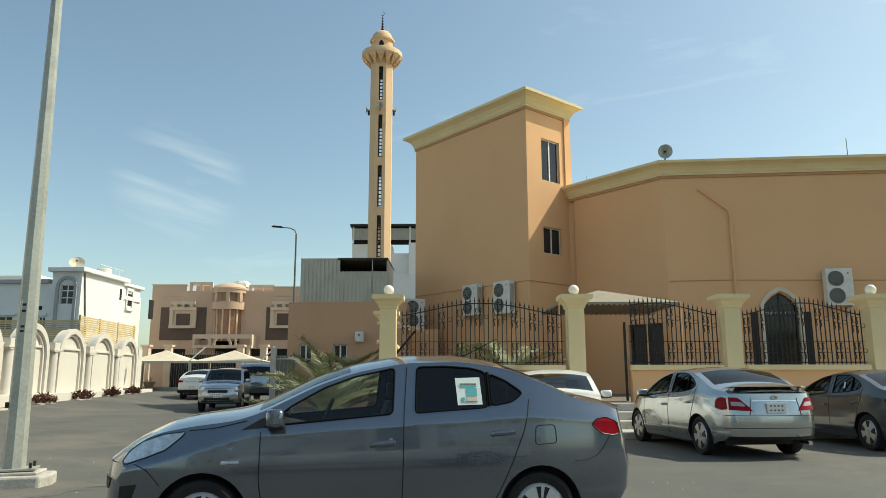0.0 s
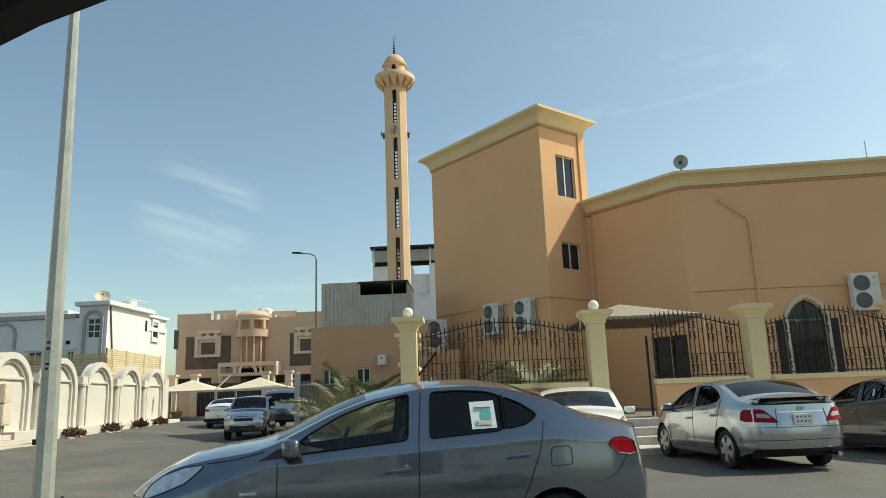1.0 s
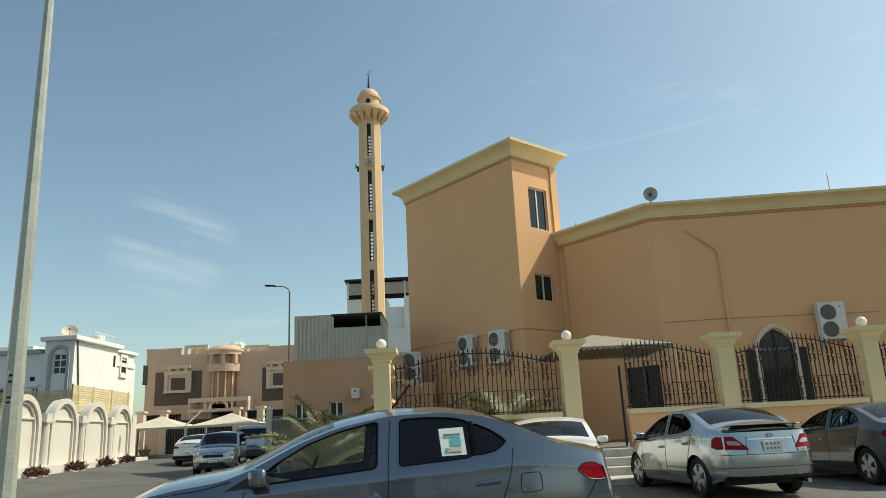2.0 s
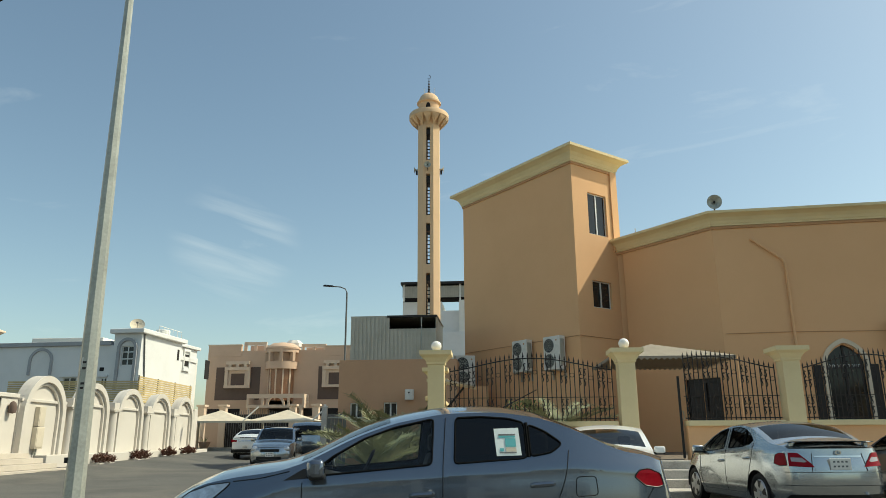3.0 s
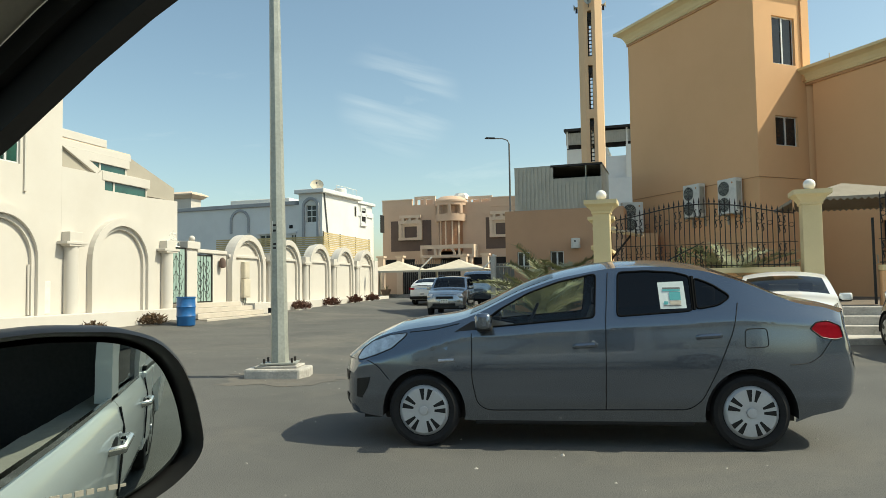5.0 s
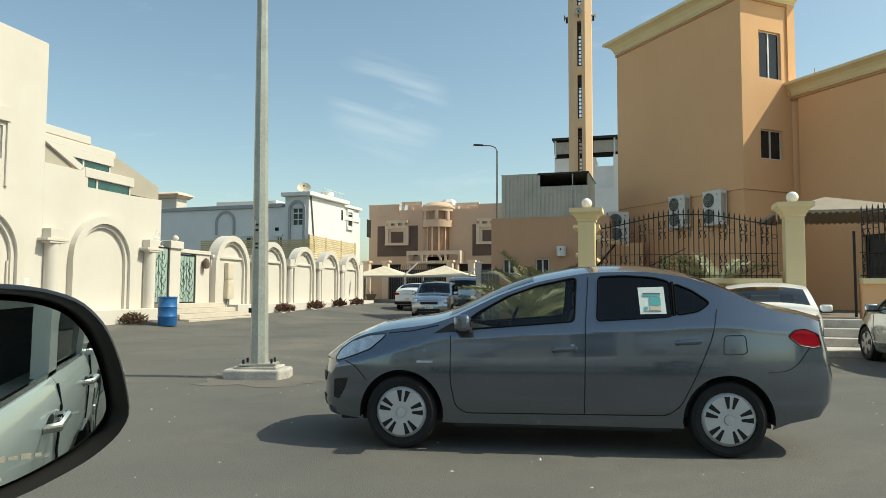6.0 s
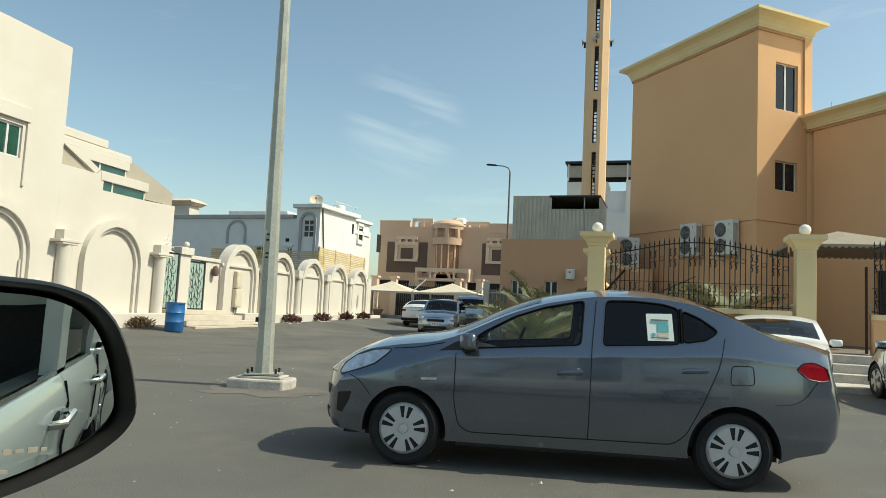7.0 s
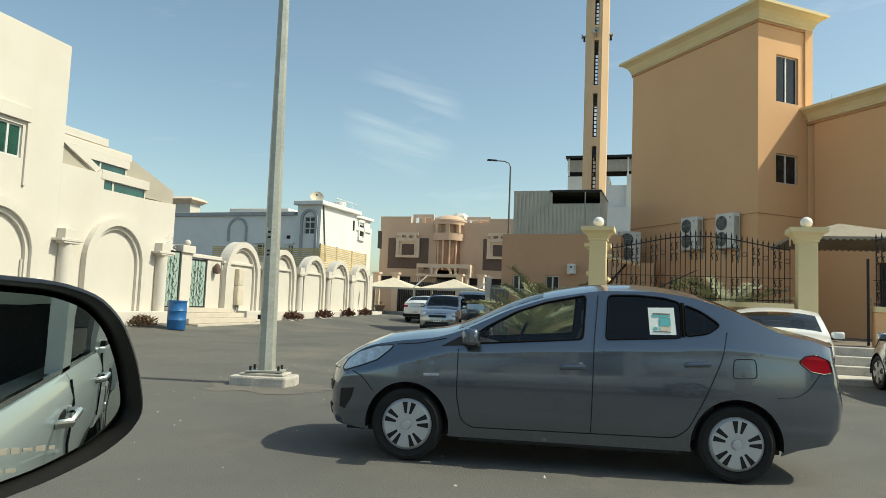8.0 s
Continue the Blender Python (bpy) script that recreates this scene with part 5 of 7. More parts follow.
# ---------------------------------------------------------------- plants by the outbuilding
def palm(x, y, z, h, n, spread, seed, label):
    """A young date palm: stubby trunk and arching fronds with many leaflets."""
    rnd = random.Random(seed)
    e = thing("date_palm", pose(x, y, z), label, "palm", "young date palms")
    part("trunk", B().lathe([(0.001, 0), (0.2, 0), (0.17, h * 0.3), (0.2, h * 0.32), (0.15, h * 0.6), (0.17, h * 0.62), (0.1, h * 0.8), (0.001, h * 0.82)], 10), TRUNK, e)
    for i in range(n):
        a = 6.283 * i / n * 2.4 + rnd.uniform(-0.2, 0.2)
        tilt = rnd.uniform(0.12, 1.1)
        ln = spread * rnd.uniform(0.8, 1.1)
        b, pts = B(), []
        for k in range(9):
            u = k / 8
            pts.append(Vector((math.cos(a) * ln * u * math.sin(tilt + 0.5 * u), math.sin(a) * ln * u * math.sin(tilt + 0.5 * u), h * 0.75 + ln * (u * math.cos(tilt) - 0.3 * u * u))))
        b.tube(pts, 0.014, 4)
        side = Vector((-math.sin(a), math.cos(a), 0))
        for k in range(8):
            for q in range(7):
                u = q / 7
                p = pts[k].lerp(pts[k + 1], u)
                d = (pts[k + 1] - pts[k]).normalized()
                if k + u < 1.2:
                    continue
                for s in (-1, 1):
                    tip = p + (side * s * 0.75 + d * 0.7 + Vector((0, 0, rnd.uniform(-0.1, 0.4)))).normalized() * 0.44 * (1.15 - 0.07 * k) * rnd.uniform(0.8, 1.1)
                    b.add([p - d * 0.024, p + d * 0.024, tip], [(0, 1, 2)])
        part("frond", b, LEAF, e)


palm(-3.2, 21.8, 0.05, 0.9, 26, 2.35, 11, "dusty young date palm beside the fence corner")
palm(-1.95, 21.6, 0.05, 0.7, 18, 2.0, 12, "dusty young date palm beside the fence corner")
palm(-2.6, 20.2, 0.05, 0.5, 22, 1.7, 15, "dusty young date palm beside the fence corner")
palm(-2.75, 17.6, 0.05, 0.45, 22, 1.8, 16, "dusty young date palm beside the fence corner")
palm(1.9, 19.6, 0.68, 0.6, 15, 1.6, 13, "small date palm behind the railing")


def bush(x, y, z, r, h, seed, label):
    rnd = random.Random(seed)
    e = thing("bush", pose(x, y, z), label, "bush")
    b, s = B(), B()
    for i in range(1500):
        a, q, v = rnd.random() * 6.283, rnd.random() ** 0.5, rnd.random()
        rr = r * q * math.sqrt(max(0.1, 1 - (v * 0.9) ** 2)) * (1 + 0.25 * math.sin(3 * a + seed))
        p = Vector((rr * math.cos(a), rr * math.sin(a) * 0.6, h * v))
        d = Vector((rnd.uniform(-1, 1), rnd.uniform(-1, 1), rnd.uniform(-0.2, 1))).normalized() * 0.11
        w = Vector((-d.y, d.x, 0.02)) * 0.22
        b.add([p, p + d * 0.5 + w, p + d, p + d * 0.5 - w], [(0, 1, 2, 3)])
    for i in range(12):
        a = rnd.random() * 6.283
        s.cyl((0, 0, 0), (r * 0.6 * math.cos(a), r * 0.4 * math.sin(a), h * 0.8), 0.02, 0.006, 5)
    part("leaves", b, LEAFG, e)
    part("stems", s, TRUNK, e)


bush(1.0, 20.3, 0.68, 0.95, 1.55, 21, "leafy green bush behind the railing")


def lean_to():
    e = thing("lean_to_roof", pose(-1.05, 20.6, 0.68), "small dark lean-to roof on a slanting brace", "lean-to")
    part("sheet", B().prism([(-0.2, 2.12), (0.75, 1.94), (0.75, 1.98), (-0.2, 2.18)], -0.6, 0.6), CORR, e)
    part("brace", B().cyl((-0.15, 0, 1.3), (0.4, 0, 1.97), 0.03), IRON, e)
    part("post", B().cyl((-0.15, 0, 0), (-0.15, 0, 2.1), 0.035), IRON, e)


lean_to()


def sheet_gate():
    e = thing("sheet_metal_gate", pose(-6.85, 29.8, 0.05), "grey sheet-metal gate between posts", "gate")
    part("post", B().box(0, 0.22, -0.1, 0.12, 0, 2.5), CONC, e, bevel=0.01)
    for i in range(5):
        part("panel", B().box(0.24 + i * 0.16, 0.38 + i * 0.16, -0.02, 0.02, 0.1, 2.2), GALVD, e)
    part("rail", B().tube([(0.2, 0, 2.05), (3.6, -0.4, 2.0)], 0.035, 6), GALV, e)
    part("rail", B().tube([(0.2, 0, 1.0), (3.6, -0.4, 1.0)], 0.025, 6), GALV, e)
    part("insulator", B().lathe([(0.001, 0), (0.06, 0), (0.06, 0.08), (0.001, 0.1)], 10, (0.11, 0, 2.5)), WHITEP, e)


sheet_gate()


# ---------------------------------------------------------------- vehicles
from mathutils import geometry

PAINT_GREY = mat("grey_metallic_paint", (0.135, 0.162, 0.2), 0.19, 0.78, vary=0.03, scale=2, fine=600, bump=0.0, coat=1.0)
PAINT_SILVER = mat("silver_metallic_paint", (0.44, 0.47, 0.48), 0.24, 0.85, vary=0.03, scale=2, fine=600, bump=0.0, coat=1.0)
PAINT_DARK = mat("dark_grey_metallic_paint", (0.075, 0.08, 0.085), 0.3, 0.5, vary=0.03, scale=2, fine=600, bump=0.0, coat=1.0)
PAINT_WHITE = mat("white_car_paint", (0.78, 0.79, 0.76), 0.35, 0.0, vary=0.02, scale=2, fine=300, bump=0.0, coat=1.0)
PLASTIC = mat("black_plastic", (0.014, 0.014, 0.014), 0.45, vary=0.15, bump=0.05, spec=0.3)
RUBBER = mat("tyre_rubber", (0.013, 0.012, 0.012), 0.85, vary=0.25, scale=4, bump=0.3)
COVER = mat("silver_wheel_cover", (0.56, 0.57, 0.58), 0.35, 0.35, vary=0.06, bump=0.0)
SEALM = mat("matt_rubber_seal", (0.009, 0.009, 0.009), 0.9, vary=0.1, bump=0.0, spec=0.05)
SEAT = mat("dark_seat_fabric", (0.045, 0.04, 0.038), 0.9, vary=0.2)
LAMPC = mat("headlamp_reflector", (0.6, 0.62, 0.64), 0.15, 0.6, vary=0.2, scale=12, bump=0.0, coat=1.0)
LAMPR = mat("red_lamp_lens", (0.3, 0.006, 0.015), 0.2, 0.0, vary=0.15, scale=9, bump=0.0, spec=0.1)
LAMPO = mat("clear_lamp_lens", (0.4, 0.33, 0.32), 0.12, 0.1, vary=0.1, scale=9, bump=0.0, coat=1.0)
CHROME = mat("chrome_trim", (0.7, 0.7, 0.7), 0.12, 1.0, vary=0.03, bump=0.0)
PAPER = mat("pale_paper", (0.72, 0.78, 0.74), 0.6, vary=0.04, bump=0.0)
TEAL = mat("teal_print", (0.1, 0.42, 0.42), 0.6, vary=0.04, bump=0.0)
GLASS_CLEAR = glass_mat("car_glass", (0.9, 0.94, 0.91))
GLASS_TINT = glass_mat("tinted_car_glass", (0.06, 0.062, 0.06))
GLASS_MID = glass_mat("smoked_car_glass", (0.3, 0.34, 0.33))


def lerp_table(tab, x):
    if x <= tab[0][0]:
        return tab[0][1]
    for (a, b), (c, d) in zip(tab, tab[1:]):
        if x <= c:
            u = (x - a) / (c - a)
            return b + (d - b) * u
    return tab[-1][1]


def smooth_table(tab, n=90):
    """The table rounded into a flowing curve."""
    a, b = tab[0][0], tab[-1][0]
    xs = [a + (b - a) * i / n for i in range(n + 1)]
    zs = [lerp_table(tab, x) for x in xs]
    for _ in range(4):
        zs = [zs[0]] + [(zs[i - 1] + 2 * zs[i] + zs[i + 1]) / 4 for i in range(1, n)] + [zs[-1]]
    return list(zip(xs, zs))


SEDAN = dict(
    wheelbase=2.55, wheel=0.292, width=0.835, belt=((-0.64, 0.66), (0.3, 0.94), (2.5, 1.06), (3.3, 1.0)), tumble=0.34, crown=0.075, floor=0.215,
    top=((-0.61, 0.69), (-0.55, 0.8), (-0.38, 0.9), (-0.1, 0.955), (0.22, 0.995), (0.42, 1.06), (0.8, 1.245), (1.1, 1.35), (1.5, 1.425), (1.95, 1.435), (2.28, 1.39), (2.6, 1.275), (2.88, 1.14), (3.04, 1.105), (3.17, 1.095), (3.26, 1.05)),
    front=((-0.61, 0.69), (-0.635, 0.57), (-0.625, 0.45), (-0.635, 0.34), (-0.59, 0.235)), rear=((3.26, 1.05), (3.27, 0.93), (3.3, 0.8), (3.33, 0.6), (3.31, 0.42), (3.24, 0.31)),
    windows=(((0.42, 0.945), (0.62, 1.1), (0.86, 1.232), (1.1, 1.318), (1.41, 1.385), (1.385, 1.035), (0.55, 0.965)), ((1.56, 1.04), (1.585, 1.392), (1.8, 1.4), (2.02, 1.385), (2.14, 1.352), (2.14, 1.085), (2.09, 1.075)), ((2.17, 1.34), (2.3, 1.285), (2.42, 1.2), (2.42, 1.175), (2.34, 1.12), (2.17, 1.09))),
    head=((-0.6, 0.7), (-0.555, 0.775), (-0.46, 0.845), (-0.3, 0.9), (-0.14, 0.92), (-0.165, 0.885), (-0.28, 0.79), (-0.42, 0.735), (-0.57, 0.685)),
    tail=((3.01, 0.93), (3.06, 0.98), (3.15, 0.99), (3.25, 0.95), (3.275, 0.86), (3.21, 0.845), (3.1, 0.862)),
    screen=(0.36, 1.08), backlight=(2.3, 2.84))
SUV = dict(
    wheelbase=2.58, wheel=0.345, width=0.85, belt=((-0.75, 0.8), (0.4, 1.07), (2.6, 1.12), (3.3, 1.12)), tumble=0.2, crown=0.05, floor=0.33,
    taper=0.12,
    top=((-0.72, 0.9), (-0.64, 0.99), (-0.35, 1.05), (0.2, 1.1), (0.42, 1.17), (0.88, 1.55), (1.1, 1.63), (2.2, 1.67), (2.9, 1.63), (3.12, 1.55), (3.3, 1.12)),
    front=((-0.72, 0.9), (-0.79, 0.72), (-0.79, 0.5), (-0.72, 0.36)), rear=((3.3, 1.12), (3.35, 0.9), (3.38, 0.6), (3.3, 0.42)),
    windows=(((0.55, 1.13), (0.98, 1.5), (1.6, 1.56), (1.6, 1.14)), ((1.7, 1.14), (1.7, 1.57), (2.35, 1.57), (2.35, 1.15)), ((2.45, 1.16), (2.45, 1.57), (2.85, 1.54), (2.98, 1.18))),
    head=((-0.75, 0.86), (-0.62, 0.95), (-0.35, 0.98), (-0.38, 0.86), (-0.58, 0.76), (-0.78, 0.74)),
    tail=((3.14, 1.08), (3.28, 1.1), (3.33, 0.85), (3.2, 0.82)),
    screen=(0.4, 1.0), backlight=(3.1, 3.28))


def scaled_spec(spec, kx, kz, **more):
    out = dict(spec)
    for key in ("belt", "top", "front", "rear", "head", "tail"):
        out[key] = tuple((x * kx, z * kz) for x, z in spec[key])
    out["windows"] = tuple(tuple((x * kx, z * kz) for x, z in w) for w in spec["windows"])
    out["screen"], out["backlight"] = tuple(v * kx for v in spec["screen"]), tuple(v * kx for v in spec["backlight"])
    out["wheelbase"], out["floor"] = spec["wheelbase"] * kx, spec["floor"] * kz
    out.update(more)
    return out


def inside(p, poly):
    x, z = p
    hit = False
    for (a, b), (c, d) in zip(poly, (*poly[1:], poly[0])):
        if (b > z) != (d > z) and x < (c - a) * (z - b) / (d - b) + a:
            hit = not hit
    return hit


def dense(poly, step=0.05, closed=True):
    out = []
    for (a, b), (c, d) in zip(poly, (*poly[1:], poly[0])) if closed else zip(poly, poly[1:]):
        n = max(1, int(math.hypot(c - a, d - b) / step))
        out += [(a + (c - a) * i / n, b + (d - b) * i / n) for i in range(n)]
    return out if closed else out + [poly[-1]]


def rounded(poly, r=0.03):
    """The polygon with its corners eased."""
    out = []
    k = len(poly)
    for i in range(k):
        p, q, s = Vector(poly[i - 1]), Vector(poly[i]), Vector(poly[(i + 1) % k])
        a = q + (p - q).normalized() * min(r, (p - q).length * 0.4)
        c = q + (s - q).normalized() * min(r, (s - q).length * 0.4)
        for u in (0, 0.33, 0.67, 1):
            out.append(tuple(a.lerp(q, u).lerp(q.lerp(c, u), u)))
    return out


NOSE, TAIL, ROUND = 0.15, 0.15, 3.4


class Shape:
    """The flowing side of a car: half-width by place along the car and height."""

    def __init__(self, spec):
        self.s = spec
        self.x0, self.x1 = spec["front"][0][0] - 0.03, spec["rear"][-3][0] + 0.03

    def y(self, x, z):
        s = self.s
        W, zb = s["width"], lerp_table(s["belt"], x)
        uf, ur = max(0.0, (0.35 - x) / (0.35 - self.x0)), max(0.0, (x - (s["wheelbase"] - 0.25)) / (self.x1 - s["wheelbase"] + 0.25))
        plan = 1 - s.get("taper", 0.26) * uf ** 2.6 - s.get("taper", 0.2) * ur ** 2.6
        zm = s["floor"] + 0.42
        if z < zm:
            sect = 1 - 0.075 * ((zm - z) / 0.42) ** 2.2
        elif z < zb:
            sect = 1 - 0.035 * ((z - zm) / max(zb - zm, 0.1)) ** 2
        else:
            sect = 0.965
        out = W * plan * sect
        # pressed shoulder line: the door leans in above it and is hollowed below
        zc = zb - 0.055
        if z > zc:
            out -= 0.13 * min(z - zc, 0.08)
        else:
            out -= 0.007 * (1 - math.exp(-(zc - z) / 0.05)) * math.exp(-(zc - z) / 0.16)
        out += 0.01 * math.exp(-((z - s["floor"] - 0.17) / 0.035) ** 2)
        if z > zb:
            out -= (z - zb) * s["tumble"] + 0.12 * max(0, z - zb - 0.2) ** 2
        return out


def side_strip(b, sh, pts, sign, out=0.003, r=0.004):
    b.tube([(x, sign * (sh.y(x, z) + out), z) for x, z in pts], r, 5)


def wheel(parent, x, y, r, sign, cover, slots=5):
    w = part("wheel", B().lathe([(0.001, 0.0), (r * 0.3, 0.012), (r * 0.62, 0.01), (r * 0.7, -0.015), (r * 0.7, -0.06), (r * 0.66, -0.03), (0.001, -0.03)], 36), cover, parent, "silver wheel cover", smooth=True)
    w.matrix_local = pose(x, sign * y, r, 90 if sign < 0 else -90, 0, 0)
    k = r
    part("tyre", B().lathe([(k * 0.7, -0.02), (k * 0.74, 0.0), (k * 0.86, 0.012), (k * 0.96, 0.0), (k, -0.035), (k, -0.15), (k * 0.96, -0.18), (k * 0.7, -0.18), (k * 0.7, -0.02)], 44), RUBBER, w, "black tyre", smooth=True)
    alloy = cover is not COVER
    for i in range(5 if alloy else slots):
        for da, l0, l1 in ((0.0, 0.3, 0.64),) if alloy else ((-0.2, 0.3, 0.61), (0.2, 0.3, 0.61)):
            a = 2 * math.pi * i / (5 if alloy else slots) + da + 0.2
            c, s = math.cos(a), math.sin(a)
            hw = k * (0.15 if alloy else 0.06)
            vs = [(c * q * k - s * t, s * q * k + c * t, 0.0125) for q, t in ((l0, -hw * 0.5), (l1, -hw * 1.2), (l1, hw * 1.2), (l0, hw * 0.5))]
            part("slot", B().add(vs + [(a_, b_, 0.002) for a_, b_, _ in vs], [(0, 1, 2, 3), (0, 4, 5, 1), (1, 5, 6, 2), (2, 6, 7, 3), (3, 7, 4, 0)]), PLASTIC, w)
    part("hub_cap", B().lathe([(k * 0.13, 0.01), (k * 0.12, 0.022), (0.001, 0.024)], 20), cover, w, smooth=True)
    return w


def car(m, spec, paint, label, glasses, cover=None, mirrors=True, group="", extras=True):
    """A car: origin under its front hubs on the ground, x to the rear, nearer flank at -y."""
    s = spec
    sh = Shape(s)
    wb, wr = s["wheelbase"], s["wheel"]
    name = "sport_utility_car" if s["floor"] > 0.3 else "saloon_car"
    e = thing(name, m, label, "car", group or "parked cars")
    top = smooth_table(s["top"])
    ra = wr + 0.05
    # outline of the flank, anticlockwise from the front's foot
    def arc(cx):
        zs = s["floor"]
        a0 = math.asin(max(-1, min(1, (zs - wr) / ra)))
        return [(cx + ra * math.cos(a), wr + ra * math.sin(a)) for a in [math.pi - a0 - (math.pi - 2 * a0) * i / 18 for i in range(19)]]
    bottom = [s["front"][-1], (-ra - 0.1, s["floor"] + 0.01)] + arc(0) + [(wb / 2, s["floor"])] + arc(wb) + [(wb + ra + 0.12, s["floor"] + 0.05), s["rear"][-1]]
    outline = dense(bottom, 0.06, False) + [p for p in reversed(s["rear"][1:-1])] + [p for p in reversed(top)] + [p for p in s["front"][1:-1]]
    wins = [rounded(w, 0.035) for w in s["windows"]]
    regions = [(w, "window") for w in wins] + [(rounded(s["head"], 0.02), "head"), (rounded(s["tail"], 0.02), "tail")]
    pts, edges = [], []
    def ring(poly):
        o = len(pts)
        pts.extend(Vector(p) for p in poly)
        edges.extend((o + i, o + (i + 1) % len(poly)) for i in range(len(poly)))
    ring(outline)
    for poly, _ in regions:
        ring(dense(poly, 0.05))
    for drop in (0.025, 0.055, 0.075, 0.1):
        line = [(u, lerp_table(s["belt"], u) - drop) for u in [sh.x0 + 0.05 * i for i in range(int((sh.x1 - sh.x0) / 0.05))]]
        for p, q in zip(line, line[1:]):
            if inside(p, outline) and inside(q, outline):
                pts.extend((Vector(p), Vector(q)))
                edges.append((len(pts) - 2, len(pts) - 1))
    x = sh.x0
    while x < sh.x1:
        z = s["floor"]
        while z < 1.8:
            if inside((x, z), outline):
                pts.append(Vector((x, z)))
            z += 0.035
        x += 0.06
    vs, _, fs, *_ = geometry.delaunay_2d_cdt(pts, edges, [], 0, 1e-4)
    flat = [(v.x, v.y) for v in vs]
    sorts = {"body": [], "window0": [], "window1": [], "window2": [], "head": [], "tail": []}
    for f in fs:
        c = (sum(flat[i][0] for i in f) / 3, sum(flat[i][1] for i in f) / 3)
        if not inside(c, outline):
            continue
        kind = "body"
        for n, (poly, what) in enumerate(regions):
            if inside(c, poly):
                kind = what + (str(n) if what == "window" else "")
        sorts[kind].append(tuple(f))

    def flank(bb, faces, sign, out=0.0):
        used = {}
        for f in faces:
            for i in f:
                if i not in used:
                    used[i] = len(used)
        bb.add([(flat[i][0], sign * (sh.y(*flat[i]) + out), flat[i][1]) for i in used], [tuple(used[i] for i in f) for f in faces])
    body = B()
    for sign in (-1, 1):
        flank(body, sorts["body"], sign)
    # top: bonnet, roof and boot as one crowned skin
    rows = 14
    tx0, tx1 = top[0][0], top[-1][0]

    def skin(bb, x0, x1, v0, v1, lift=0.0):
        cols = [p for p in top if x0 - 1e-6 <= p[0] <= x1 + 1e-6]
        vv = [v0 + (v1 - v0) * j / rows for j in range(rows + 1)]
        out = []
        for x, z in cols:
            yt = sh.y(x, z)
            cr = s["crown"] * min(1.0, 0.25 + (x - sh.x0) / 0.5) * min(1.0, 0.25 + (sh.x1 - x) / 0.5)
            bow = TAIL * max(0.0, (x - tx1 + 0.3) / 0.3) ** 2 - NOSE * max(0.0, (tx0 + 0.3 - x) / 0.3) ** 2
            out += [(x + bow * (1 - abs(v) ** ROUND), v * yt, z + cr * (1 - abs(v) ** 2.2) + lift) for v in vv]
        k = rows + 1
        bb.add(out, [(i * k + j, i * k + j + 1, (i + 1) * k + j + 1, (i + 1) * k + j) for i in range(len(cols) - 1) for j in range(rows)])
    near = lambda q: min((p[0] for p in top), key=lambda v: abs(v - q))
    a0, a1, b0, b1 = near(s["screen"][0]), near(s["screen"][1]), near(s["backlight"][0]), near(s["backlight"][1])
    skin(body, tx0, a0, -1, 1)
    skin(body, a1, b0, -1, 1)
    skin(body, b1, tx1, -1, 1)
    for x0, x1 in ((a0, a1), (b0, b1)):
        skin(body, x0, x1, -1, -0.87)
        skin(body, x0, x1, 0.87, 1)
    # nose and tail
    def end(bb, line, bulge):
        k = 13
        out = []
        for x, z in line:
            y0 = sh.y(x, z)
            out += [(x + bulge * (1 - abs(v) ** ROUND), v * y0, z) for v in [-1 + 2 * j / (k - 1) for j in range(k)]]
        bb.add(out, [(i * k + j, i * k + j + 1, (i + 1) * k + j + 1, (i + 1) * k + j) for i in range(len(line) - 1) for j in range(k - 1)])
    end(body, s["front"], -NOSE)
    end(body, s["rear"], TAIL)
    me = part("body", body, paint, e, smooth=True)
    bm = bmesh.new()
    bm.from_mesh(me.data)
    bmesh.ops.remove_doubles(bm, verts=bm.verts, dist=0.0015)
    bmesh.ops.recalc_face_normals(bm, faces=bm.faces)
    bm.to_mesh(me.data)
    bm.free()
    me.data.shade_smooth()
    me.data.set_sharp_from_angle(angle=radians(40))
    for n, poly in enumerate(wins):
        for sign in (-1, 1):
            g = B()
            flank(g, sorts["window%d" % n], sign, -0.006)
            part("side_window", g, glasses[min(n, 1)], me, smooth=True).visible_shadow = False
            fr = B()
            side_strip(fr, sh, [*dense(poly, 0.06), poly[0]], sign, 0.002, 0.0075)
            part("window_seal", fr, SEALM, me)
    if s["tumble"] and s["wheelbase"] != 2.58:
        qx = (max(p[0] for p in s["windows"][1]) + min(p[0] for p in s["windows"][2])) / 2
        for sign in (-1, 1):
            fr = B()
            side_strip(fr, sh, dense([(qx, min(p[1] for p in s["windows"][2]) - 0.005), (qx, max(p[1] for p in s["windows"][2]) + 0.01)], 0.05, False), sign, -0.006, 0.017)
            part("quarter_post", fr, SEALM, me)
    for key, lens, nm in (("head", LAMPC, "headlight"), ("tail", LAMPR, "tail_light")):
        for sign in (-1, 1):
            g = B()
            flank(g, sorts[key], sign, 0.004)
            hl = part(nm, g, lens, e, smooth=True)
            fr = B()
            side_strip(fr, sh, [*dense(regions[3 if key == "head" else 4][0], 0.06), regions[3 if key == "head" else 4][0][0]], sign, 0.003, 0.005)
            part("lamp_rim", fr, PLASTIC, hl)
    g = B()
    skin(g, a0, a1, -0.87, 0.87, 0.002)
    part("windscreen", g, glasses[2], e, smooth=True).visible_shadow = False
    g = B()
    skin(g, b0, b1, -0.87, 0.87, 0.002)
    part("rear_window", g, glasses[1], e, smooth=True).visible_shadow = False
    # dark underside and cabin
    W = s["width"]
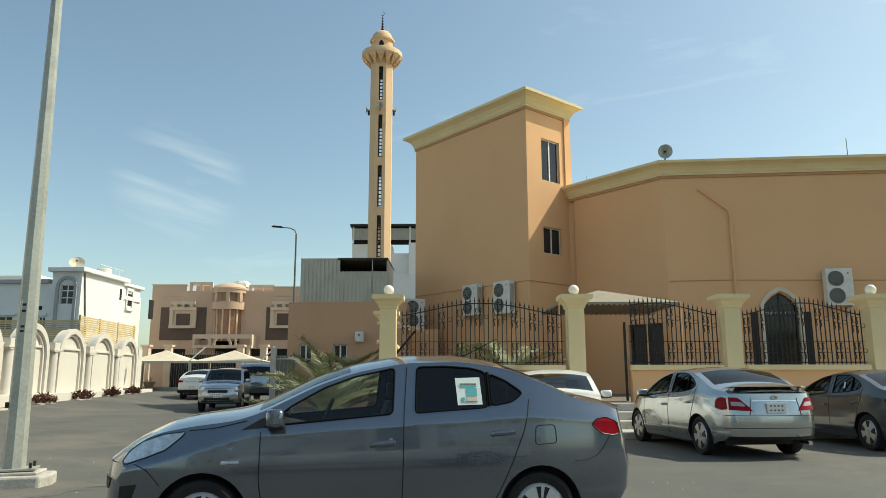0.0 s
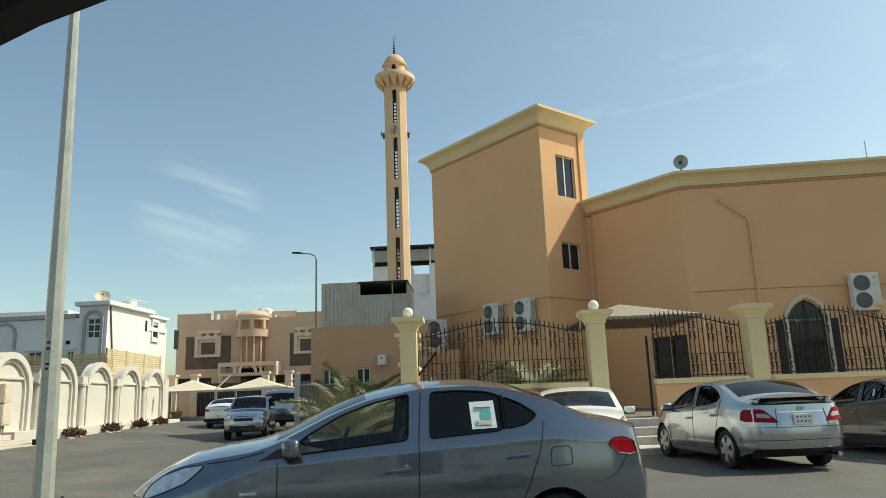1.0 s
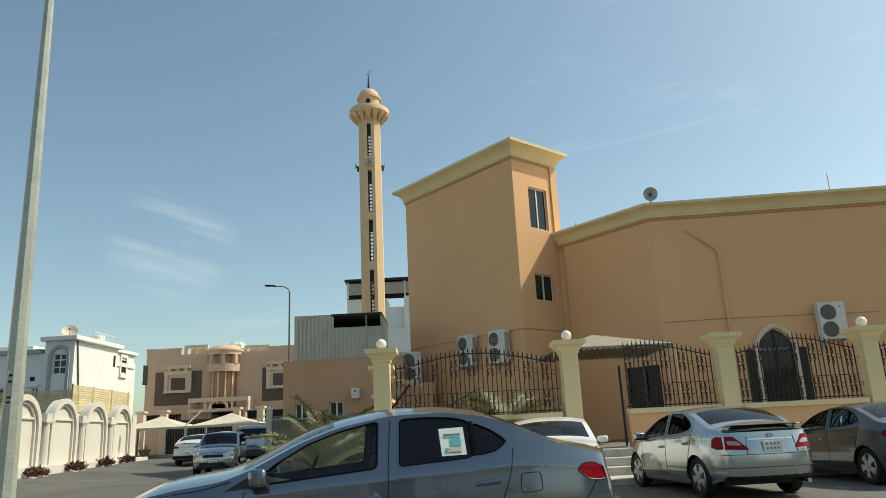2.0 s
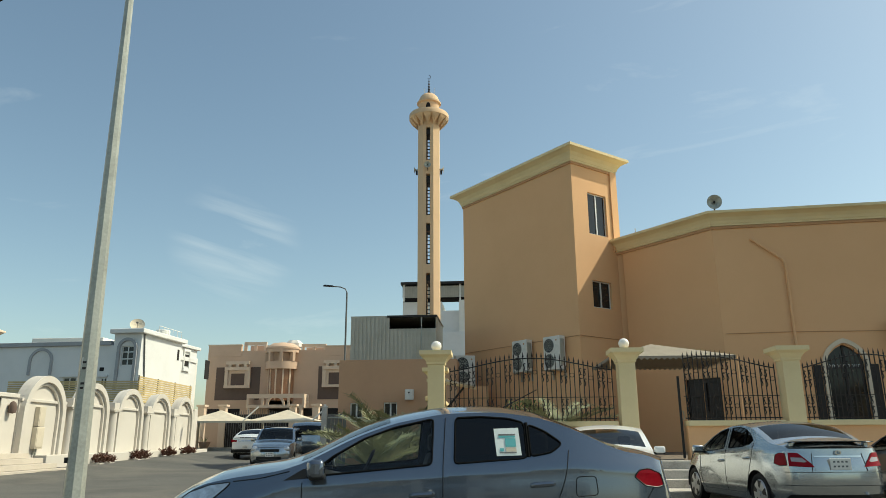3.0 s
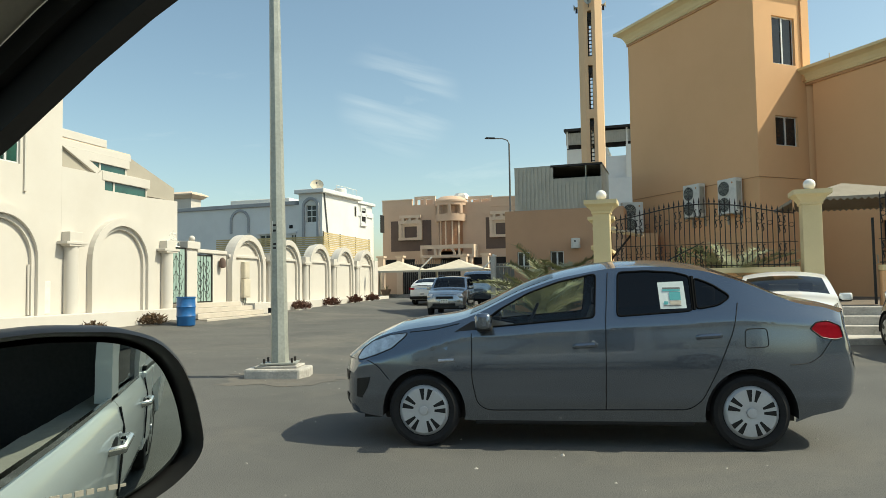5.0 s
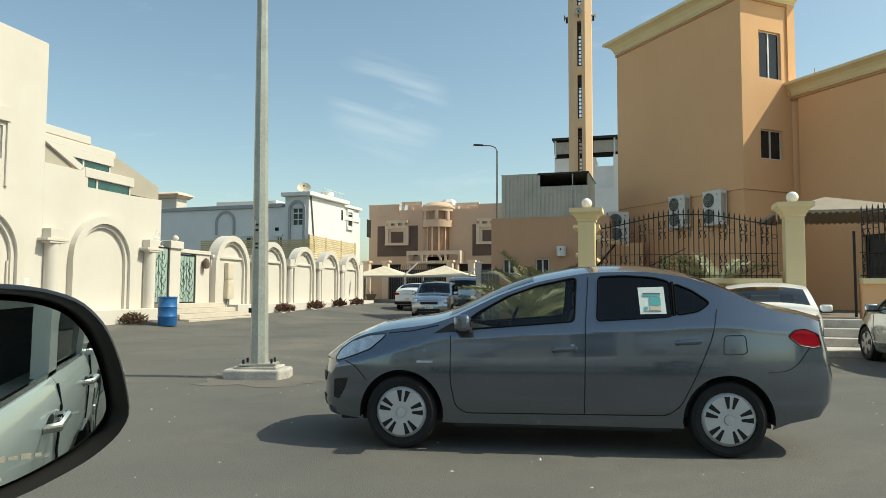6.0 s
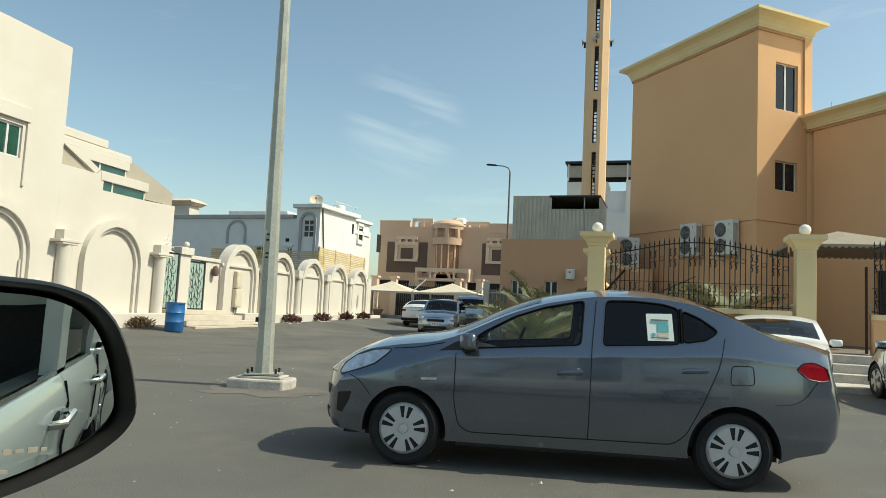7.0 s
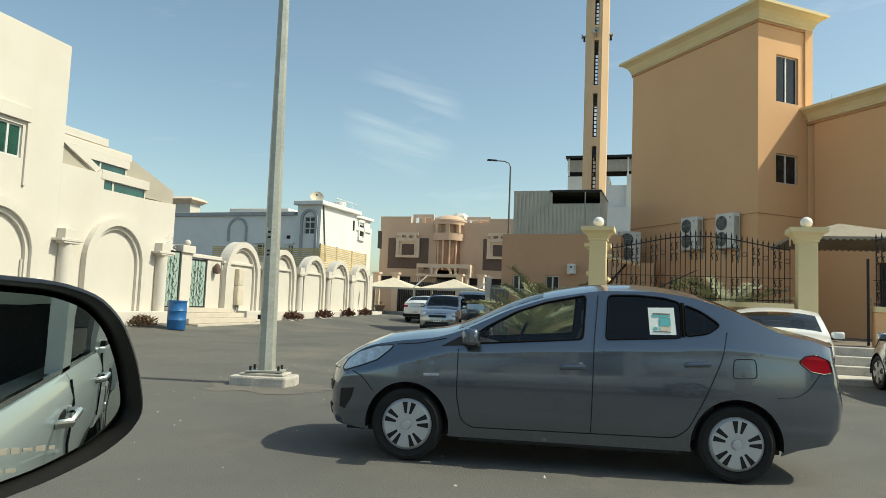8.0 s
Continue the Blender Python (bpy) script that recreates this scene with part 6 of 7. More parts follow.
    part("underbody", B().box(-0.55, wb + 0.38, -W * 0.68, W * 0.68, s["floor"] - 0.02, s["floor"] + 0.38), PLASTIC, e)
    part("cabin_lining", B().box(0.45, wb - 0.15, -W * 0.86, W * 0.86, s["floor"] + 0.08, s["floor"] + 0.55), SEAT, e)
    zs = lerp_table(s["belt"], 1.2)
    for x0, y0 in ((1.25, -0.38), (1.25, 0.38), (2.1, -0.4), (2.1, 0.4)):
        seat = B().prism([(x0, zs - 0.5), (x0 + 0.16, zs - 0.5), (x0 + 0.28, zs + 0.1), (x0 + 0.2, zs + 0.12)], y0 - 0.23, y0 + 0.23)
        seat.box(x0 + 0.2, x0 + 0.28, y0 - 0.12, y0 + 0.12, zs + 0.13, zs + 0.28)
        part("seat", seat, SEAT, e, bevel=0.03)
    part("dashboard", B().prism([(0.3, zs - 0.4), (0.75, zs - 0.4), (0.72, zs - 0.08), (0.42, zs - 0.02)], -W * 0.8, W * 0.8), PLASTIC, e, bevel=0.03)
    sw = B().lathe([(0.17, 0.0), (0.185, 0.012), (0.2, 0.0), (0.185, -0.012), (0.17, 0.0)], 24).box(-0.18, 0.18, -0.02, 0.02, -0.01, 0.01)
    part("steering_wheel", sw, PLASTIC, e, smooth=True).matrix_local = pose(0.86, -0.36, zs - 0.02, 0, -65, 0)
    for x in (0, wb):
        for sign in (-1, 1):
            wheel(e, x, W - 0.045, wr, sign, cover or COVER)
            well = B()
            arc = [(x + ra * math.cos(q), wr + ra * math.sin(q)) for q in [-0.12 + (math.pi + 0.24) * i / 20 for i in range(21)]]
            well.add([(u, sign * (W - 0.04), v) for u, v in arc] + [(u, sign * (W - 0.28), v) for u, v in arc] + [(x, sign * (W - 0.28), wr)], [(i, i + 1, i + 22, i + 21) for i in range(20)] + [(21 + i, 22 + i, 42) for i in range(20)])
            part("wheel_well", well, VOID, e, "dark wheel well")
    if mirrors:
        for sign in (-1, 1):
            mx, mz = s["windows"][0][0][0] + 0.1, s["windows"][0][0][1] + 0.07
            y0 = sh.y(mx, mz)
            mr = part("wing_mirror", B().slab([(-0.075, -0.09), (-0.03, -0.105), (0.05, -0.105), (0.05, 0.1), (-0.045, 0.1), (-0.08, 0.05)], -0.062, 0.068), paint, e, bevel=0.03, smooth=True)
            mr.matrix_local = pose(mx, sign * (y0 + 0.13), mz) 
            part("mirror_foot", B().box(mx - 0.05, mx + 0.03, min(sign * (y0 - 0.02), sign * (y0 + 0.08)), max(sign * (y0 - 0.02), sign * (y0 + 0.08)), mz - 0.07, mz - 0.03), PLASTIC, e, bevel=0.01)
            part("mirror_cup", B().box(-0.06, 0.058, -0.095, 0.09, -0.075, -0.035), PLASTIC, mr, bevel=0.015)
    if extras:
        # door shut lines, handles and sills
        for sign in (-1, 1):
            zf = s["floor"]
            w0, w1 = s["windows"][0], s["windows"][1]
            xb = (w0[-3][0] + w1[0][0]) / 2 if s is not SUV else 1.65
            for pts_ in ([(xb + 0.02, top_at(top, xb) - 0.03), (xb - 0.015, lerp_table(s["belt"], xb)), (xb - 0.03, zf + 0.1)],
                         [(w0[0][0] - 0.02, w0[0][1] - 0.03), (w0[0][0] - 0.02, zf + 0.33), (w0[0][0] + 0.02, zf + 0.14), (w0[0][0] + 0.1, zf + 0.085), (wb - 0.46, zf + 0.1), (wb - 0.36, zf + 0.18), (wb - 0.24, zf + 0.42), (wb - 0.12, zf + 0.7), (wb - 0.07, zf + 0.92)]):
                ln = B()
                side_strip(ln, sh, dense(rounded_line(pts_), 0.05, False), sign, 0.0005, 0.0045)
                part("shut_line", ln, PLASTIC, me)
            for hx, hz in ((xb - 0.18, lerp_table(s["belt"], xb) - 0.19), (wb - 0.3, lerp_table(s["belt"], wb) - 0.175)):
                y0 = sh.y(hx, hz)
                hb = B().tube([(hx - 0.085, sign * (y0 - 0.005), hz - 0.008), (hx - 0.07, sign * (y0 + 0.022), hz), (hx + 0.07, sign * (y0 + 0.024), hz + 0.008), (hx + 0.085, sign * (y0 - 0.005), hz + 0.006)], 0.021, 8)
                part("door_handle", hb, paint, e, smooth=True)
                cup = part("handle_cup", B().ball((0, 0, 0), 0.075, 16, 8), PLASTIC, e, smooth=True)
                cup.matrix_local = pose(hx, sign * (y0 - 0.012), hz - 0.012) @ Matrix.Diagonal((1.0, 0.2, 0.4, 1))
            part("sill", B().box(0.42, wb - 0.42, min(sign * W * 0.86, sign * W * 0.925), max(sign * W * 0.86, sign * W * 0.925), zf - 0.03, zf + 0.03), PLASTIC, e, bevel=0.01)
    return e, sh, me


def end_patch(sh, poly, out=0.006, bulge=TAIL, key="rear"):
    """A patch lying on the tail (or nose) of a car, from a polygon of (y, z)."""
    line = sorted((z, x) for x, z in sh.s[key])
    sg = 1 if key == "rear" else -1

    def at(y, z):
        x = lerp_table(line, z)
        v = max(-1.0, min(1.0, y / sh.y(x, z)))
        return (x + sg * (bulge * (1 - abs(v) ** ROUND) + out), y, z)
    ys, zs = [p[0] for p in poly], [p[1] for p in poly]
    pts = [Vector(p) for p in dense(poly, 0.04)]
    k = len(pts)
    edges = [(i, (i + 1) % k) for i in range(k)]
    y = min(ys)
    while y < max(ys):
        z = min(zs)
        while z < max(zs):
            if inside((y, z), poly):
                pts.append(Vector((y, z)))
            z += 0.04
        y += 0.05
    vs, _, fs, *_ = geometry.delaunay_2d_cdt(pts, edges, [], 1, 1e-4)
    return B().add([at(v.x, v.y) for v in vs], [tuple(f) for f in fs])


def end_line(sh, pts, r=0.005, bulge=TAIL, key="rear"):
    line = sorted((z, x) for x, z in sh.s[key])
    sg = 1 if key == "rear" else -1
    out = []
    for y, z in dense(pts, 0.05, False):
        x = lerp_table(line, z)
        v = max(-1.0, min(1.0, y / sh.y(x, z)))
        out.append((x + sg * (bulge * (1 - abs(v) ** ROUND) + 0.001), y, z))
    return B().tube(out, r, 5)


def top_at(top, x):
    return lerp_table(top, x)


def rounded_line(pts, r=0.05):
    out = [pts[0]]
    for p, q, s in zip(pts, pts[1:], pts[2:]):
        p, q, s = Vector(p), Vector(q), Vector(s)
        a = q + (p - q).normalized() * min(r, (p - q).length * 0.45)
        c = q + (s - q).normalized() * min(r, (s - q).length * 0.45)
        out += [tuple(a.lerp(q, u).lerp(q.lerp(c, u), u)) for u in (0, 0.33, 0.67, 1)]
    return out + [pts[-1]]


def plate(parent, x, z, turn, w=0.32, h=0.16):
    """A white number plate whose characters are plain bars."""
    p = part("number_plate", B().box(-w / 2, w / 2, -0.008, 0.008, -h / 2, h / 2), WHITEP, parent, "white plate with dark bars", bevel=0.004)
    p.matrix_local = pose(x, 0, z, 0, 0, turn)
    for i in range(4):
        for zz in (-0.035, 0.035):
            part("bar", B().box(-0.12 + i * 0.065, -0.085 + i * 0.065, -0.0095, -0.008, zz - 0.013, zz + 0.013), GALVD, p)


# grey saloon in the foreground
hx, hy, hd = -1.809, 5.51, 9.18
GW = 0.835
off = Vector((-math.sin(radians(hd)), math.cos(radians(hd)), 0)) * (GW - 0.05)
grey, gsh, gbody = car(pose(hx + off.x, hy + off.y, 0, 0, 0, hd), SEDAN, PAINT_GREY, "grey metallic saloon with silver wheel covers, parked on the asphalt", (GLASS_CLEAR, GLASS_TINT, GLASS_CLEAR))
zst = 1.2
stk = B()
st_pts = [(1.9, 1.095), (2.1, 1.1), (2.09, 1.312), (1.89, 1.305)]
stk.add([(x, -(gsh.y(x, z) - 0.002), z) for x, z in st_pts], [(0, 1, 2, 3)])
sticker = part("window_sheet", stk, PAPER, grey, "pale paper sheet behind the rear window")
for x0, x1, z0, z1, mm in ((1.925, 2.06, 1.252, 1.264, GALVD), (1.925, 2.06, 1.235, 1.25, TEAL), (1.975, 2.06, 1.165, 1.23, TEAL), (1.925, 2.06, 1.116, 1.124, GALVD), (1.93, 1.96, 1.13, 1.155, TEAL), (1.975, 2.06, 1.128, 1.16, TENT)):
    bb = B().add([(x, -(gsh.y(x, z) + 0.001), z) for x, z in ((x0, z0), (x1, z0), (x1, z1), (x0, z1))], [(0, 1, 2, 3)])
    part("print_bar", bb, mm, sticker)
fl = B()
side_strip(fl, gsh, dense(rounded([(2.51, 0.79), (2.52, 0.935), (2.68, 0.94), (2.69, 0.8)], 0.03), 0.03) + [rounded([(2.51, 0.79), (2.52, 0.935), (2.68, 0.94), (2.69, 0.8)], 0.03)[0]], -1, 0.0005, 0.004)
part("fuel_flap_line", fl, PLASTIC, gbody)
for pts_ in ([(2.84, 0.66), (2.99, 0.67), (3.08, 0.72), (3.18, 0.85)], [(-0.5, 0.69), (-0.4, 0.65), (-0.3, 0.54)], [(0.3, 0.995), (0.08, 0.945), (-0.12, 0.925)]):
    ln = B()
    side_strip(ln, gsh, dense(rounded_line(pts_), 0.04, False), -1, 0.0005, 0.004)
    part("shut_line", ln, PLASTIC, gbody)
part("corner_panel", B().add([(x, -(gsh.y(x, z) + 0.003), z) for x, z in ((0.26, 0.93), (0.44, 0.945), (0.5, 1.03), (0.4, 1.01))], [(0, 1, 2, 3)]), PLASTIC, grey)
part("side_repeater", B().tube([(0.13, -(gsh.y(0.13, 0.7) + 0.004), 0.7), (0.26, -(gsh.y(0.26, 0.705) + 0.004), 0.705)], 0.013, 8), LAMPC, grey, smooth=True)
part("lock_barrel", B().cyl((1.37, -gsh.y(1.37, 0.84) + 0.005, 0.84), (1.37, -gsh.y(1.37, 0.84) - 0.006, 0.84), 0.016, n=14), CHROME, grey)
part("fog_lamp_recess", B().add([(x, -(gsh.y(x, z) + 0.003), z) for x, z in ((-0.6, 0.53), (-0.47, 0.55), (-0.5, 0.46), (-0.55, 0.37), (-0.605, 0.38))], [(0, 1, 2, 3, 4)]), PLASTIC, grey)
part("aerial", B().cyl((2.1, 0.0, 1.5), (2.42, 0.0, 1.66), 0.006, 0.004, 6), PLASTIC, grey)
part("wiper", B().tube([(0.2, -0.3, 1.05), (0.32, -0.02, 1.085), (0.42, 0.25, 1.13)], 0.012, 5), PLASTIC, grey)
plate(grey, -0.795, 0.42, -90)
part("grille", end_patch(gsh, [(-0.5, 0.5), (0.5, 0.5), (0.55, 0.58), (-0.55, 0.58)], 0.004, NOSE, "front"), PLASTIC, grey)
part("lower_grille", end_patch(gsh, [(-0.45, 0.28), (0.45, 0.28), (0.5, 0.38), (-0.5, 0.38)], 0.004, NOSE, "front"), PLASTIC, grey)

# silver saloon with a boot spoiler
CAMRY = scaled_spec(SEDAN, 2.72 / 2.55, 1.0, width=0.9, wheel=0.325)
CAMRY["tail"] = tuple((x, z) for x, z in ((3.24, 0.82), (3.26, 0.95), (3.34, 0.985), (3.46, 0.98), (3.5, 0.8), (3.36, 0.79)))
ALLOY = mat("alloy_wheel", (0.5, 0.5, 0.5), 0.3, 0.7, vary=0.06, bump=0.0)
silver, ssh, sbody = car(pose(5.05, 15.45, 0, 0, 0, -83.9), CAMRY, PAINT_SILVER, "silver saloon with a boot spoiler and alloy wheels, parked", (GLASS_MID, GLASS_TINT, GLASS_MID), ALLOY)
for sign in (-1, 1):
    lens = [(sign * y, z) for y, z in ((0.74, 0.79), (0.4, 0.775), (0.44, 0.83), (0.53, 0.92), (0.6, 0.985), (0.72, 0.99))]
    tl = part("tail_lamp", end_patch(ssh, lens, 0.012), LAMPR, silver, "red tail lamp with a clear band", smooth=True)
    part("reversing_band", end_patch(ssh, [(sign * y, z) for y, z in ((0.7, 0.86), (0.53, 0.845), (0.5, 0.86), (0.56, 0.915), (0.7, 0.92))], 0.016), LAMPO, tl, smooth=True)
part("spoiler", B().prism([(3.33, 1.135), (3.52, 1.15), (3.56, 1.162), (3.38, 1.156)], -0.68, 0.68).box(3.36, 3.44, -0.64, -0.58, 1.06, 1.14).box(3.36, 3.44, 0.58, 0.64, 1.06, 1.14), PAINT_SILVER, silver, "silver boot spoiler", bevel=0.01, weld=True)
part("plate_recess", end_patch(ssh, [(-0.4, 0.72), (0.4, 0.72), (0.36, 0.92), (-0.36, 0.92)], 0.004), PAINT_SILVER, silver, smooth=True)
plate(silver, 3.692, 0.82, 90, 0.33, 0.17)
part("chrome_strip", end_patch(ssh, [(-0.38, 0.925), (0.38, 0.925), (0.38, 0.945), (-0.38, 0.945)], 0.012), CHROME, silver)
part("badge", B().lathe([(0.03, 0), (0.05, 0), (0.05, 0.012), (0.03, 0.012)], 16, (0, 0, 0), 0.7), CHROME, silver).matrix_local = pose(3.655, 0, 0.99, 90, 0, 90)
part("exhaust", B().cyl((3.5, 0.5, 0.27), (3.75, 0.5, 0.27), 0.035, n=12), CHROME, silver)
for pts_ in ([(-0.82, 0.7), (-0.4, 0.7), (0.4, 0.7), (0.82, 0.7)], [(-0.44, 0.71), (-0.4, 0.98)], [(0.44, 0.71), (0.4, 0.98)], [(-0.85, 0.5), (0.85, 0.5)]):
    part("shut_line", end_line(ssh, pts_, 0.005), PLASTIC, sbody)
part("bumper_valance", end_patch(ssh, [(-0.8, 0.31), (0.8, 0.31), (0.75, 0.36), (-0.75, 0.36)], 0.004), PLASTIC, silver)

# dark grey saloon beside it
DARKCAR = scaled_spec(SEDAN, 2.7 / 2.55, 0.97, width=0.9, wheel=0.32)
dark, dsh, _ = car(pose(8.62, 16.0, 0, 0, 0, -89), DARKCAR, PAINT_DARK, "dark grey saloon with alloy wheels, parked beside the silver car", (GLASS_MID, GLASS_TINT, GLASS_MID), ALLOY)
wst = B().add([(x, -(dsh.y(x, z) + 0.002), z) for x, z in ((2.0, 1.1), (2.06, 1.1), (2.06, 1.22), (2.0, 1.22))], [(0, 1, 2, 3)])
part("window_sticker", wst, PAPER, dark, "small white window sticker")
# white saloon nosed towards the street
white, vsh, _ = car(pose(2.18, 13.6, 0, 0, 0, 82), scaled_spec(SEDAN, 2.7 / 2.55, 0.99, width=0.9, wheel=0.32), PAINT_WHITE, "white saloon with its nose to the street, parked before the fence", (GLASS_MID, GLASS_TINT, GLASS_MID), ALLOY)
part("grille", B().box(-0.84, -0.7, -0.42, 0.42, 0.34, 0.5), PLASTIC, white, bevel=0.02)
# white saloon further up the street
taurus, tsh, _ = car(pose(-12.45, 41.3, rise(40), 0.5, 0, -92), scaled_spec(SEDAN, 2.85 / 2.55, 1.03, width=0.95, wheel=0.34), PAINT_WHITE, "white saloon standing further up the street", (GLASS_MID, GLASS_TINT, GLASS_MID), ALLOY)
for sign in (-1, 1):
    part("tail_lamp", end_patch(tsh, [(sign * y, z) for y, z in ((0.86, 0.86), (0.5, 0.87), (0.48, 0.96), (0.86, 1.0))], 0.01), LAMPR, taurus, smooth=True)
part("bumper_valance", end_patch(tsh, [(-0.84, 0.33), (0.84, 0.33), (0.8, 0.5), (-0.8, 0.5)], 0.006), PLASTIC, taurus, "black lower bumper")
part("chrome_strip", end_patch(tsh, [(-0.45, 0.9), (0.45, 0.9), (0.45, 0.94), (-0.45, 0.94)], 0.008), CHROME, taurus)
plate(taurus, 3.885, 0.62, 90)
# small silver off-roader facing the street, and a larger one behind it
suv, ush, _ = car(pose(-8.5, 28.7, rise(28), 0, 0, 98), SUV, PAINT_SILVER, "small silver off-roader with roof rails, facing down the street", (GLASS_TINT, GLASS_TINT, GLASS_MID), ALLOY)
part("grille", B().box(-0.96, -0.85, -0.36, 0.36, 0.74, 0.84), PLASTIC, suv, bevel=0.02)
part("lower_grille", B().box(-0.95, -0.85, -0.45, 0.5, 0.46, 0.56), PLASTIC, suv, bevel=0.02)
part("bumper_bar", B().box(-0.93, -0.8, -0.6, 0.6, 0.38, 0.44), PLASTIC, suv, bevel=0.02)
plate(suv, -0.955, 0.64, -90)
for sign in (-1, 1):
    part("roof_rail", B().tube([(1.2, sign * 0.6, 1.66), (1.35, sign * 0.6, 1.73), (2.7, sign * 0.6, 1.74), (2.85, sign * 0.6, 1.67)], 0.02, 6), PLASTIC, suv, smooth=True)
    part("headlamp", B().ball((0, 0, 0), 0.14, 16, 8), LAMPC, suv, smooth=True).matrix_local = pose(-0.76, sign * 0.6, 0.84) @ Matrix.Diagonal((0.6, 1.1, 0.8, 1))
big, bsh, _ = car(pose(-8.35, 37.2, rise(36), 0, 0, -91), scaled_spec(SUV, 1.08, 1.1, width=0.95, wheel=0.38), PAINT_SILVER, "large pale off-roader parked behind the small one", (GLASS_TINT, GLASS_TINT, GLASS_TINT), ALLOY)
part("tail_lamp", B().box(3.6, 3.68, -0.86, -0.68, 0.95, 1.2), LAMPR, big, bevel=0.01)
part("tail_lamp", B().box(3.6, 3.68, 0.68, 0.86, 0.95, 1.2), LAMPR, big, bevel=0.01)


# ---------------------------------------------------------------- the car from which the street is seen
TRIM = mat("grey_headlining", (0.34, 0.32, 0.27), 0.9, vary=0.08, scale=6)
MIRROR = mat("mirror_glass", (0.5, 0.57, 0.56), 0.0, 1.0, vary=0.0, bump=0.0)


def build_own_car():
    """White double-cab pickup: its right flank, front pillar and door mirror. x runs to its rear."""
    e = thing("pickup_truck", pose(0, 0, 0), "white double-cab pickup with a black door mirror", "car", "parked cars")
    y = 0.5
    # front pillar: rubber seal with the lining behind it
    line = [(-0.66, 1.19), (-0.52, 1.295), (-0.441, 1.35), (-0.36, 1.4), (-0.295, 1.444), (-0.25, 1.471), (-0.2, 1.497), (-0.1, 1.535), (0.05, 1.58), (0.3, 1.61), (0.7, 1.62), (1.2, 1.61), (1.6, 1.55), (1.9, 1.4)]
    def strip(a, c, y0, y1):
        def shifted(q):
            out = []
            for i, (x, z) in enumerate(line):
                p, r = line[max(i - 1, 0)], line[min(i + 1, len(line) - 1)]
                d = Vector((r[0] - p[0], r[1] - p[1])).normalized()
                out.append((x - d.y * q, z + d.x * q))
            return out
        return B().band(shifted(a), shifted(c), y0, y1)
    part("door_seal", strip(0.008, 0.034, 0.345, 0.362), PLASTIC, e)
    part("door_frame", strip(0.12, 0.16, 0.4, 0.42), PAINT_WHITE, e)
    part("pillar_lining", strip(0.03, 0.046, 0.335, 0.344), PLASTIC, e)
    part("pillar_trim", strip(0.046, 0.2, 0.3, 0.334), TRIM, e)
    part("headlining", B().box(-0.3, 1.9, -1.2, 0.24, 1.74, 1.78), TRIM, e)
    part("roof_panel", B().box(-0.4, 2.0, -1.3, 0.42, 1.785, 1.82), PAINT_WHITE, e)
    # flank below the windows
    prof = [(0.4, 1.0), (0.43, 0.96), (0.455, 0.88), (0.45, 0.75), (0.455, 0.6), (0.44, 0.5), (0.4, 0.42)]
    def flank(x0, x1, nm):
        b = B()
        k = len(prof)
        xs = [x0 + (x1 - x0) * i / 6 for i in range(7)]
        b.add([(x, yy, z) for x in xs for yy, z in prof], [(i * k + j, i * k + j + 1, (i + 1) * k + j + 1, (i + 1) * k + j) for i in range(6) for j in range(k - 1)])
        return part(nm, b, PAINT_WHITE, e, smooth=True)
    flank(-0.62, 0.62, "front_door")
    flank(0.626, 1.55, "rear_door")
    flank(-1.9, -0.626, "front_wing")
    bed = B()
    for x0, x1 in ((1.556, 2.0), (2.9, 3.6)):
        bed.box(x0, x1, 0.37, 0.45, 0.45, 1.02)
    bed.box(2.0, 2.9, 0.37, 0.45, 0.82, 1.02)
    part("load_bed_side", bed, PAINT_WHITE, e, bevel=0.02)
    part("bed_rail", B().box(1.6, 3.6, 0.36, 0.44, 1.023, 1.06), PLASTIC, e, bevel=0.01)
    part("door_lining", B().box(-0.6, 1.5, 0.24, 0.36, 0.5, 0.97), TRIM, e)
    # window band of the rear doors, and posts
    part("door_post", B().box(0.56, 0.7, 0.34, 0.41, 0.99, 1.66), PAINT_WHITE, e)
    part("rear_post", B().prism([(1.42, 0.99), (1.75, 0.99), (1.6, 1.6), (1.4, 1.62)], 0.33, 0.41), PAINT_WHITE, e)
    part("window_strip", B().box(-0.6, 1.45, 0.395, 0.41, 0.995, 1.012), CHROME, e)
    part("rear_door_glass", B().box(0.7, 1.45, 0.375, 0.38, 1.0, 1.62), GLASS_TINT, e)
    part("rear_seat_back", B().box(1.2, 1.4, -1.1, 0.3, 0.6, 1.3), SEAT, e, bevel=0.05)
    part("floor_pan", B().box(-1.6, 3.5, -1.25, 0.4, 0.38, 0.46), PLASTIC, e)
    part("far_flank", B().box(-1.9, 3.6, -1.36, -1.3, 0.42, 1.08), PAINT_WHITE, e, bevel=0.02)
    part("cab_back", B().box(1.62, 1.68, -1.28, 0.4, 0.46, 1.7), PAINT_WHITE, e)
    part("bonnet", B().box(-1.9, -0.75, -1.28, 0.42, 0.95, 1.05), PAINT_WHITE, e, bevel=0.05)
    for x0 in (0.36, 1.28):
        part("door_handle", B().tube([(x0, 0.45, 0.84), (x0 + 0.02, 0.5, 0.845), (x0 + 0.17, 0.5, 0.85), (x0 + 0.19, 0.45, 0.85)], 0.018, 8), CHROME, e, "chrome door handle", smooth=True)
        cup = part("handle_cup", B().ball((0, 0, 0), 0.08, 14, 8), PLASTIC, e, smooth=True)
        cup.matrix_local = pose(x0 + 0.09, 0.448, 0.84) @ Matrix.Diagonal((1, 0.15, 0.5, 1))
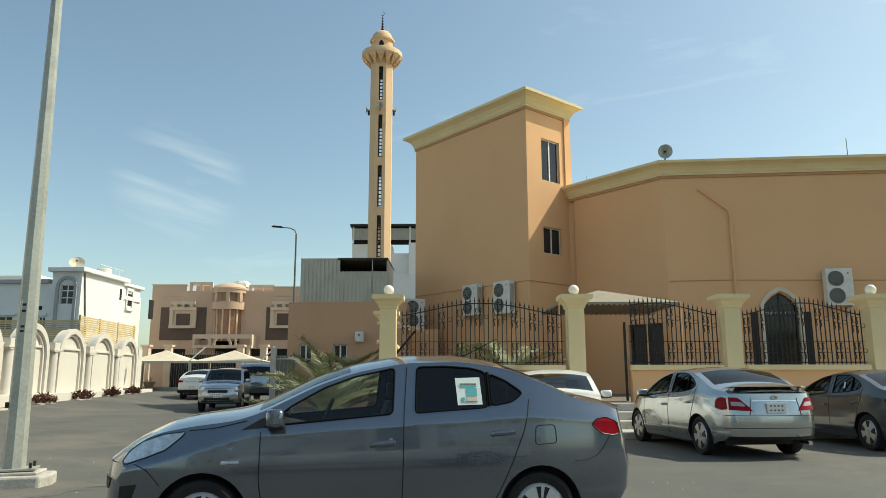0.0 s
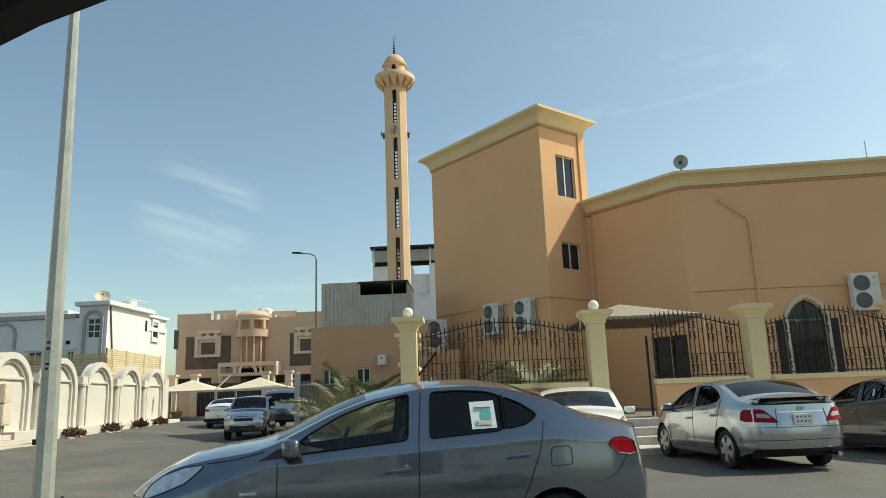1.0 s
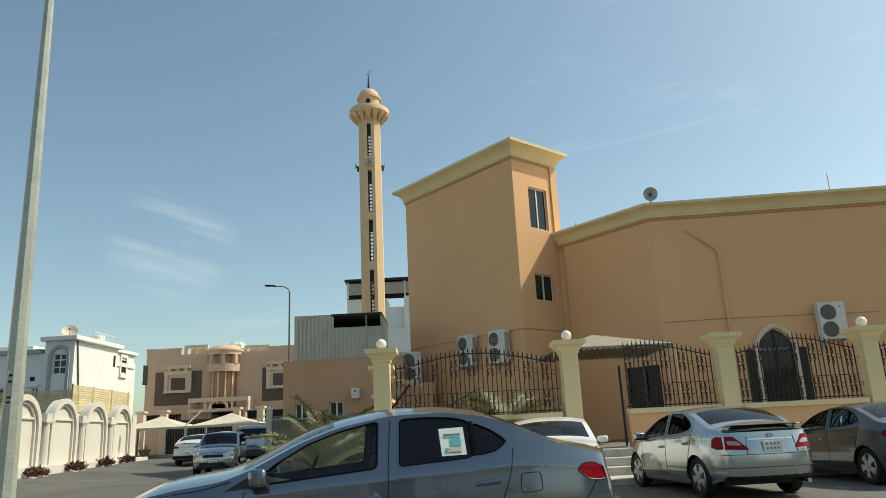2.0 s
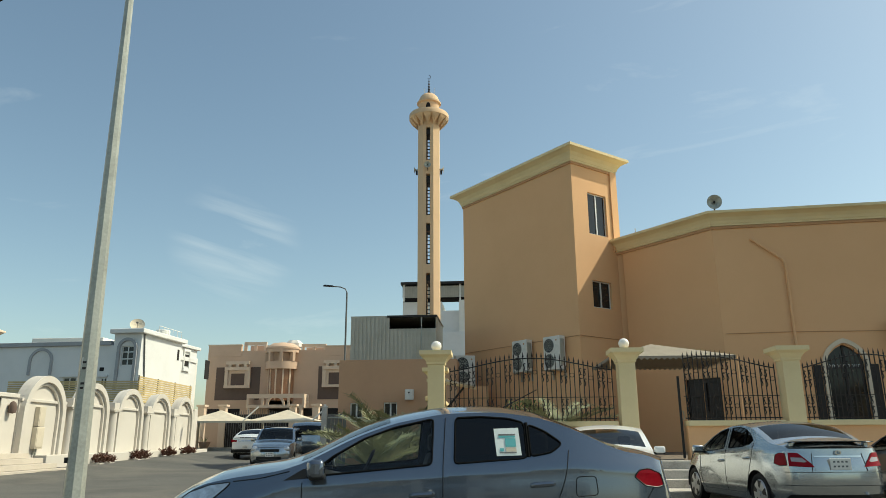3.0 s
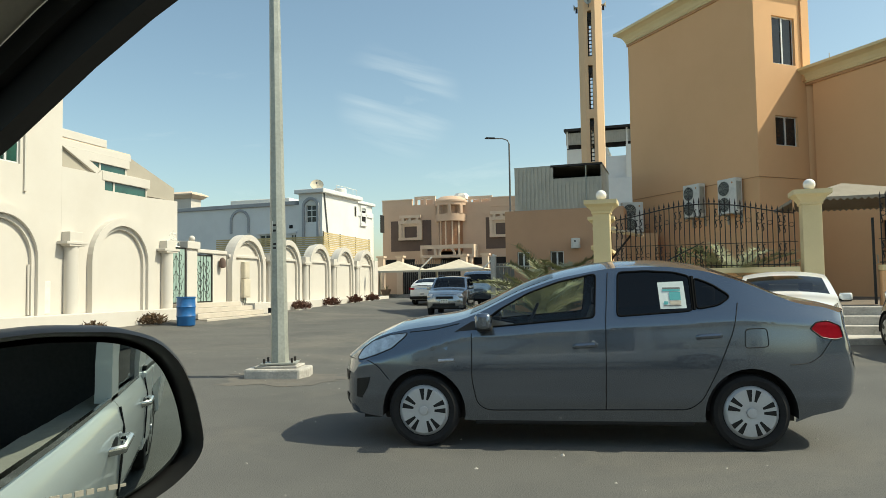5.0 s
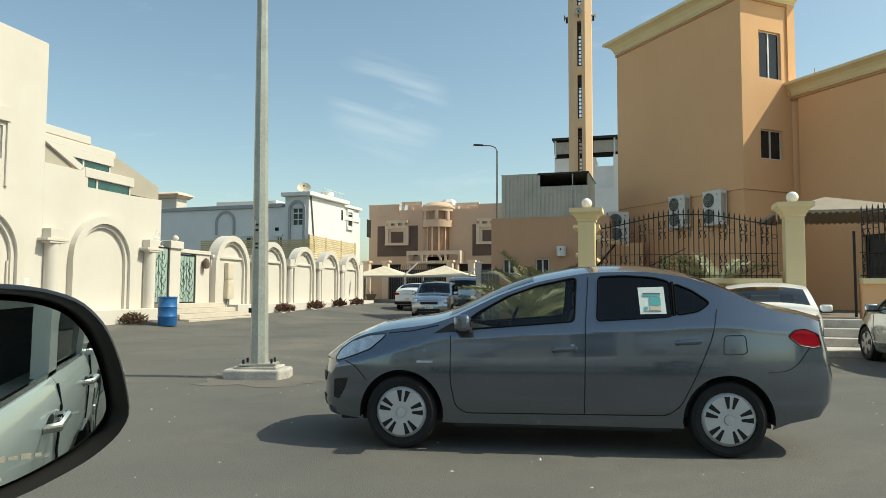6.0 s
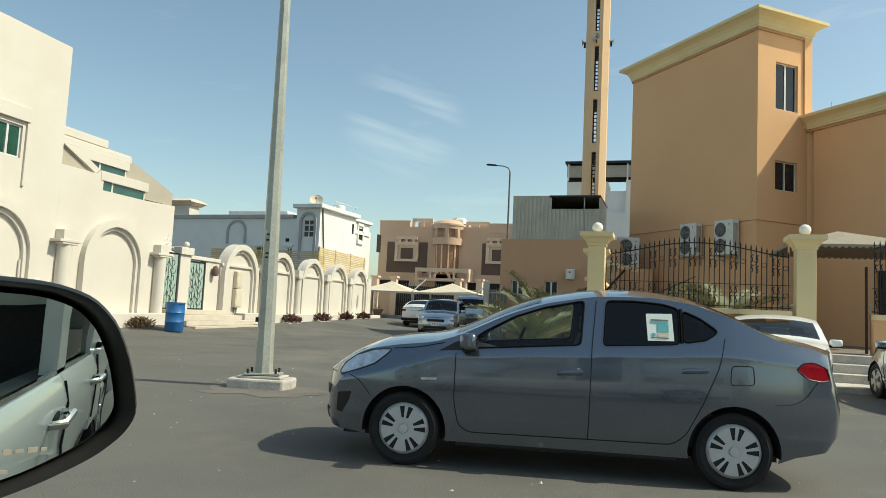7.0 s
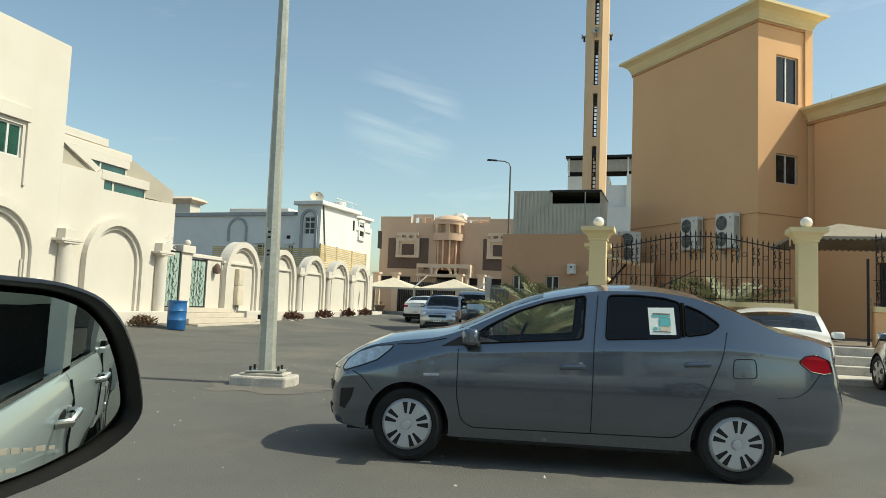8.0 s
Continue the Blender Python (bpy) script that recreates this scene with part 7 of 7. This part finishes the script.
    part("shut_line", B().tube([(0.623, 0.435, 0.96), (0.623, 0.458, 0.86), (0.623, 0.456, 0.55)], 0.006, 5), PLASTIC, e)
    part("shut_line", B().tube([(1.553, 0.435, 0.98), (1.553, 0.458, 0.86), (1.553, 0.456, 0.55)], 0.006, 5), PLASTIC, e)
    for x in (-1.25, 2.45):
        for sign in (-1, 1):
            w = wheel(e, x, 0.9, 0.38, sign, ALLOY)
            w.location.y -= 0.49
    # door mirror
    yaw = 32.0
    mm = pose(-0.467, 0.712, 1.123, 0, 0, 0) @ Matrix.Rotation(radians(-yaw), 4, "Z") @ pose(0, 0, 0, 0, 2.5, 0)
    # in this frame x points back towards the eye, y outwards, z up
    shape = [(0.0, 0.0), (-0.012, 0.055), (-0.03, 0.098), (-0.056, 0.125), (-0.095, 0.138), (-0.17, 0.142), (-0.25, 0.135), (-0.285, 0.1), (-0.29, 0.0), (-0.28, -0.09), (-0.25, -0.112), (-0.17, -0.09), (-0.09, -0.066), (-0.04, -0.044), (-0.012, -0.022)]
    def ringed(k, dx, cx=-0.17, cz=0.03):
        k *= 1.015
        return [(dx, cx + (u - cx) * k, cz + (v - cz) * k) for u, v in rounded(shape, 0.02)]
    rings = [ringed(0.9, -0.02), ringed(0.93, 0.004), ringed(0.97, 0.012), ringed(1.0, 0.0), ringed(1.0, -0.04), ringed(0.94, -0.09), ringed(0.75, -0.13), ringed(0.4, -0.15)]
    n = len(rings[0])
    b = B().add([v for r0 in rings for v in r0], [(j * n + i, j * n + (i + 1) % n, (j + 1) * n + (i + 1) % n, (j + 1) * n + i) for j in range(len(rings) - 1) for i in range(n)] + [tuple(range((len(rings) - 1) * n, len(rings) * n))])
    hs = part("mirror_housing", b, PLASTIC, e, "black door-mirror housing", smooth=True)
    hs.matrix_local = mm
    # slightly domed glass
    g = B()
    cx, cz, R = -0.155, 0.02, 1.35
    gr = []
    kk = 10
    base = rounded(shape, 0.02)
    vs = [(-0.006, cx, cz)]
    for j in range(1, kk + 1):
        q = 0.88 * j / kk
        for u, v in base:
            du, dv = (u - cx) * q, (v - cz) * q
            vs.append((-0.006 - (du * du + dv * dv) / (2 * R), cx + du, cz + dv))
    fs = [(0, 1 + i, 1 + (i + 1) % n) for i in range(n)]
    for j in range(kk - 1):
        o0, o1 = 1 + j * n, 1 + (j + 1) * n
        fs += [(o0 + i, o1 + i, o1 + (i + 1) % n, o0 + (i + 1) % n) for i in range(n)]
    g.add(vs, fs)
    gl = part("mirror_glass", g, MIRROR, hs, "domed mirror glass")
    gl.data.shade_smooth()
    # caution lettering on the glass, two short lines
    for row, (z, u0, u1) in enumerate(((-0.035, -0.22, -0.09), (-0.055, -0.22, -0.12))):
        tb = B()
        u = u0
        rnd = random.Random(row + 3)
        while u < u1:
            w = rnd.uniform(0.004, 0.011)
            dz = rnd.uniform(0.003, 0.007)
            tb.box(-0.0062 - ((u - cx) ** 2 + (z - cz) ** 2) / (2 * R), -0.0052 - ((u - cx) ** 2 + (z - cz) ** 2) / (2 * R), u, u + w, z - dz * 0.5, z + dz * 0.5)
            u += w + 0.003
        part("caution_lettering", tb, TRIM, gl, "worn grey lettering bars")
    part("mirror_arm", B().cyl((-0.7, 0.42, 1.03), (-0.63, 0.6, 1.05), 0.05, 0.045, 14), PLASTIC, e, smooth=True)


build_own_car()


# ---------------------------------------------------------------- closing the place behind the viewer
# houses added so mirror and car paint reflect walls, not a bare horizon
def closing_row(m, n, w, h, label):
    e = thing("backdrop_house", m, label, "house", "houses behind the viewer")
    part("wall", B().box(0, n * w, 0, 8, 0, h), TENT, e)
    part("parapet", B().box(-0.1, n * w + 0.1, -0.12, 0.2, h, h + 0.5), WHITE, e)
    for i in range(n):
        part("window", B().box(i * w + w * 0.35, i * w + w * 0.65, -0.05, -0.004, h * 0.5, h * 0.75), GLASSD, e)


closing_row(pose(30, -38, 0, 0, 0, 180), 8, 6.0, 6.5, "plain beige backdrop houses, added to fill the reflections")
closing_row(pose(44, 12, 0, 0, 0, -90), 5, 7.0, 6.0, "plain beige backdrop houses, added to fill the reflections")
LINEW = mat("worn_line_paint", (0.36, 0.36, 0.34), 0.85, vary=0.3, scale=5, fine=60, stain=(0.12, 0.12, 0.115))
for i in range(6):
    ln = tagged(part("parking_line", B().box(0, 0.1, 0, 2.4, 0.003, 0.007), LINEW), "faded white parking line on the asphalt", "road marking", "parking lines", "structure")
    ln.matrix_world = pose(2.2 + i * 1.5, 0.75, 0, 0, 0, 4)


def litter():
    """Small stones and scraps strewn on the asphalt."""
    rnd = random.Random(31)
    b = B()
    for i in range(240):
        x, y = rnd.uniform(-9.5, 3.5), rnd.uniform(2.6, 13.0)
        r = rnd.uniform(0.004, 0.013) * (1.6 if rnd.random() < 0.1 else 1.0)
        rim = [(x + r * rnd.uniform(0.7, 1.3) * math.cos(a * 1.047), y + r * rnd.uniform(0.7, 1.3) * math.sin(a * 1.047), 0.0) for a in range(6)]
        b.add(rim + [(x, y, r * rnd.uniform(0.6, 1.1))], [(k, (k + 1) % 6, 6) for k in range(6)])
    tagged(part("gravel", b, CONC), "small pale stones and scraps strewn on the asphalt", "gravel", kind="stuff")


litter()
